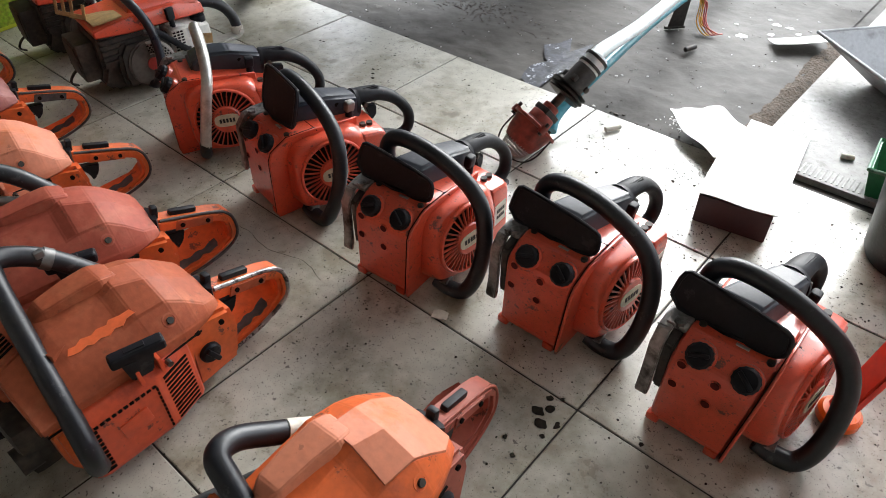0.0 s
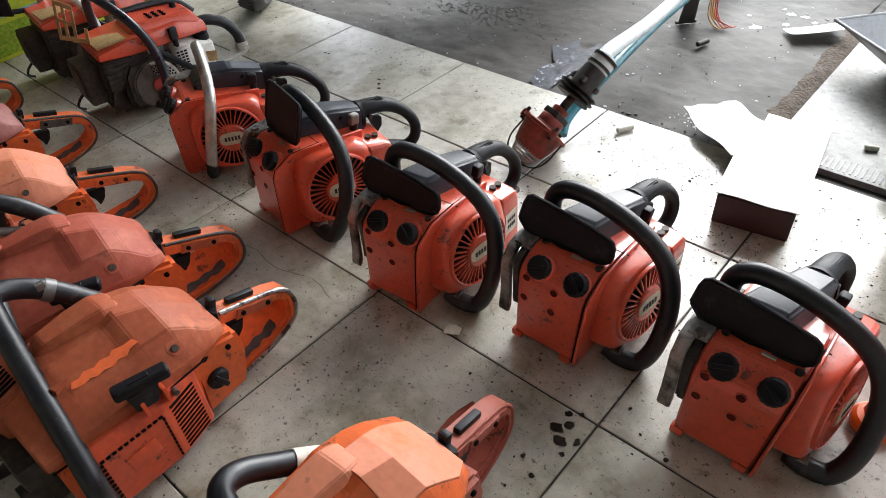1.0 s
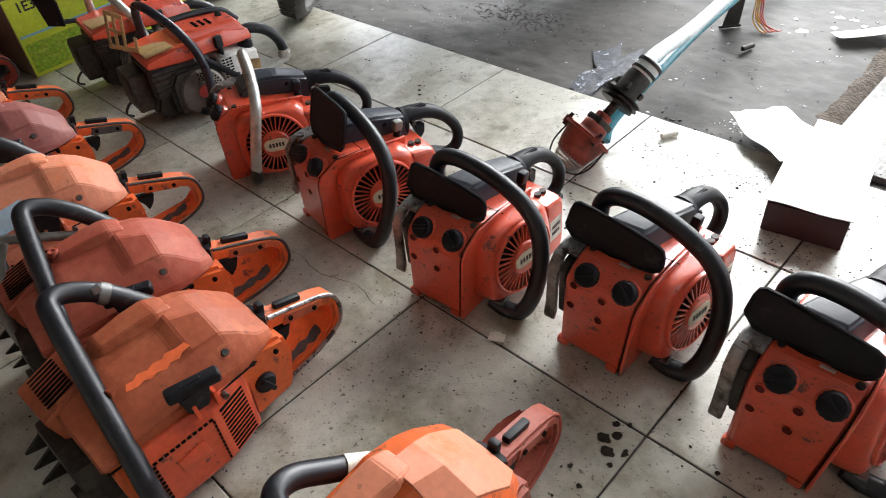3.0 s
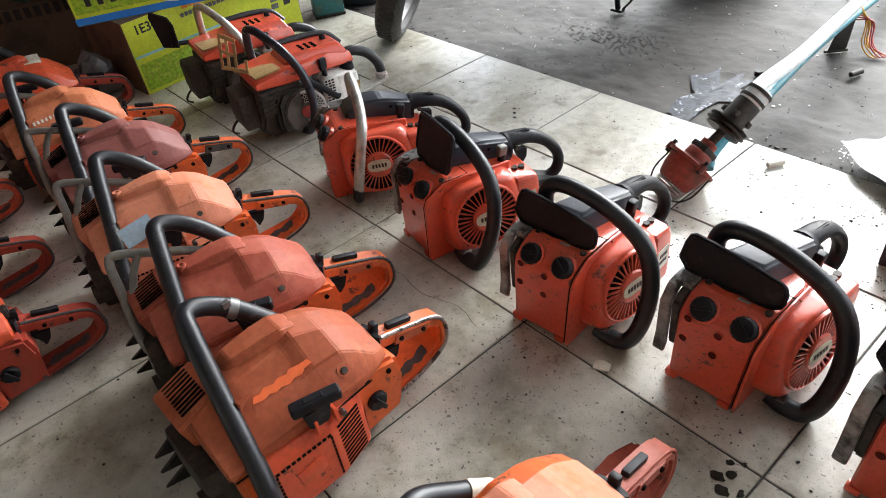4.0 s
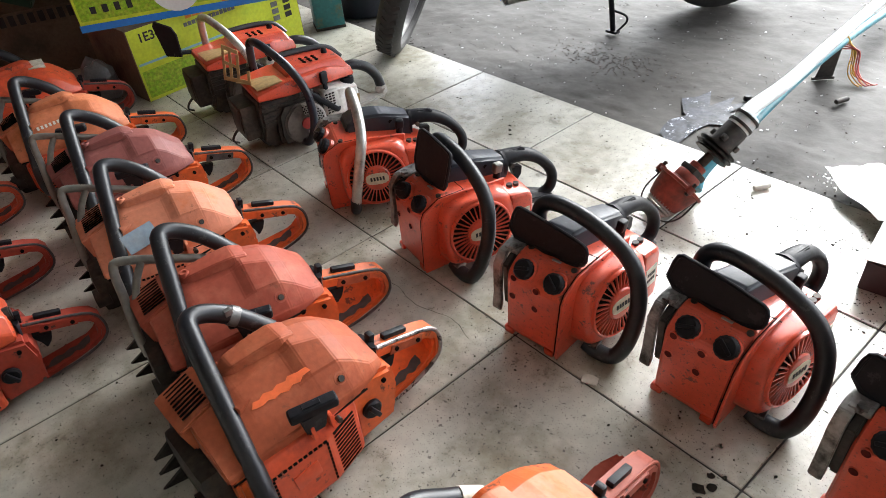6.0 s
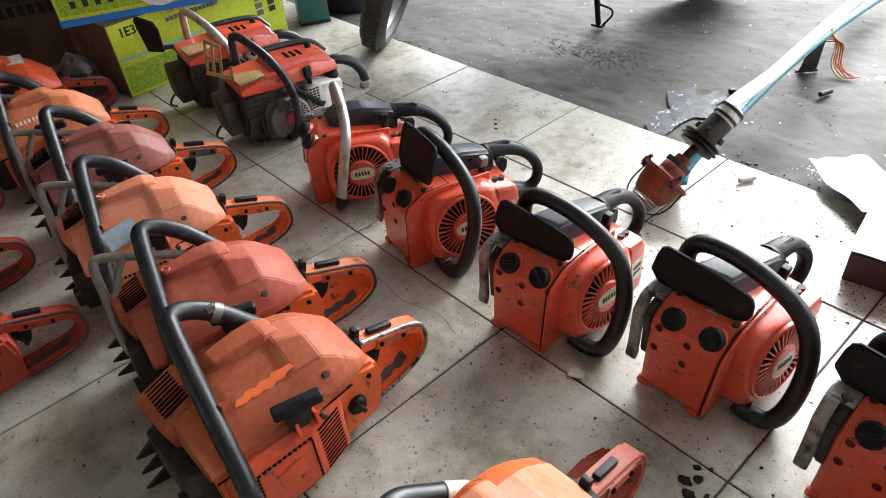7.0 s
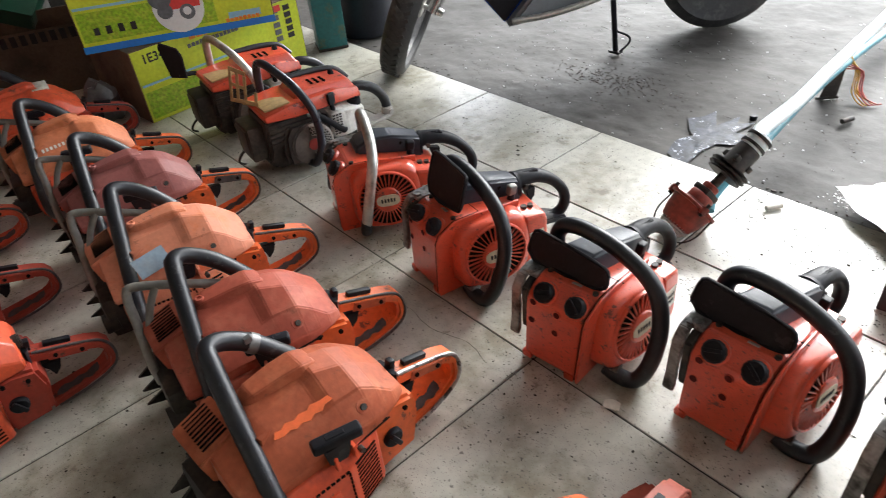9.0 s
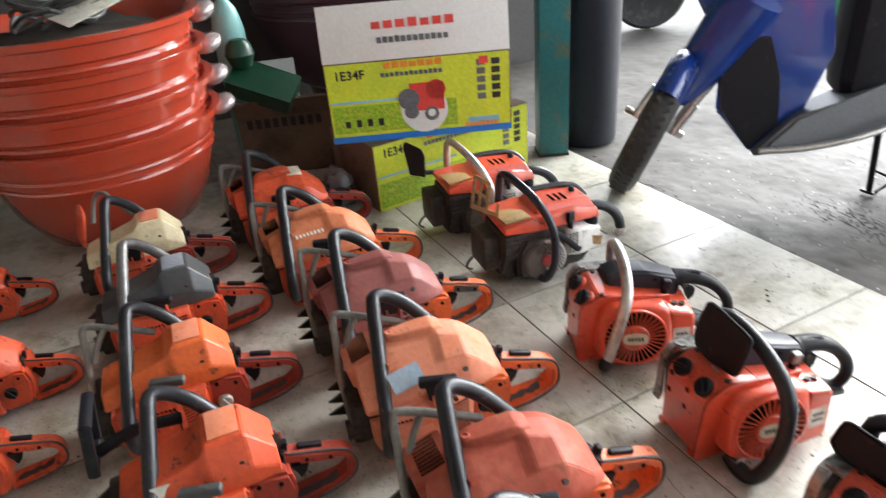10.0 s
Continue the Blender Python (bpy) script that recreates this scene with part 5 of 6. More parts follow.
bag = thing("plastic_bag", pose(-1.93, -0.17, 0) @ Matrix.Scale(0.7, 4), "crumpled grey plastic bag beside the carton", "bag")
bm = bmesh.new()
bmesh.ops.create_icosphere(bm, subdivisions=3, radius=0.09)
for v in bm.verts:
    v.co = Vector((v.co.x * 0.8, v.co.y, max(-0.09, v.co.z * 1.5))) * (1 + 0.35 * noise.noise(v.co * 22))
    v.co.z += 0.10
part("skin", bm, material("grey_film", (0.10, 0.095, 0.09), 0.3, vary=0.2), bag)
# scrap on top of the pots
scrap = thing("scrap_heap", pose(-2.33, -0.92, 0.64), "coils of dark cable and metal offcuts heaped in the top pot", "scrap")
bm = BM()
lathe(bm, [(0.0, 0.10), (0.2, 0.10), (0.33, 0.06), (0.365, 0.0), (0.30, -0.06), (0.0, -0.06)], seg=28)
for v in bm.verts:
    v.co.z += 0.03 * noise.noise(v.co * 14)
part("rubble", bm, GREASE, scrap)
for k in range(7):
    r = 0.09 + 0.018 * k
    c = Vector((0.05 - 0.02 * k, -0.06 + 0.02 * k, 0.12 + 0.012 * k))
    pts = [c + Vector((r * math.cos(a), r * math.sin(a), 0.03 * math.sin(2 * a + k))) for a in [i * 0.7 for i in range(10)]]
    part("cable", tube(BM(), pts, 0.007, 8, 4), CHARCOAL, scrap)
part("offcut", cube(BM(), (0.12, 0.10, 0.17), (0.12, 0.26, 0.004), 0.001, (14, 12, 30)), STICKER, scrap)

# ---- moped ----
MOPED_BLUE = material("gloss_blue_paint", (0.005, 0.034, 0.22), 0.16, vary=0.05, col2=(0.004, 0.022, 0.15), amount=0.2, bump=0.01, coat=0.6)
TYRE = material("tyre_rubber", (0.025, 0.024, 0.023), 0.65, vary=0.2, col2=(0.07, 0.065, 0.06), amount=0.35)
MOPED_GREY = material("moped_grey_plastic", (0.13, 0.135, 0.14), 0.4, vary=0.1)
CHROME = material("dull_chrome", (0.62, 0.62, 0.62), 0.22, metal=1.0, vary=0.1)
moped = thing("moped", Matrix.Identity(4), "blue moped leaning on its side stand in the yard", "moped")
axle = Vector((-1.363, 0.868, 0.258))
ax = Vector((0.718, 0.543, -0.379)).normalized()
wheel_m = Matrix.Translation(axle) @ ax.to_track_quat("Z", "Y").to_matrix().to_4x4()
bm = BM()
rings = []
for i in range(48):
    a = 2 * math.pi * i / 48
    ring = []
    for k in range(12):
        b = 2 * math.pi * k / 12
        rr = 0.236 + 0.042 * math.cos(b) * (1.0 if math.cos(b) > 0 else 0.6)
        ring.append(bm.verts.new((rr * math.cos(a), rr * math.sin(a), 0.050 * math.sin(b))))
    rings.append(ring)
for i in range(48):
    p, q = rings[i], rings[(i + 1) % 48]
    for k in range(12):
        bm.faces.new((p[k], p[(k + 1) % 12], q[(k + 1) % 12], q[k]))
wheel = part("front_wheel", bm, TYRE, moped, "worn black tyre")
wheel.matrix_basis = wheel_m
bm = BM()
for i in range(60):
    a = 2 * math.pi * i / 60
    for sgn in (-1, 1):
        g = cube(BM(), (0, 0, 0), (0.004, 0.012, 0.026))
        for v in g.verts:
            v.co = Matrix.Rotation(a, 3, "Z") @ (Vector((0.2755, 0, sgn * 0.018)) + Matrix.Rotation(sgn * 0.6, 3, "X") @ v.co)
        me = bpy.data.meshes.new("lug")
        g.to_mesh(me)
        g.free()
        bm.from_mesh(me)
        bpy.data.meshes.remove(me)
tagged(part("tread", bm, TYRE, wheel), kind="stuff")
part("rim", lathe(BM(), [(0.205, -0.026), (0.212, -0.028), (0.212, 0.028), (0.205, 0.026), (0.198, 0.0)], seg=48), GREY_BAR, wheel)
part("hub", cyl(cyl(BM(), (0, 0, 0), 0.045, 0.07, "z", 20, bevel=0.004), (0, 0, 0), 0.009, 0.17, "z", 12), STEEL, wheel)
for i in range(18):
    a = 2 * math.pi * i / 18
    part("spoke", tube(BM(), [(0.04 * math.cos(a), 0.04 * math.sin(a), 0.02 * (-1) ** i), (0.206 * math.cos(a + 0.2), 0.206 * math.sin(a + 0.2), 0)], 0.0018, 6, 1), STEEL, wheel)
head = Vector((-1.13, 1.16, 0.80))
for sgn in (-1, 1):
    o = ax * 0.066 * sgn
    bm = BM()
    tube(bm, [axle + o, axle + o + (head - axle) * 0.5], 0.017, 12, 2)
    tube(bm, [axle + o * 1.0 + Vector((0, 0, -0.01)), axle + o + (head - axle) * 0.18], 0.023, 12, 2)
    part("fork_leg", bm, CHROME, moped)
for sgn in (-1, 1):
    nut = part("axle_nut", cyl(BM(), (0, 0, 0), 0.016, 0.03, "z", 10, bevel=0.003), CHROME, moped)
    nut.matrix_basis = wheel_m @ Matrix.Translation((0, 0, 0.098 * sgn))
# front fender: a strip of a drum round the wheel
bm = BM()
rows = []
fdir = (head - axle).normalized()
base_a = math.atan2(*(list((wheel_m.inverted().to_3x3() @ fdir))[1::-1]))
for i in range(15):
    a = base_a - 0.75 + 1.75 * i / 14
    ring = []
    for k in range(9):
        b = -1.0 + 2.0 * k / 8
        rr = 0.290 - 0.050 * b * b
        ring.append(Vector((rr * math.cos(a), rr * math.sin(a), 0.052 * b)))
    rows.append(ring)
outer = [[bm.verts.new(wheel_m @ p) for p in r] for r in rows]
inner = [[bm.verts.new(wheel_m @ Vector((p.x * 0.985, p.y * 0.985, p.z))) for p in r] for r in rows]
for grid in (outer, inner):
    for p, q in zip(grid, grid[1:]):
        for k in range(8):
            bm.faces.new((p[k], p[k + 1], q[k + 1], q[k]))
part("front_fender", bm, MOPED_BLUE, moped, "glossy blue front fender")
bm = BM()
foot_c, top_c = Vector((-1.335, 0.935, 0.34)), Vector((-1.135, 1.030, 0.70))
aim = (top_c - foot_c).normalized()
wide = (ax - aim * ax.dot(aim)).normalized()
deep = aim.cross(wide)
secs = []
for t, w, d in ((0.0, 0.045, 0.03), (0.10, 0.066, 0.05), (0.5, 0.085, 0.07), (1.0, 0.10, 0.085)):
    q = foot_c + (top_c - foot_c) * t
    secs.append([q + wide * w * math.cos(a) + deep * d * math.sin(a) for a in [2 * math.pi * k / 16 for k in range(16)]])
loft(bm, secs)
part("fork_shroud", bm, MOPED_BLUE, moped, "glossy blue shroud over the fork")
# leg shield and body in the bike's own plane: u along the bike, v across it towards the shop
along = Vector((0.60, 0.80, 0)).normalized()
across = Vector((0.80, -0.60, 0)).normalized()
org = Vector((-1.31, 0.92, 0.0))


def bike(u, v, z):
    return org + along * min(u, 0.6) + Vector((0.30, 0.954, 0)) * max(u - 0.6, 0.0) + across * v + Vector((0, 0, z))


bm = BM()
shield = [(0.02, 0.70), (0.12, 0.52), (0.13, 0.30), (0.25, 0.155), (0.37, 0.20), (0.47, 0.50), (0.44, 0.66), (0.36, 0.95), (0.10, 0.95)]
loft(bm, [[bike(u, -0.01, z) for u, z in shield], [bike(u + 0.01, 0.03, z) for u, z in shield]], 0.008)
part("leg_shield", bm, MOPED_BLUE, moped, "glossy blue leg shield")
bm = BM()
inner = [(0.12, 0.54), (0.14, 0.32), (0.25, 0.165), (0.335, 0.26), (0.32, 0.42), (0.27, 0.56)]
loft(bm, [[bike(u, -0.03, z) for u, z in inner], [bike(u, 0.037, z) for u, z in inner]], 0.004)
part("shield_liner", bm, BLACK_PLASTIC, moped)
bm = BM()
low = [(0.25, 0.155), (0.55, 0.20), (0.95, 0.30), (1.05, 0.42), (0.95, 0.50), (0.55, 0.36), (0.38, 0.30)]
loft(bm, [[bike(u, -0.05, z) for u, z in low], [bike(u, 0.085, z) for u, z in low]], 0.012)
part("lower_cowl", bm, MOPED_GREY, moped, "grey plastic lower cowl")
bm = BM()
tube(bm, [bike(0.27, 0.10, 0.185), bike(0.42, 0.11, 0.20), bike(0.62, 0.115, 0.25), bike(0.85, 0.115, 0.33), bike(1.0, 0.11, 0.42)], 0.012, 10, 5)
part("trim_tube", bm, STEEL, moped)
bm = BM()
cube(bm, bike(0.80, 0.0, 0.60), (0.56, 0.22, 0.56), 0.09, (0, 0, 53), 3)
part("seat_body", bm, BLACK_PLASTIC, moped)
bm = BM()
cyl(bm, bike(0.95, 0.02, 0.26), 0.10, 0.14, "y", 20, bevel=0.015, rot=(90, 0, 143))
cyl(bm, bike(0.95, 0.10, 0.26), 0.06, 0.06, "y", 20, bevel=0.01, rot=(90, 0, 143))
tube(bm, [bike(0.9, 0.10, 0.20), bike(1.2, 0.12, 0.19), bike(1.5, 0.12, 0.26)], 0.028, 12, 5)
part("engine", bm, STEEL, moped)
bm = BM()
lathe(bm, [(0.20, -0.03), (0.232, -0.04), (0.268, -0.02), (0.268, 0.02), (0.232, 0.04), (0.20, 0.03)], seg=40)
back = part("rear_wheel", bm, TYRE, moped)
back.matrix_basis = Matrix.Translation(bike(1.22, 0.0, 0.236)) @ across.to_track_quat("Z", "Y").to_matrix().to_4x4()
foot = Vector((-0.905, 1.495, -0.03))
bm = BM()
tube(bm, [bike(0.66, 0.07, 0.22), foot + Vector((0, 0, 0.012))], 0.011, 10, 1)
cube(bm, foot + Vector((0.0, 0, 0.008)), (0.05, 0.03, 0.010), 0.003)
tube(bm, [foot + Vector((0, 0, 0.09)), foot + Vector((0.045, 0.015, 0.075)), foot + Vector((0.05, 0.015, 0.05)), foot + Vector((0.02, 0.0, 0.012))], 0.0045, 8, 4)
part("side_stand", bm, BLACK_PLASTIC, moped)

# ---- second bike and a basin far across the yard ----
FAR_RED = material("red_lamp_plastic", (0.55, 0.02, 0.03), 0.25, vary=0.1, coat=0.3)
bike2 = thing("motorcycle", pose(-3.62, 2.92, -0.036, 0, 0, 62), "silver and black motorcycle with a red tail lamp", "motorcycle")
hoop = part("rear_wheel", lathe(BM(), [(0.215, -0.035), (0.262, -0.045), (0.285, -0.02), (0.285, 0.02), (0.262, 0.045), (0.215, 0.035)], (0, 0, 0.285), 40, "y"), TYRE, bike2)
part("rim", lathe(BM(), [(0.195, -0.028), (0.216, -0.030), (0.216, 0.030), (0.195, 0.028)], (0, 0, 0.285), 40, "y"), STEEL, hoop)
part("hub", cyl(BM(), (0, 0, 0.285), 0.06, 0.14, "y", 20, bevel=0.006), STEEL, hoop)
for k in range(10):
    a = 2 * math.pi * k / 10
    part("spoke", tube(BM(), [(0.05 * math.cos(a), 0, 0.285 + 0.05 * math.sin(a)), (0.205 * math.cos(a + 0.15), 0, 0.285 + 0.205 * math.sin(a + 0.15))], 0.004, 6, 1), STEEL, hoop)
for y in (-0.105, 0.105):
    part("shock_absorber", tube(BM(), [(0.0, y, 0.30), (0.05, y, 0.44), (0.12, y, 0.66)], lambda t: 0.018 + 0.012 * (0.25 < t < 0.8), 12, 5), CHROME, bike2)
    part("swing_arm", tube(BM(), [(-0.03, y, 0.285), (0.24, y, 0.30), (0.48, y, 0.34)], 0.022, 10, 3), WHITE_ENAMEL, bike2)
part("silencer", tube(BM(), [(-0.16, -0.16, 0.34), (0.20, -0.16, 0.27), (0.50, -0.14, 0.22)], lambda t: 0.048 - 0.022 * t, 16, 4), CHROME, bike2)
part("mudguard", tube(BM(), [(-0.32, 0, 0.40), (-0.20, 0, 0.60), (0.02, 0, 0.68), (0.22, 0, 0.62)], 0.075, 14, 5, 0.3, (0, 0, 1)), BLACK_PLASTIC, bike2)
part("tail_lamp", cube(BM(), (-0.27, 0, 0.60), (0.08, 0.15, 0.09), 0.02, (0, -25, 0), 3), FAR_RED, bike2)
part("seat_unit", cube(BM(), (0.25, 0, 0.80), (0.80, 0.22, 0.16), 0.05, (0, 4, 0), 3), BLACK_PLASTIC, bike2)
part("engine", cube(cyl(BM(), (0.66, 0, 0.32), 0.14, 0.26, "y", 24, bevel=0.02), (0.62, 0, 0.44), (0.18, 0.18, 0.22), 0.02, (0, 20, 0)), STEEL, bike2)
fore = part("front_wheel", lathe(BM(), [(0.215, -0.03), (0.262, -0.04), (0.285, -0.015), (0.285, 0.015), (0.262, 0.04), (0.215, 0.03)], (1.22, 0, 0.285), 40, "y"), TYRE, bike2)
for y in (-0.08, 0.08):
    part("fork_leg", tube(BM(), [(1.22, y, 0.285), (1.0, y, 0.92)], 0.02, 10, 2), CHROME, bike2)
basin = thing("basin", pose(-2.92, 4.05, -0.036), "green plastic basin on the yard", "basin")
part("bowl", lathe(BM(), [(0.0, 0.0), (0.15, 0.0), (0.17, 0.02), (0.215, 0.19), (0.235, 0.195), (0.235, 0.21), (0.208, 0.208), (0.155, 0.03), (0.0, 0.016)], seg=40), material("green_basin_plastic", (0.02, 0.24, 0.13), 0.3, vary=0.1), basin)

# ---- pump on a pole ----
PIPE_WHITE = material("chalky_white_pipe", (0.66, 0.70, 0.70), 0.35, vary=0.06, col2=(0.45, 0.5, 0.5), amount=0.3)
PIPE_TEAL = material("teal_painted_pipe", (0.025, 0.19, 0.24), 0.35, vary=0.12, col2=(0.25, 0.38, 0.40), amount=0.25)
BELL = material("rusty_red_casting", (0.27, 0.046, 0.028), 0.55, vary=0.2, col2=(0.10, 0.03, 0.022), amount=0.4, chips=0.6)
# the head slopes up from the bell, the pipes run on low over the yard
flange, socket = Vector((-0.0195, 0.5996, 0.066)), Vector((0.0340, 0.742, 0.188))
tilt = (socket - flange).normalized()
pump_m = Matrix.Translation(flange - tilt * 0.05) @ tilt.to_track_quat("Z", "Y").to_matrix().to_4x4()
pump = thing("pump_pole", pump_m, "long white and teal pump pole with rusty red bell", "pump")


def from_yard(*pts):
    return [pump_m.inverted() @ Vector(p) for p in pts]


bm = BM()
lathe(bm, [(0.0, -0.014), (0.034, -0.014), (0.042, -0.008), (0.049, 0.012), (0.054, 0.038), (0.056, 0.046), (0.064, 0.047), (0.0645, 0.053), (0.052, 0.056), (0.034, 0.058), (0.031, 0.064), (0.0, 0.064)], seg=36)
for k in range(3):
    a = k * 2.1 + 0.6
    cyl(bm, (0.062 * math.cos(a), 0.062 * math.sin(a), 0.05), 0.010, 0.018, "z", 10)
bell = part("bell", bm, BELL, pump, "rusty red bell casting")
for k in range(3):
    a = k * 2.1 + 0.6
    part("bell_bolt", cyl(BM(), (0.063 * math.cos(a), 0.063 * math.sin(a), 0.052), 0.005, 0.034, "z", 6), SPIKE, bell)
bm = BM()
for k in range(26):
    a = 2 * math.pi * k / 26
    tube(bm, [(0.016 * math.cos(a), 0.016 * math.sin(a), -0.040), (0.026 * math.cos(a), 0.026 * math.sin(a), -0.036), (0.033 * math.cos(a), 0.033 * math.sin(a), -0.026), (0.037 * math.cos(a), 0.037 * math.sin(a), -0.010)], 0.0011, 5, 2)
for r, z in ((0.017, -0.041), (0.024, -0.038), (0.029, -0.033), (0.033, -0.026), (0.0355, -0.018)):
    lathe(bm, [(r - 0.0015, z), (r + 0.0008, z), (r + 0.0008, z + 0.0022), (r - 0.0015, z + 0.0022)], seg=26)
tagged(part("strainer", bm, STEEL, pump, "pale wire strainer basket"), kind="stuff")
bm = BM()
tube(bm, [(0.058, 0.02, 0.045), (0.056, 0.02, -0.012), (0.03, 0.01, -0.045), (-0.03, -0.01, -0.045), (-0.056, -0.02, -0.012), (-0.058, -0.02, 0.045)], 0.0022, 8, 5)
part("wire_bail", bm, SPIKE, pump)
# stepped neck, thin shaft and pulley discs
part("shaft_sleeve", lathe(BM(), [(0.0, 0.060), (0.031, 0.060), (0.032, 0.064), (0.032, 0.080), (0.029, 0.085), (0.022, 0.086), (0.021, 0.090), (0.021, 0.112), (0.018, 0.115), (0.0, 0.115)], seg=24), BELL, pump)
part("neck_collar", cube(BM(), (0.0, 0.0, 0.092), (0.050, 0.050, 0.016), 0.004), GREASE, pump)
part("shaft", cyl(BM(), (0, 0, 0.132), 0.0115, 0.06, "z", 14), GREASE, pump)
for r, z in ((0.046, 0.150), (0.052, 0.160), (0.052, 0.171)):
    part("flange_plate", cyl(BM(), (0, 0, z), r, 0.004, "z", 32, bevel=0.001), SPIKE, pump)
bm = BM()
lathe(bm, [(0.0, 0.156), (0.030, 0.156), (0.032, 0.176), (0.031, 0.182), (0.031, 0.228), (0.029, 0.236), (0.0, 0.236)], seg=24)
for k in range(4):
    a = k * 1.57 + 0.5
    cube(bm, (0.032 * math.cos(a), 0.032 * math.sin(a), 0.194), (0.013, 0.013, 0.014), 0.002)
part("bearing_block", bm, GREASE, pump)
part("collar", lathe(BM(), [(0.0, 0.230), (0.028, 0.230), (0.030, 0.236), (0.0295, 0.268), (0.024, 0.276), (0.0, 0.276)], seg=28), PIPE_WHITE, pump, "chalky white pipe socket")
for z in (0.240, 0.262):
    part("hose_clamp", lathe(BM(), [(0.027, z), (0.0325, z), (0.0325, z + 0.007), (0.027, z + 0.007)], seg=28), SPIKE, pump)
part("clamp_screw", cyl(BM(), (0.030, -0.024, 0.246), 0.005, 0.030, "x", 8), SPIKE, pump)
part("white_pipe", tube(BM(), from_yard((0.0360, 0.747, 0.192), (0.0100, 0.825, 0.188), (-0.0240, 1.092, 0.155), (-0.0766, 1.428, 0.125), (-0.128, 1.775, 0.095), (-0.20, 2.25, 0.055)), 0.0185, 24, 6), PIPE_WHITE, pump)
part("teal_pipe", tube(BM(), from_yard((-0.010, 0.665, 0.022), (-0.0231, 0.716, 0.050), (-0.0181, 0.887, 0.100), (-0.0604, 1.238, 0.100), (-0.0969, 1.636, 0.085), (-0.1227, 1.971, 0.060), (-0.14, 2.25, 0.035)), 0.0145, 14, 5), PIPE_TEAL, pump)
foot_a, foot_b, neck_a, neck_b = (-0.128, 1.545, -0.026), (-0.092, 1.585, -0.026), (-0.088, 1.500, 0.105), (-0.084, 1.580, 0.092)
bm = BM()
loft(bm, [from_yard(foot_a, foot_b, neck_b, neck_a), from_yard(*[(x + 0.002, y + 0.006, z) for x, y, z in (foot_a, foot_b, neck_b, neck_a)])], 0.0)
tube(bm, from_yard((-0.134, 1.540, -0.026), (-0.086, 1.592, -0.026)), 0.005, 8, 1)
part("skid_bracket", bm, SPIKE, pump, "black steel prop under the pole")
YARN = material("yellow_string", (0.75, 0.42, 0.05), 0.6)
REDYARN = material("red_string", (0.55, 0.12, 0.10), 0.6)
string = thing("string", pose(-0.098, 1.60, -0.03), "yellow and red plastic string tied to the pole", "string")
for k in range(7):
    pts = [(0.0, 0.02, 0.15 - 0.01 * k), (0.03 + 0.004 * k, 0.03, 0.09), (0.045 + 0.005 * k, 0.01 * (k % 3), 0.03), (0.075 + 0.008 * k, -0.02 + 0.01 * (k % 4), 0.008), (0.10 + 0.006 * k, -0.03 + 0.008 * k, 0.004)]
    part("strand", tube(BM(), pts, 0.0022, 6, 4), YARN if k < 4 else REDYARN, string)
tealrod = thing("teal_pipe", pose(0, 0, 0), "teal painted pipe lying across the yard", "pipe")
part("pipe", tube(BM(), [(0.28, 2.25, 0.05), (0.60, 1.98, 0.05), (1.1, 1.6, 0.05)], 0.018, 12, 2), PIPE_TEAL, tealrod)

# ---- card box, sheets, tray ----
WHITE_CARD = material("white_card", (0.80, 0.80, 0.78), 0.5, vary=0.03, col2=(0.7, 0.69, 0.66), amount=0.2, bump=0.02)
DARK_CARD = material("dark_maroon_card", (0.035, 0.018, 0.022), 0.55, vary=0.1)
cb = thing("card_box", pose(0.418, 0.590, 0, 0, 0, 9), "low dark maroon card box with white top", "card box")
bm = BM()
prism(bm, [(0, 0), (0.152, 0), (0.146, 0.29), (-0.004, 0.29)], "z", 0.0, 0.072, 0.002)
part("side_wall", bm, DARK_CARD, cb)
bm = BM()
n = 8
rows = []
for i in range(n + 1):
    rows.append([(-0.006 + 0.166 * i / n, y, 0.0785 + 0.002 * math.sin(i * 0.9 + y * 9)) for y in (-0.004, 0.1, 0.2, 0.30)])
loft_rows = [[Vector(p) for p in r] for r in rows]
top = [[bm.verts.new(p) for p in r] for r in loft_rows]
bot = [[bm.verts.new(p - Vector((0, 0, 0.0022))) for p in r] for r in loft_rows]
for g in (top, bot):
    for a, b in zip(g, g[1:]):
        for k in range(3):
            bm.faces.new((a[k], a[k + 1], b[k + 1], b[k]))
part("lid", bm, WHITE_CARD, cb, "white card lid")


def sheet(m, label, w, d, fn, mat=WHITE_CARD, n=14, name="card_sheet", out=None):
    ob = thing(name, m, label, "sheet")
    bm = BM()
    ups, downs = [], []
    for i in range(n + 1):
        a, b = [], []
        for j in range(n + 1):
            u, v = i / n, j / n
            x, y = (u - 0.5) * w, (v - 0.5) * d
            if out:
                x, y = out(x, y, u, v)
            z = fn(u, v)
            a.append(bm.verts.new((x, y, z + 0.002)))
            b.append(bm.verts.new((x, y, z)))
        ups.append(a)
        downs.append(b)
    for g in (ups, downs):
        for a, b in zip(g, g[1:]):
            for k in range(n):
                bm.faces.new((a[k], a[k + 1], b[k + 1], b[k]))
    edge = [(i, 0) for i in range(n)] + [(n, j) for j in range(n)] + [(n - i, n) for i in range(n)] + [(0, n - j) for j in range(n)]
    for (a, b), (c, d2) in zip(edge, edge[1:] + edge[:1]):
        bm.faces.new((ups[a][b], ups[c][d2], downs[c][d2], downs[a][b]))
    part("card", bm, mat, ob)
    return ob


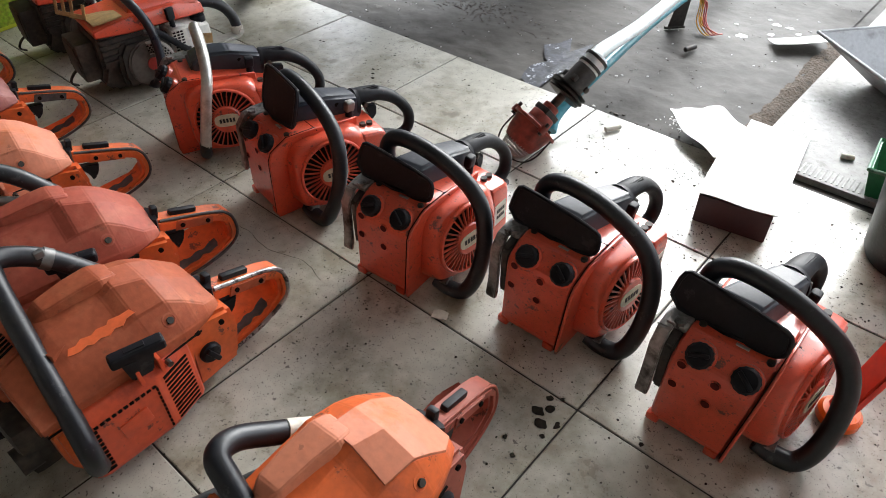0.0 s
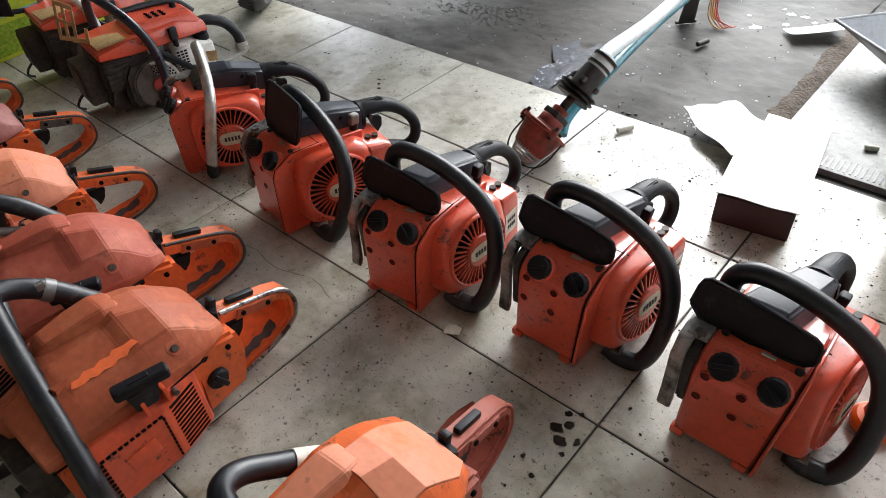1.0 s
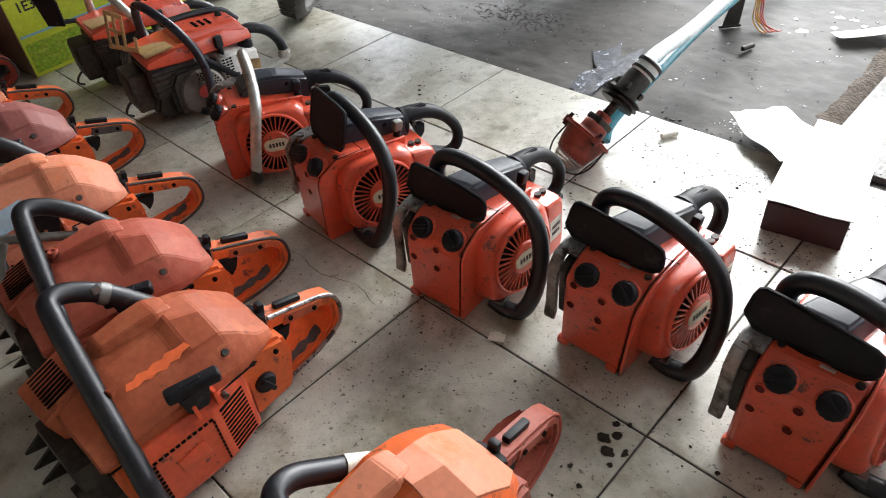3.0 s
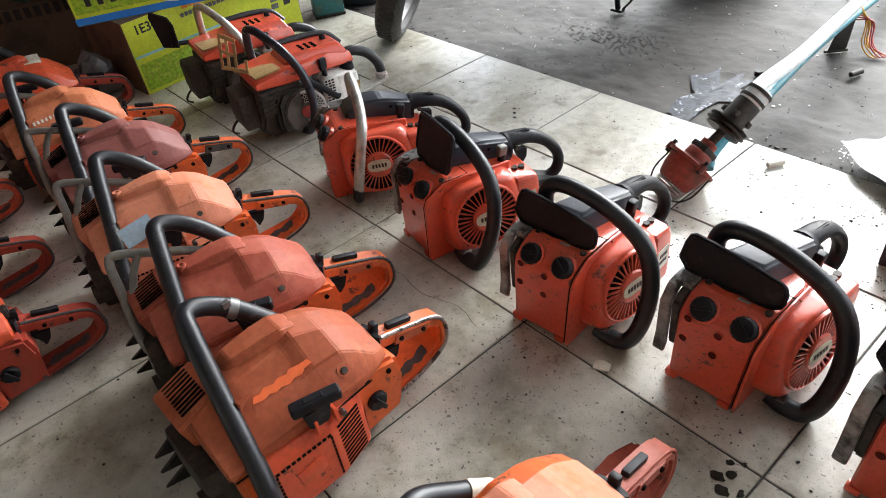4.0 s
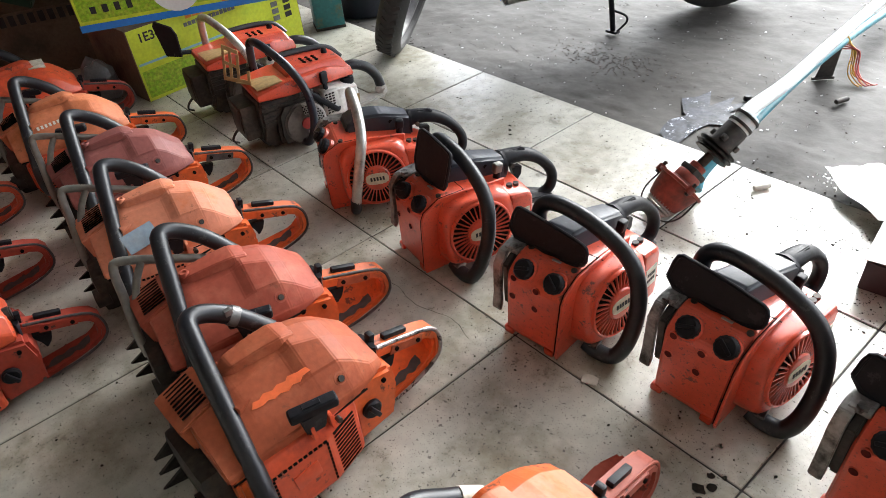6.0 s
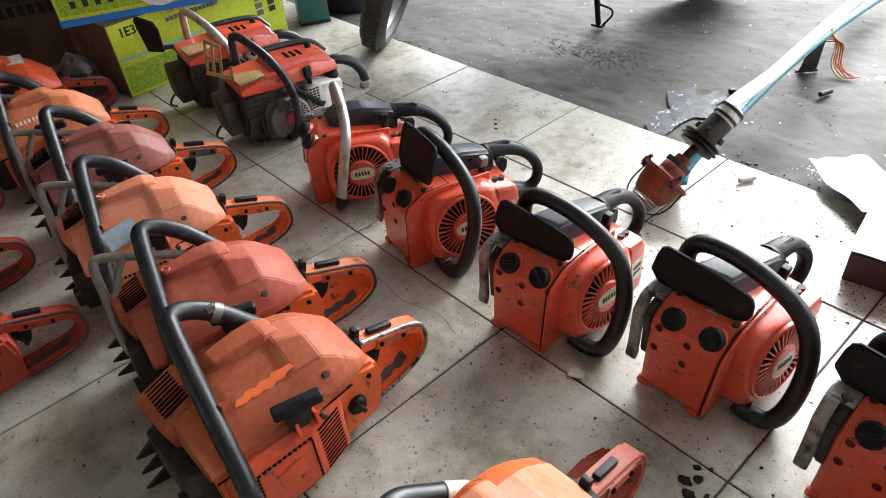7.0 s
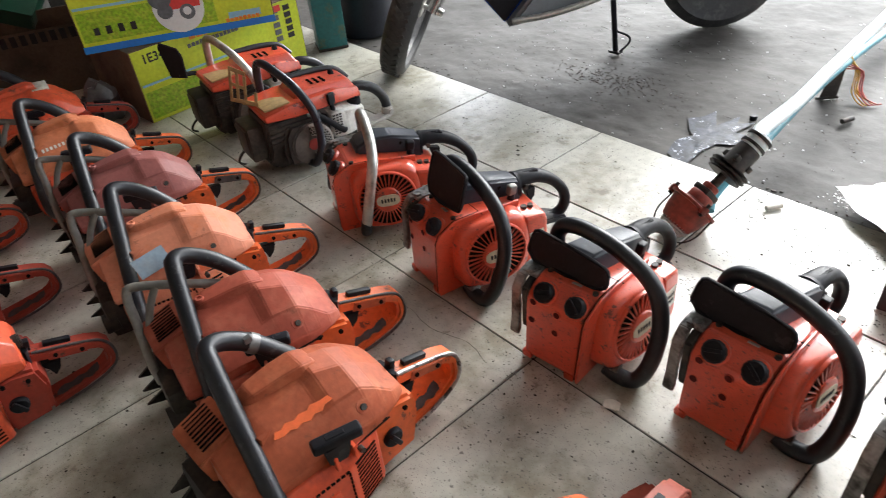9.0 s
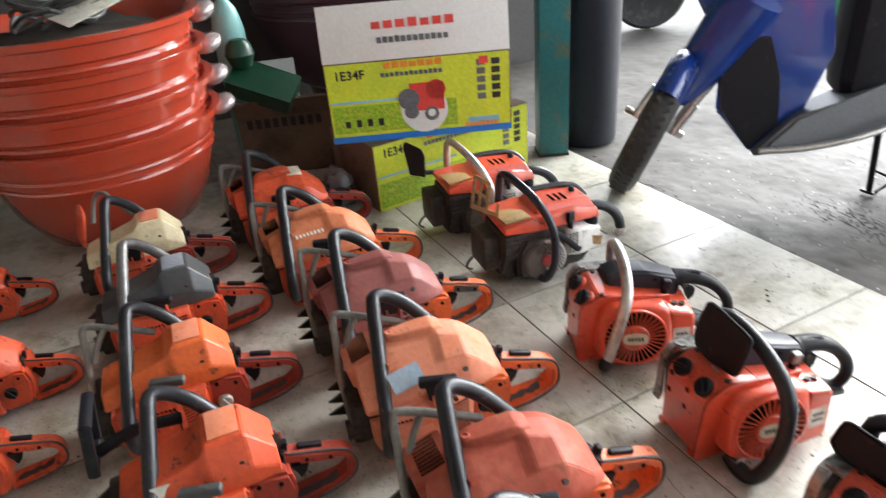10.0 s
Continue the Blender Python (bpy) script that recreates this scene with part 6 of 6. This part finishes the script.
def torn(x, y, u, v):
    """A skewed quarter with torn, wavy edges."""
    a, b, c, d = Vector((0.170, 0.955)), Vector((0.365, 0.800)), Vector((0.410, 0.985)), Vector((0.255, 1.090))
    p = (a * (1 - u) + b * u) * (1 - v) + (d * (1 - u) + c * u) * v
    return p.x + 0.006 * math.sin(v * 13), p.y + 0.007 * math.sin(u * 9 + 1) + 0.02 * math.sin(u * 3.14) * (v - 0.6)


sheet(pose(0, 0, 0.002), "torn white card sheet curling off the floor", 1, 1, lambda u, v: 0.030 * (1 - v) ** 1.5 * (0.6 + 0.4 * u) + 0.004, out=torn)
sheet(pose(0.44, 0.99, 0.004, 0, 0, 8), "small white card sheet lying flat", 0.15, 0.16, lambda u, v: 0.006 * math.sin(u * 3 + v * 2) + 0.008)
sheet(pose(0.262, 1.70, -0.026, 0, 0, 40), "white paper sheet with a lifted edge", 0.17, 0.09, lambda u, v: 0.02 * (1 - v) ** 2 + 0.012 * u * u)
BARROW = material("dusty_grey_steel", (0.40, 0.41, 0.42), 0.45, vary=0.08, col2=(0.26, 0.26, 0.26), amount=0.3)
barrow = thing("metal_tray", pose(0.35, 1.48, 0, 0, 0, -40), "flared dusty grey metal tray on the cement", "tray")
rimq = [(0, 0), (0.75, 0), (0.75, 0.55), (0, 0.55)]
basq = [(0.12, 0.13), (0.65, 0.13), (0.65, 0.42), (0.12, 0.42)]
bm = BM()
o = [bm.verts.new((x, y, 0.115)) for x, y in rimq]
q = [bm.verts.new((x, y, 0.004)) for x, y in basq]
oi = [bm.verts.new((x + (0.375 - x) * 0.02, y + (0.275 - y) * 0.02, 0.115)) for x, y in rimq]
qi = [bm.verts.new((x, y, 0.010)) for x, y in basq]
for k in range(4):
    j = (k + 1) % 4
    bm.faces.new((o[k], o[j], q[j], q[k]))
    bm.faces.new((oi[k], qi[k], qi[j], oi[j]))
    bm.faces.new((o[k], oi[k], oi[j], o[j]))
bm.faces.new(q[::-1])
bm.faces.new(qi)
part("shell", bm, BARROW, barrow)
part("rim_wire", tube(BM(), [(0, 0, 0.116), (0.75, 0, 0.116), (0.75, 0.55, 0.116), (0, 0.55, 0.116), (0, 0, 0.116)], 0.005, 8, 1), BARROW, barrow)

# ---- green crate, bucket, stool ----
GREEN = material("green_plastic", (0.02, 0.16, 0.06), 0.35, vary=0.12, col2=(0.18, 0.25, 0.2), amount=0.25)
crate = thing("green_crate", pose(0.665, 0.915, 0, 0, 0, 6), "scuffed green plastic crate over the drain", "crate")
bm = BM()
o = [(0, 0, 0.075), (0.22, 0, 0.075), (0.22, 0.15, 0.075), (0, 0.15, 0.075)]
loft(bm, [[(0.015, 0.015, 0), (0.205, 0.015, 0), (0.205, 0.135, 0), (0.015, 0.135, 0)], o, [(0.006, 0.006, 0.075), (0.214, 0.006, 0.075), (0.214, 0.144, 0.075), (0.006, 0.144, 0.075)], [(0.02, 0.02, 0.006), (0.2, 0.02, 0.006), (0.2, 0.13, 0.006), (0.02, 0.13, 0.006)]])
part("crate_shell", bm, GREEN, crate)
part("crate_lip", tube(BM(), [(0, 0, 0.075), (0.22, 0, 0.075), (0.22, 0.15, 0.075), (0, 0.15, 0.075), (0, 0, 0.075)], 0.005, 8, 1), GREEN, crate)
bucket = thing("bucket", pose(0.83, 0.765, 0), "black rubber bucket on the tiles", "bucket")
part("bucket_shell", lathe(BM(), [(0.0, 0.0), (0.098, 0.0), (0.104, 0.01), (0.135, 0.27), (0.142, 0.272), (0.142, 0.285), (0.130, 0.285), (0.098, 0.02), (0.0, 0.02)], seg=36), BLACK, bucket)
RED_PLASTIC = material("bright_red_plastic", (0.78, 0.045, 0.02), 0.3, vary=0.05, bump=0.02)
stool = thing("plastic_stool", pose(1.02, 0.335, 0, 0, 0, -21), "bright red plastic stool on the tiles", "stool")
part("seat", lathe(BM(), [(0.0, 0.45), (0.13, 0.45), (0.15, 0.44), (0.152, 0.42), (0.146, 0.42), (0.12, 0.438), (0.0, 0.438)], seg=32), RED_PLASTIC, stool)
for k in range(4):
    a = math.pi / 4 + k * math.pi / 2
    cx, sx = math.cos(a), math.sin(a)
    t = Vector((-sx, cx, 0))
    d = Vector((cx, sx, 0))
    bm = BM()
    loft(bm, [[d * r + t * w + Vector((0, 0, z)) for r, w in ((ra, -wa), (ra, wa), (ra - 0.014, wa), (ra - 0.014, -wa))] for ra, wa, z in ((0.225, 0.026, 0.0), (0.19, 0.032, 0.2), (0.14, 0.045, 0.435))], 0.003)
    part("leg", bm, RED_PLASTIC, stool)
plug = thing("orange_plug", pose(0.83, 0.262, 0), "small bright orange plastic cap on the floor", "cap")
part("cap", lathe(BM(), [(0.0, 0.0), (0.03, 0.0), (0.034, 0.005), (0.034, 0.018), (0.028, 0.024), (0.0, 0.026)], seg=28), material("bright_orange_plastic", (0.85, 0.14, 0.01), 0.3, vary=0.04), plug)


# ---- litter, stains and cracks ----
SPECK = material("dark_grit", (0.022, 0.018, 0.014), 0.9, vary=0.4, spec=0.1)
OIL = material("dried_oil", (0.022, 0.018, 0.014), 0.8, vary=0.3, spec=0.12)
LIGHT_GRIT = material("pale_grit", (0.42, 0.41, 0.39), 0.8, vary=0.3)
PAINT_SPLASH = material("spilt_white_paint", (0.62, 0.62, 0.60), 0.5, vary=0.08, bump=0.05)


def flake(bm, x, y, z, r, h=0.0008, k=7, rng=random):
    if z is None:
        z = yard_z(x, y) - 0.0006
    a0 = rng.uniform(0, 6.28)
    sx, sy = rng.uniform(0.5, 1.0), rng.uniform(0.5, 1.0)
    ring = []
    for i in range(k):
        a = a0 + 2 * math.pi * i / k
        q = r * rng.uniform(0.55, 1.0)
        ring.append((x + q * sx * math.cos(a), y + q * sy * math.sin(a)))
    lo = [bm.verts.new((u, v, z)) for u, v in ring]
    hi = [bm.verts.new((x + (u - x) * 0.8, y + (v - y) * 0.8, z + h)) for u, v in ring]
    bm.faces.new(hi)
    for i in range(k):
        bm.faces.new((lo[i], lo[(i + 1) % k], hi[(i + 1) % k], hi[i]))


rng = random.Random(5)
bm = BM()
for k in range(2200):
    x, y = rng.uniform(-1.6, 1.4), rng.uniform(-1.3, 0.85)
    flake(bm, x, y, 0.0004, abs(rng.gauss(0, 1)) * 0.0018 + 0.0008, 0.0008, 6, rng)
for cx, cy, sp, n in ((0.02, -0.05, 0.05, 45), (-0.52, 0.02, 0.05, 40), (0.3, 0.72, 0.10, 90), (0.52, 0.50, 0.05, 40), (0.36, 0.03, 0.05, 30), (0.70, 0.0, 0.08, 30), (0.44, 0.58, 0.03, 40), (-0.6, 0.1, 0.06, 30), (0.9, 0.5, 0.2, 80), (0.15, -0.12, 0.1, 30)):
    for k in range(n):
        flake(bm, rng.gauss(cx, sp), rng.gauss(cy, sp), 0.0004, rng.uniform(0.001, 0.0032), 0.0012, 6, rng)
for k in range(900):
    flake(bm, rng.uniform(-0.2, 1.2), rng.uniform(0.25, 0.86), 0.0004, abs(rng.gauss(0, 1)) * 0.0016 + 0.0008, 0.0008, 6, rng)
for cx, cy in ((0.26, 0.66), (0.33, 0.74), (0.18, 0.72), (0.62, 0.36), (0.12, 0.40)):
    for k in range(45):
        w = rng.uniform(0, 6.28)
        flake(bm, cx + 0.05 * rng.random() * math.cos(w) * 1.6, cy + 0.05 * rng.random() * math.sin(w), 0.0004, rng.uniform(0.0012, 0.0036), 0.0012, 6, rng)
tagged(part("floor_grit", bm, SPECK), "dark grit and wood crumbs scattered over the tiles", "grit", kind="stuff")

bm = BM()
for x, y, r in ((0.452, -0.045, 0.018), (0.470, -0.062, 0.014), (0.466, -0.030, 0.011), (0.492, -0.050, 0.012), (0.485, -0.080, 0.009), (0.452, -0.012, 0.012), (0.47, 0.0, 0.007), (0.44, -0.12, 0.006), (0.47, -0.14, 0.008), (-0.62, 0.62, 0.012), (-0.60, 0.60, 0.009), (-0.64, 0.64, 0.008)):
    flake(bm, x, y, 0.0004, r, 0.0006, 11, rng)
tagged(part("oil_spots", bm, OIL), "dried brown oil spots on the tiles", "stain", kind="stuff")


def crack(pts, w, z, name, label, mat):
    bm = BM()
    line = glide([(x, y, z) for x, y in pts], 5)
    prev = None
    for i, p in enumerate(line):
        d = (line[min(i + 1, len(line) - 1)] - line[max(i - 1, 0)]).normalized()
        n = Vector((-d.y, d.x, 0)) * w * rng.uniform(0.4, 1.0)
        j = Vector((rng.uniform(-1, 1), rng.uniform(-1, 1), 0)) * w * 1.5
        cur = (bm.verts.new(p + n + j), bm.verts.new(p - n + j))
        if prev:
            bm.faces.new((prev[0], cur[0], cur[1], prev[1]))
        prev = cur
    ob = part(name, bm, mat)
    return tagged(ob, label, "crack", kind="stuff")


crack([(-0.37, -0.09), (-0.30, -0.075), (-0.22, -0.085), (-0.13, -0.06), (-0.06, -0.075)], 0.0007, 0.0006, "tile_crack", "thin crack across a tile", SPECK)
crack([(-0.45, 0.30), (-0.40, 0.33), (-0.36, 0.31)], 0.0008, 0.0006, "tile_crack", "thin crack across a tile", SPECK)

# yard litter
bm = BM()
for k in range(300):
    x, y = rng.uniform(-1.6, 0.33), EDGE + 0.02 + abs(rng.gauss(0, 0.75))
    flake(bm, x, y, None, rng.uniform(0.0015, 0.005), 0.003, 6, rng)
for k in range(320):
    flake(bm, rng.gauss(-0.75, 0.12), rng.gauss(1.28, 0.05), None, rng.uniform(0.002, 0.007), 0.003, 6, rng)
for k in range(150):
    flake(bm, rng.uniform(-0.2, 0.36), EDGE + abs(rng.gauss(0, 0.03)), None, rng.uniform(0.003, 0.012), 0.004, 7, rng)
tagged(part("yard_grit", bm, material("brown_grit", (0.095, 0.082, 0.07), 0.85, vary=0.4)), "dark crumbs and chips on the concrete", "grit", kind="stuff")
bm = BM()
for k in range(90):
    x, y = rng.uniform(-1.4, 0.33), EDGE + 0.02 + abs(rng.gauss(0, 0.8))
    flake(bm, x, y, None, rng.uniform(0.002, 0.006), 0.003, 7, rng)
tagged(part("yard_chips", bm, LIGHT_GRIT), "pale stone chips on the concrete", "grit", kind="stuff")
bm = BM()
for x, y, r in ((0.085, 1.67, 0.028), (0.16, 1.74, 0.030), (0.145, 1.83, 0.026), (0.19, 1.83, 0.022), (0.23, 1.80, 0.020), (0.06, 1.63, 0.009), (0.03, 1.76, 0.018), (0.11, 1.86, 0.012)):
    flake(bm, x, y, None, r, 0.0015, 16, rng)
tagged(part("paint_spots", bm, PAINT_SPLASH), "dried white paint drops on the concrete", "stain", kind="stuff")
bm = BM()
for k in range(220):
    flake(bm, rng.gauss(0.205, 0.026), rng.gauss(1.02, 0.026), None, rng.uniform(0.0015, 0.005), 0.002, 7, rng)
tagged(part("plaster_crumbs", bm, PAINT_SPLASH), "white plaster crumbs at the slab's edge", "crumbs", kind="stuff")
# soil in the gap
bm = BM()
n = 40
vs = []
for i in range(n + 1):
    for j in range(9):
        x = 0.315 + 0.085 * j / 8 + 0.012 * noise.noise((i * 0.3, 0, 5))
        y = 0.98 + 0.85 * i / n
        h = 0.013 * max(0.0, 1 - abs(j / 8 - 0.45) * 2.0)
        vs.append(bm.verts.new((x, y, -0.038 + h * (0.8 + 0.8 * noise.noise((x * 40, y * 25, 1))) + 0.004 * noise.noise((x * 160, y * 160, 3)))))
for i in range(n):
    for j in range(8):
        k = i * 9 + j
        bm.faces.new((vs[k], vs[k + 1], vs[k + 10], vs[k + 9]))
tagged(part("soil_strip", bm, SOIL), "brown soil along the slab's edge", "soil", kind="stuff")
# wet plastic film; its pale chips paint white glints into the colour
film = thing("plastic_film", pose(-0.265, 1.10, -0.032), "crumpled blue-grey plastic film with painted glints on the concrete", "film")
FILM = material("glint_grey_film", (0.046, 0.052, 0.070), 0.50, spec=0.22, vary=0.3, col2=(0.026, 0.029, 0.038), amount=0.7, scale=20, bump=0.3, dist=0.003, chips=0.9, chip_scale=22.0, chip_edge=0.57, chip_col=(0.42, 0.45, 0.52))
bm = BM()
n = 22
g = []
for i in range(n + 1):
    row = []
    for j in range(n + 1):
        a, q = 2 * math.pi * j / n, i / n
        r = q * (0.125 + 0.04 * math.sin(3 * a) + 0.03 * math.sin(5 * a + 1) + 0.03 * math.sin(9 * a) + 0.05 * noise.noise((math.cos(a) * 3, math.sin(a) * 3, 0)))
        x, y = r * math.cos(a) * 0.62, r * math.sin(a) * 1.35
        row.append(bm.verts.new((x, y, 0.003 + 0.005 * abs(noise.noise((x * 26, y * 26, 4))) * (1 - 0.5 * q))))
    g.append(row)
for i in range(n):
    for j in range(n):
        f = [g[i][j], g[i][j + 1], g[i + 1][j + 1], g[i + 1][j]]
        bm.faces.new(f)
bmesh.ops.remove_doubles(bm, verts=bm.verts[:], dist=1e-5)
part("film_sheet", bm, FILM, film, sharp=60)
bm = BM()
for k in range(110):
    flake(bm, rng.uniform(-1.6, 0.28), EDGE + 0.05 + 1.5 * rng.random() ** 1.3, None, rng.uniform(0.003, 0.011), 0.002, 7, rng)
tagged(part("pale_chips", bm, CEMENT), "pale flakes of broken cement on the concrete", "litter", kind="stuff")
# small loose things; the stopper is a black bottle cap
for name, label, p, r, h, turn, mat in (("wood_plug", "short dark wooden plug on the concrete", (0.008, 1.44, -0.022), 0.008, 0.045, 70, GREASE), ("paper_roll", "small rolled paper stub on the tiles", (0.092, 0.803, 0.008), 0.007, 0.045, 60, STICKER), ("cork", "small cork on the cement", (0.60, 1.06, 0.007), 0.007, 0.03, 20, STICKER), ("rubber_stopper", "black bottle cap on the concrete", (-0.215, 1.285, -0.022), 0.012, 0.016, 0, BLACK_PLASTIC)):
    ob = thing(name, pose(*p, 0, 0, turn), label, name.replace("_", " "))
    part("stub" if h > 0.02 else "cap", cyl(BM(), (0, 0, 0), r, h, "x" if h > 0.02 else "z", 14, bevel=0.001), mat, ob)
sheet(pose(0.187, 0.008, 0.001, 0, 0, 25), "scrap of torn white paper on the tiles", 0.030, 0.018, lambda u, v: 0.006 * math.sin(u * 3.1) * v + 0.001, STICKER, 5, "paper_scrap")
# drain strip
bm = BM()
for k in range(22):
    cube(bm, (0.53 + 0.0125 * k, 0.955, 0.0005), (0.005, 0.050, 0.002), 0.0006, seg=1)
tagged(part("drain_ribs", bm, CEMENT), "pale ribbed edge of the drain", "drain", kind="stuff")

# Dark block added to the drain gap, its colour standing for the shade there.
tagged(part("drain_sludge", cube(BM(), (2.4, 0.8975, -0.06), (4.0, 0.047, 0.088), 0.002), GREASE), "dark filler for the shade in the narrow drain", "sludge", kind="stuff")

# dirt along the slab's edge and dark scuffs on the concrete
DIRT = material("trodden_dirt", (0.070, 0.064, 0.058), 0.9, vary=0.3)
bm = BM()
for k in range(420):
    x = rng.uniform(-2.0, 0.1)
    flake(bm, x, EDGE + 0.006 + abs(rng.gauss(0, 0.016 + 0.012 * max(0.0, -0.5 - x))), None, rng.uniform(0.006, 0.022), 0.003, 9, rng)
tagged(part("edge_dirt", bm, DIRT), "dark dirt gathered along the tiled floor's edge", "dirt", kind="stuff")
bm = BM()
for k in range(46):
    x, y, a = rng.uniform(-1.5, 0.25), EDGE + rng.uniform(0.08, 1.3), rng.uniform(-0.9, 0.4)
    for i in range(rng.randint(3, 8)):
        d = i * rng.uniform(0.008, 0.016)
        flake(bm, x + d * math.cos(a) + rng.gauss(0, 0.003), y + d * math.sin(a) + rng.gauss(0, 0.003), None, rng.uniform(0.004, 0.012), 0.001, 9, rng)
tagged(part("scuff_marks", bm, DIRT), "dark scuffs and chipped marks on the concrete", "dirt", kind="stuff")


# ---- floor tiles ----
side = 0.5
tile_mesh = bpy.data.meshes.new("tile")
bm = cube(BM(), (0, 0, -0.006), (side - 0.0034, side - 0.0034, 0.012), 0.0015, seg=1)
bm.to_mesh(tile_mesh)
bm.free()
tile_mesh.materials.append(TILE)
short = bpy.data.meshes.new("edge_tile")
bm = cube(BM(), (0, 0, -0.006), (side - 0.0042, EDGE - 0.5 - 0.004, 0.012), 0.0015, seg=1)
bm.to_mesh(short)
bm.free()
short.materials.append(TILE)
for i in range(-7, 7):
    for j in range(-7, 2):
        ob = new("tile", short if j == 1 else tile_mesh)
        ob.parent = floor
        y = 0.5 * j + 0.25 if j < 1 else 0.5 + (EDGE - 0.5) / 2
        ob.location = (0.5 * i + 0.25, y, random.uniform(-0.0012, 0.0))
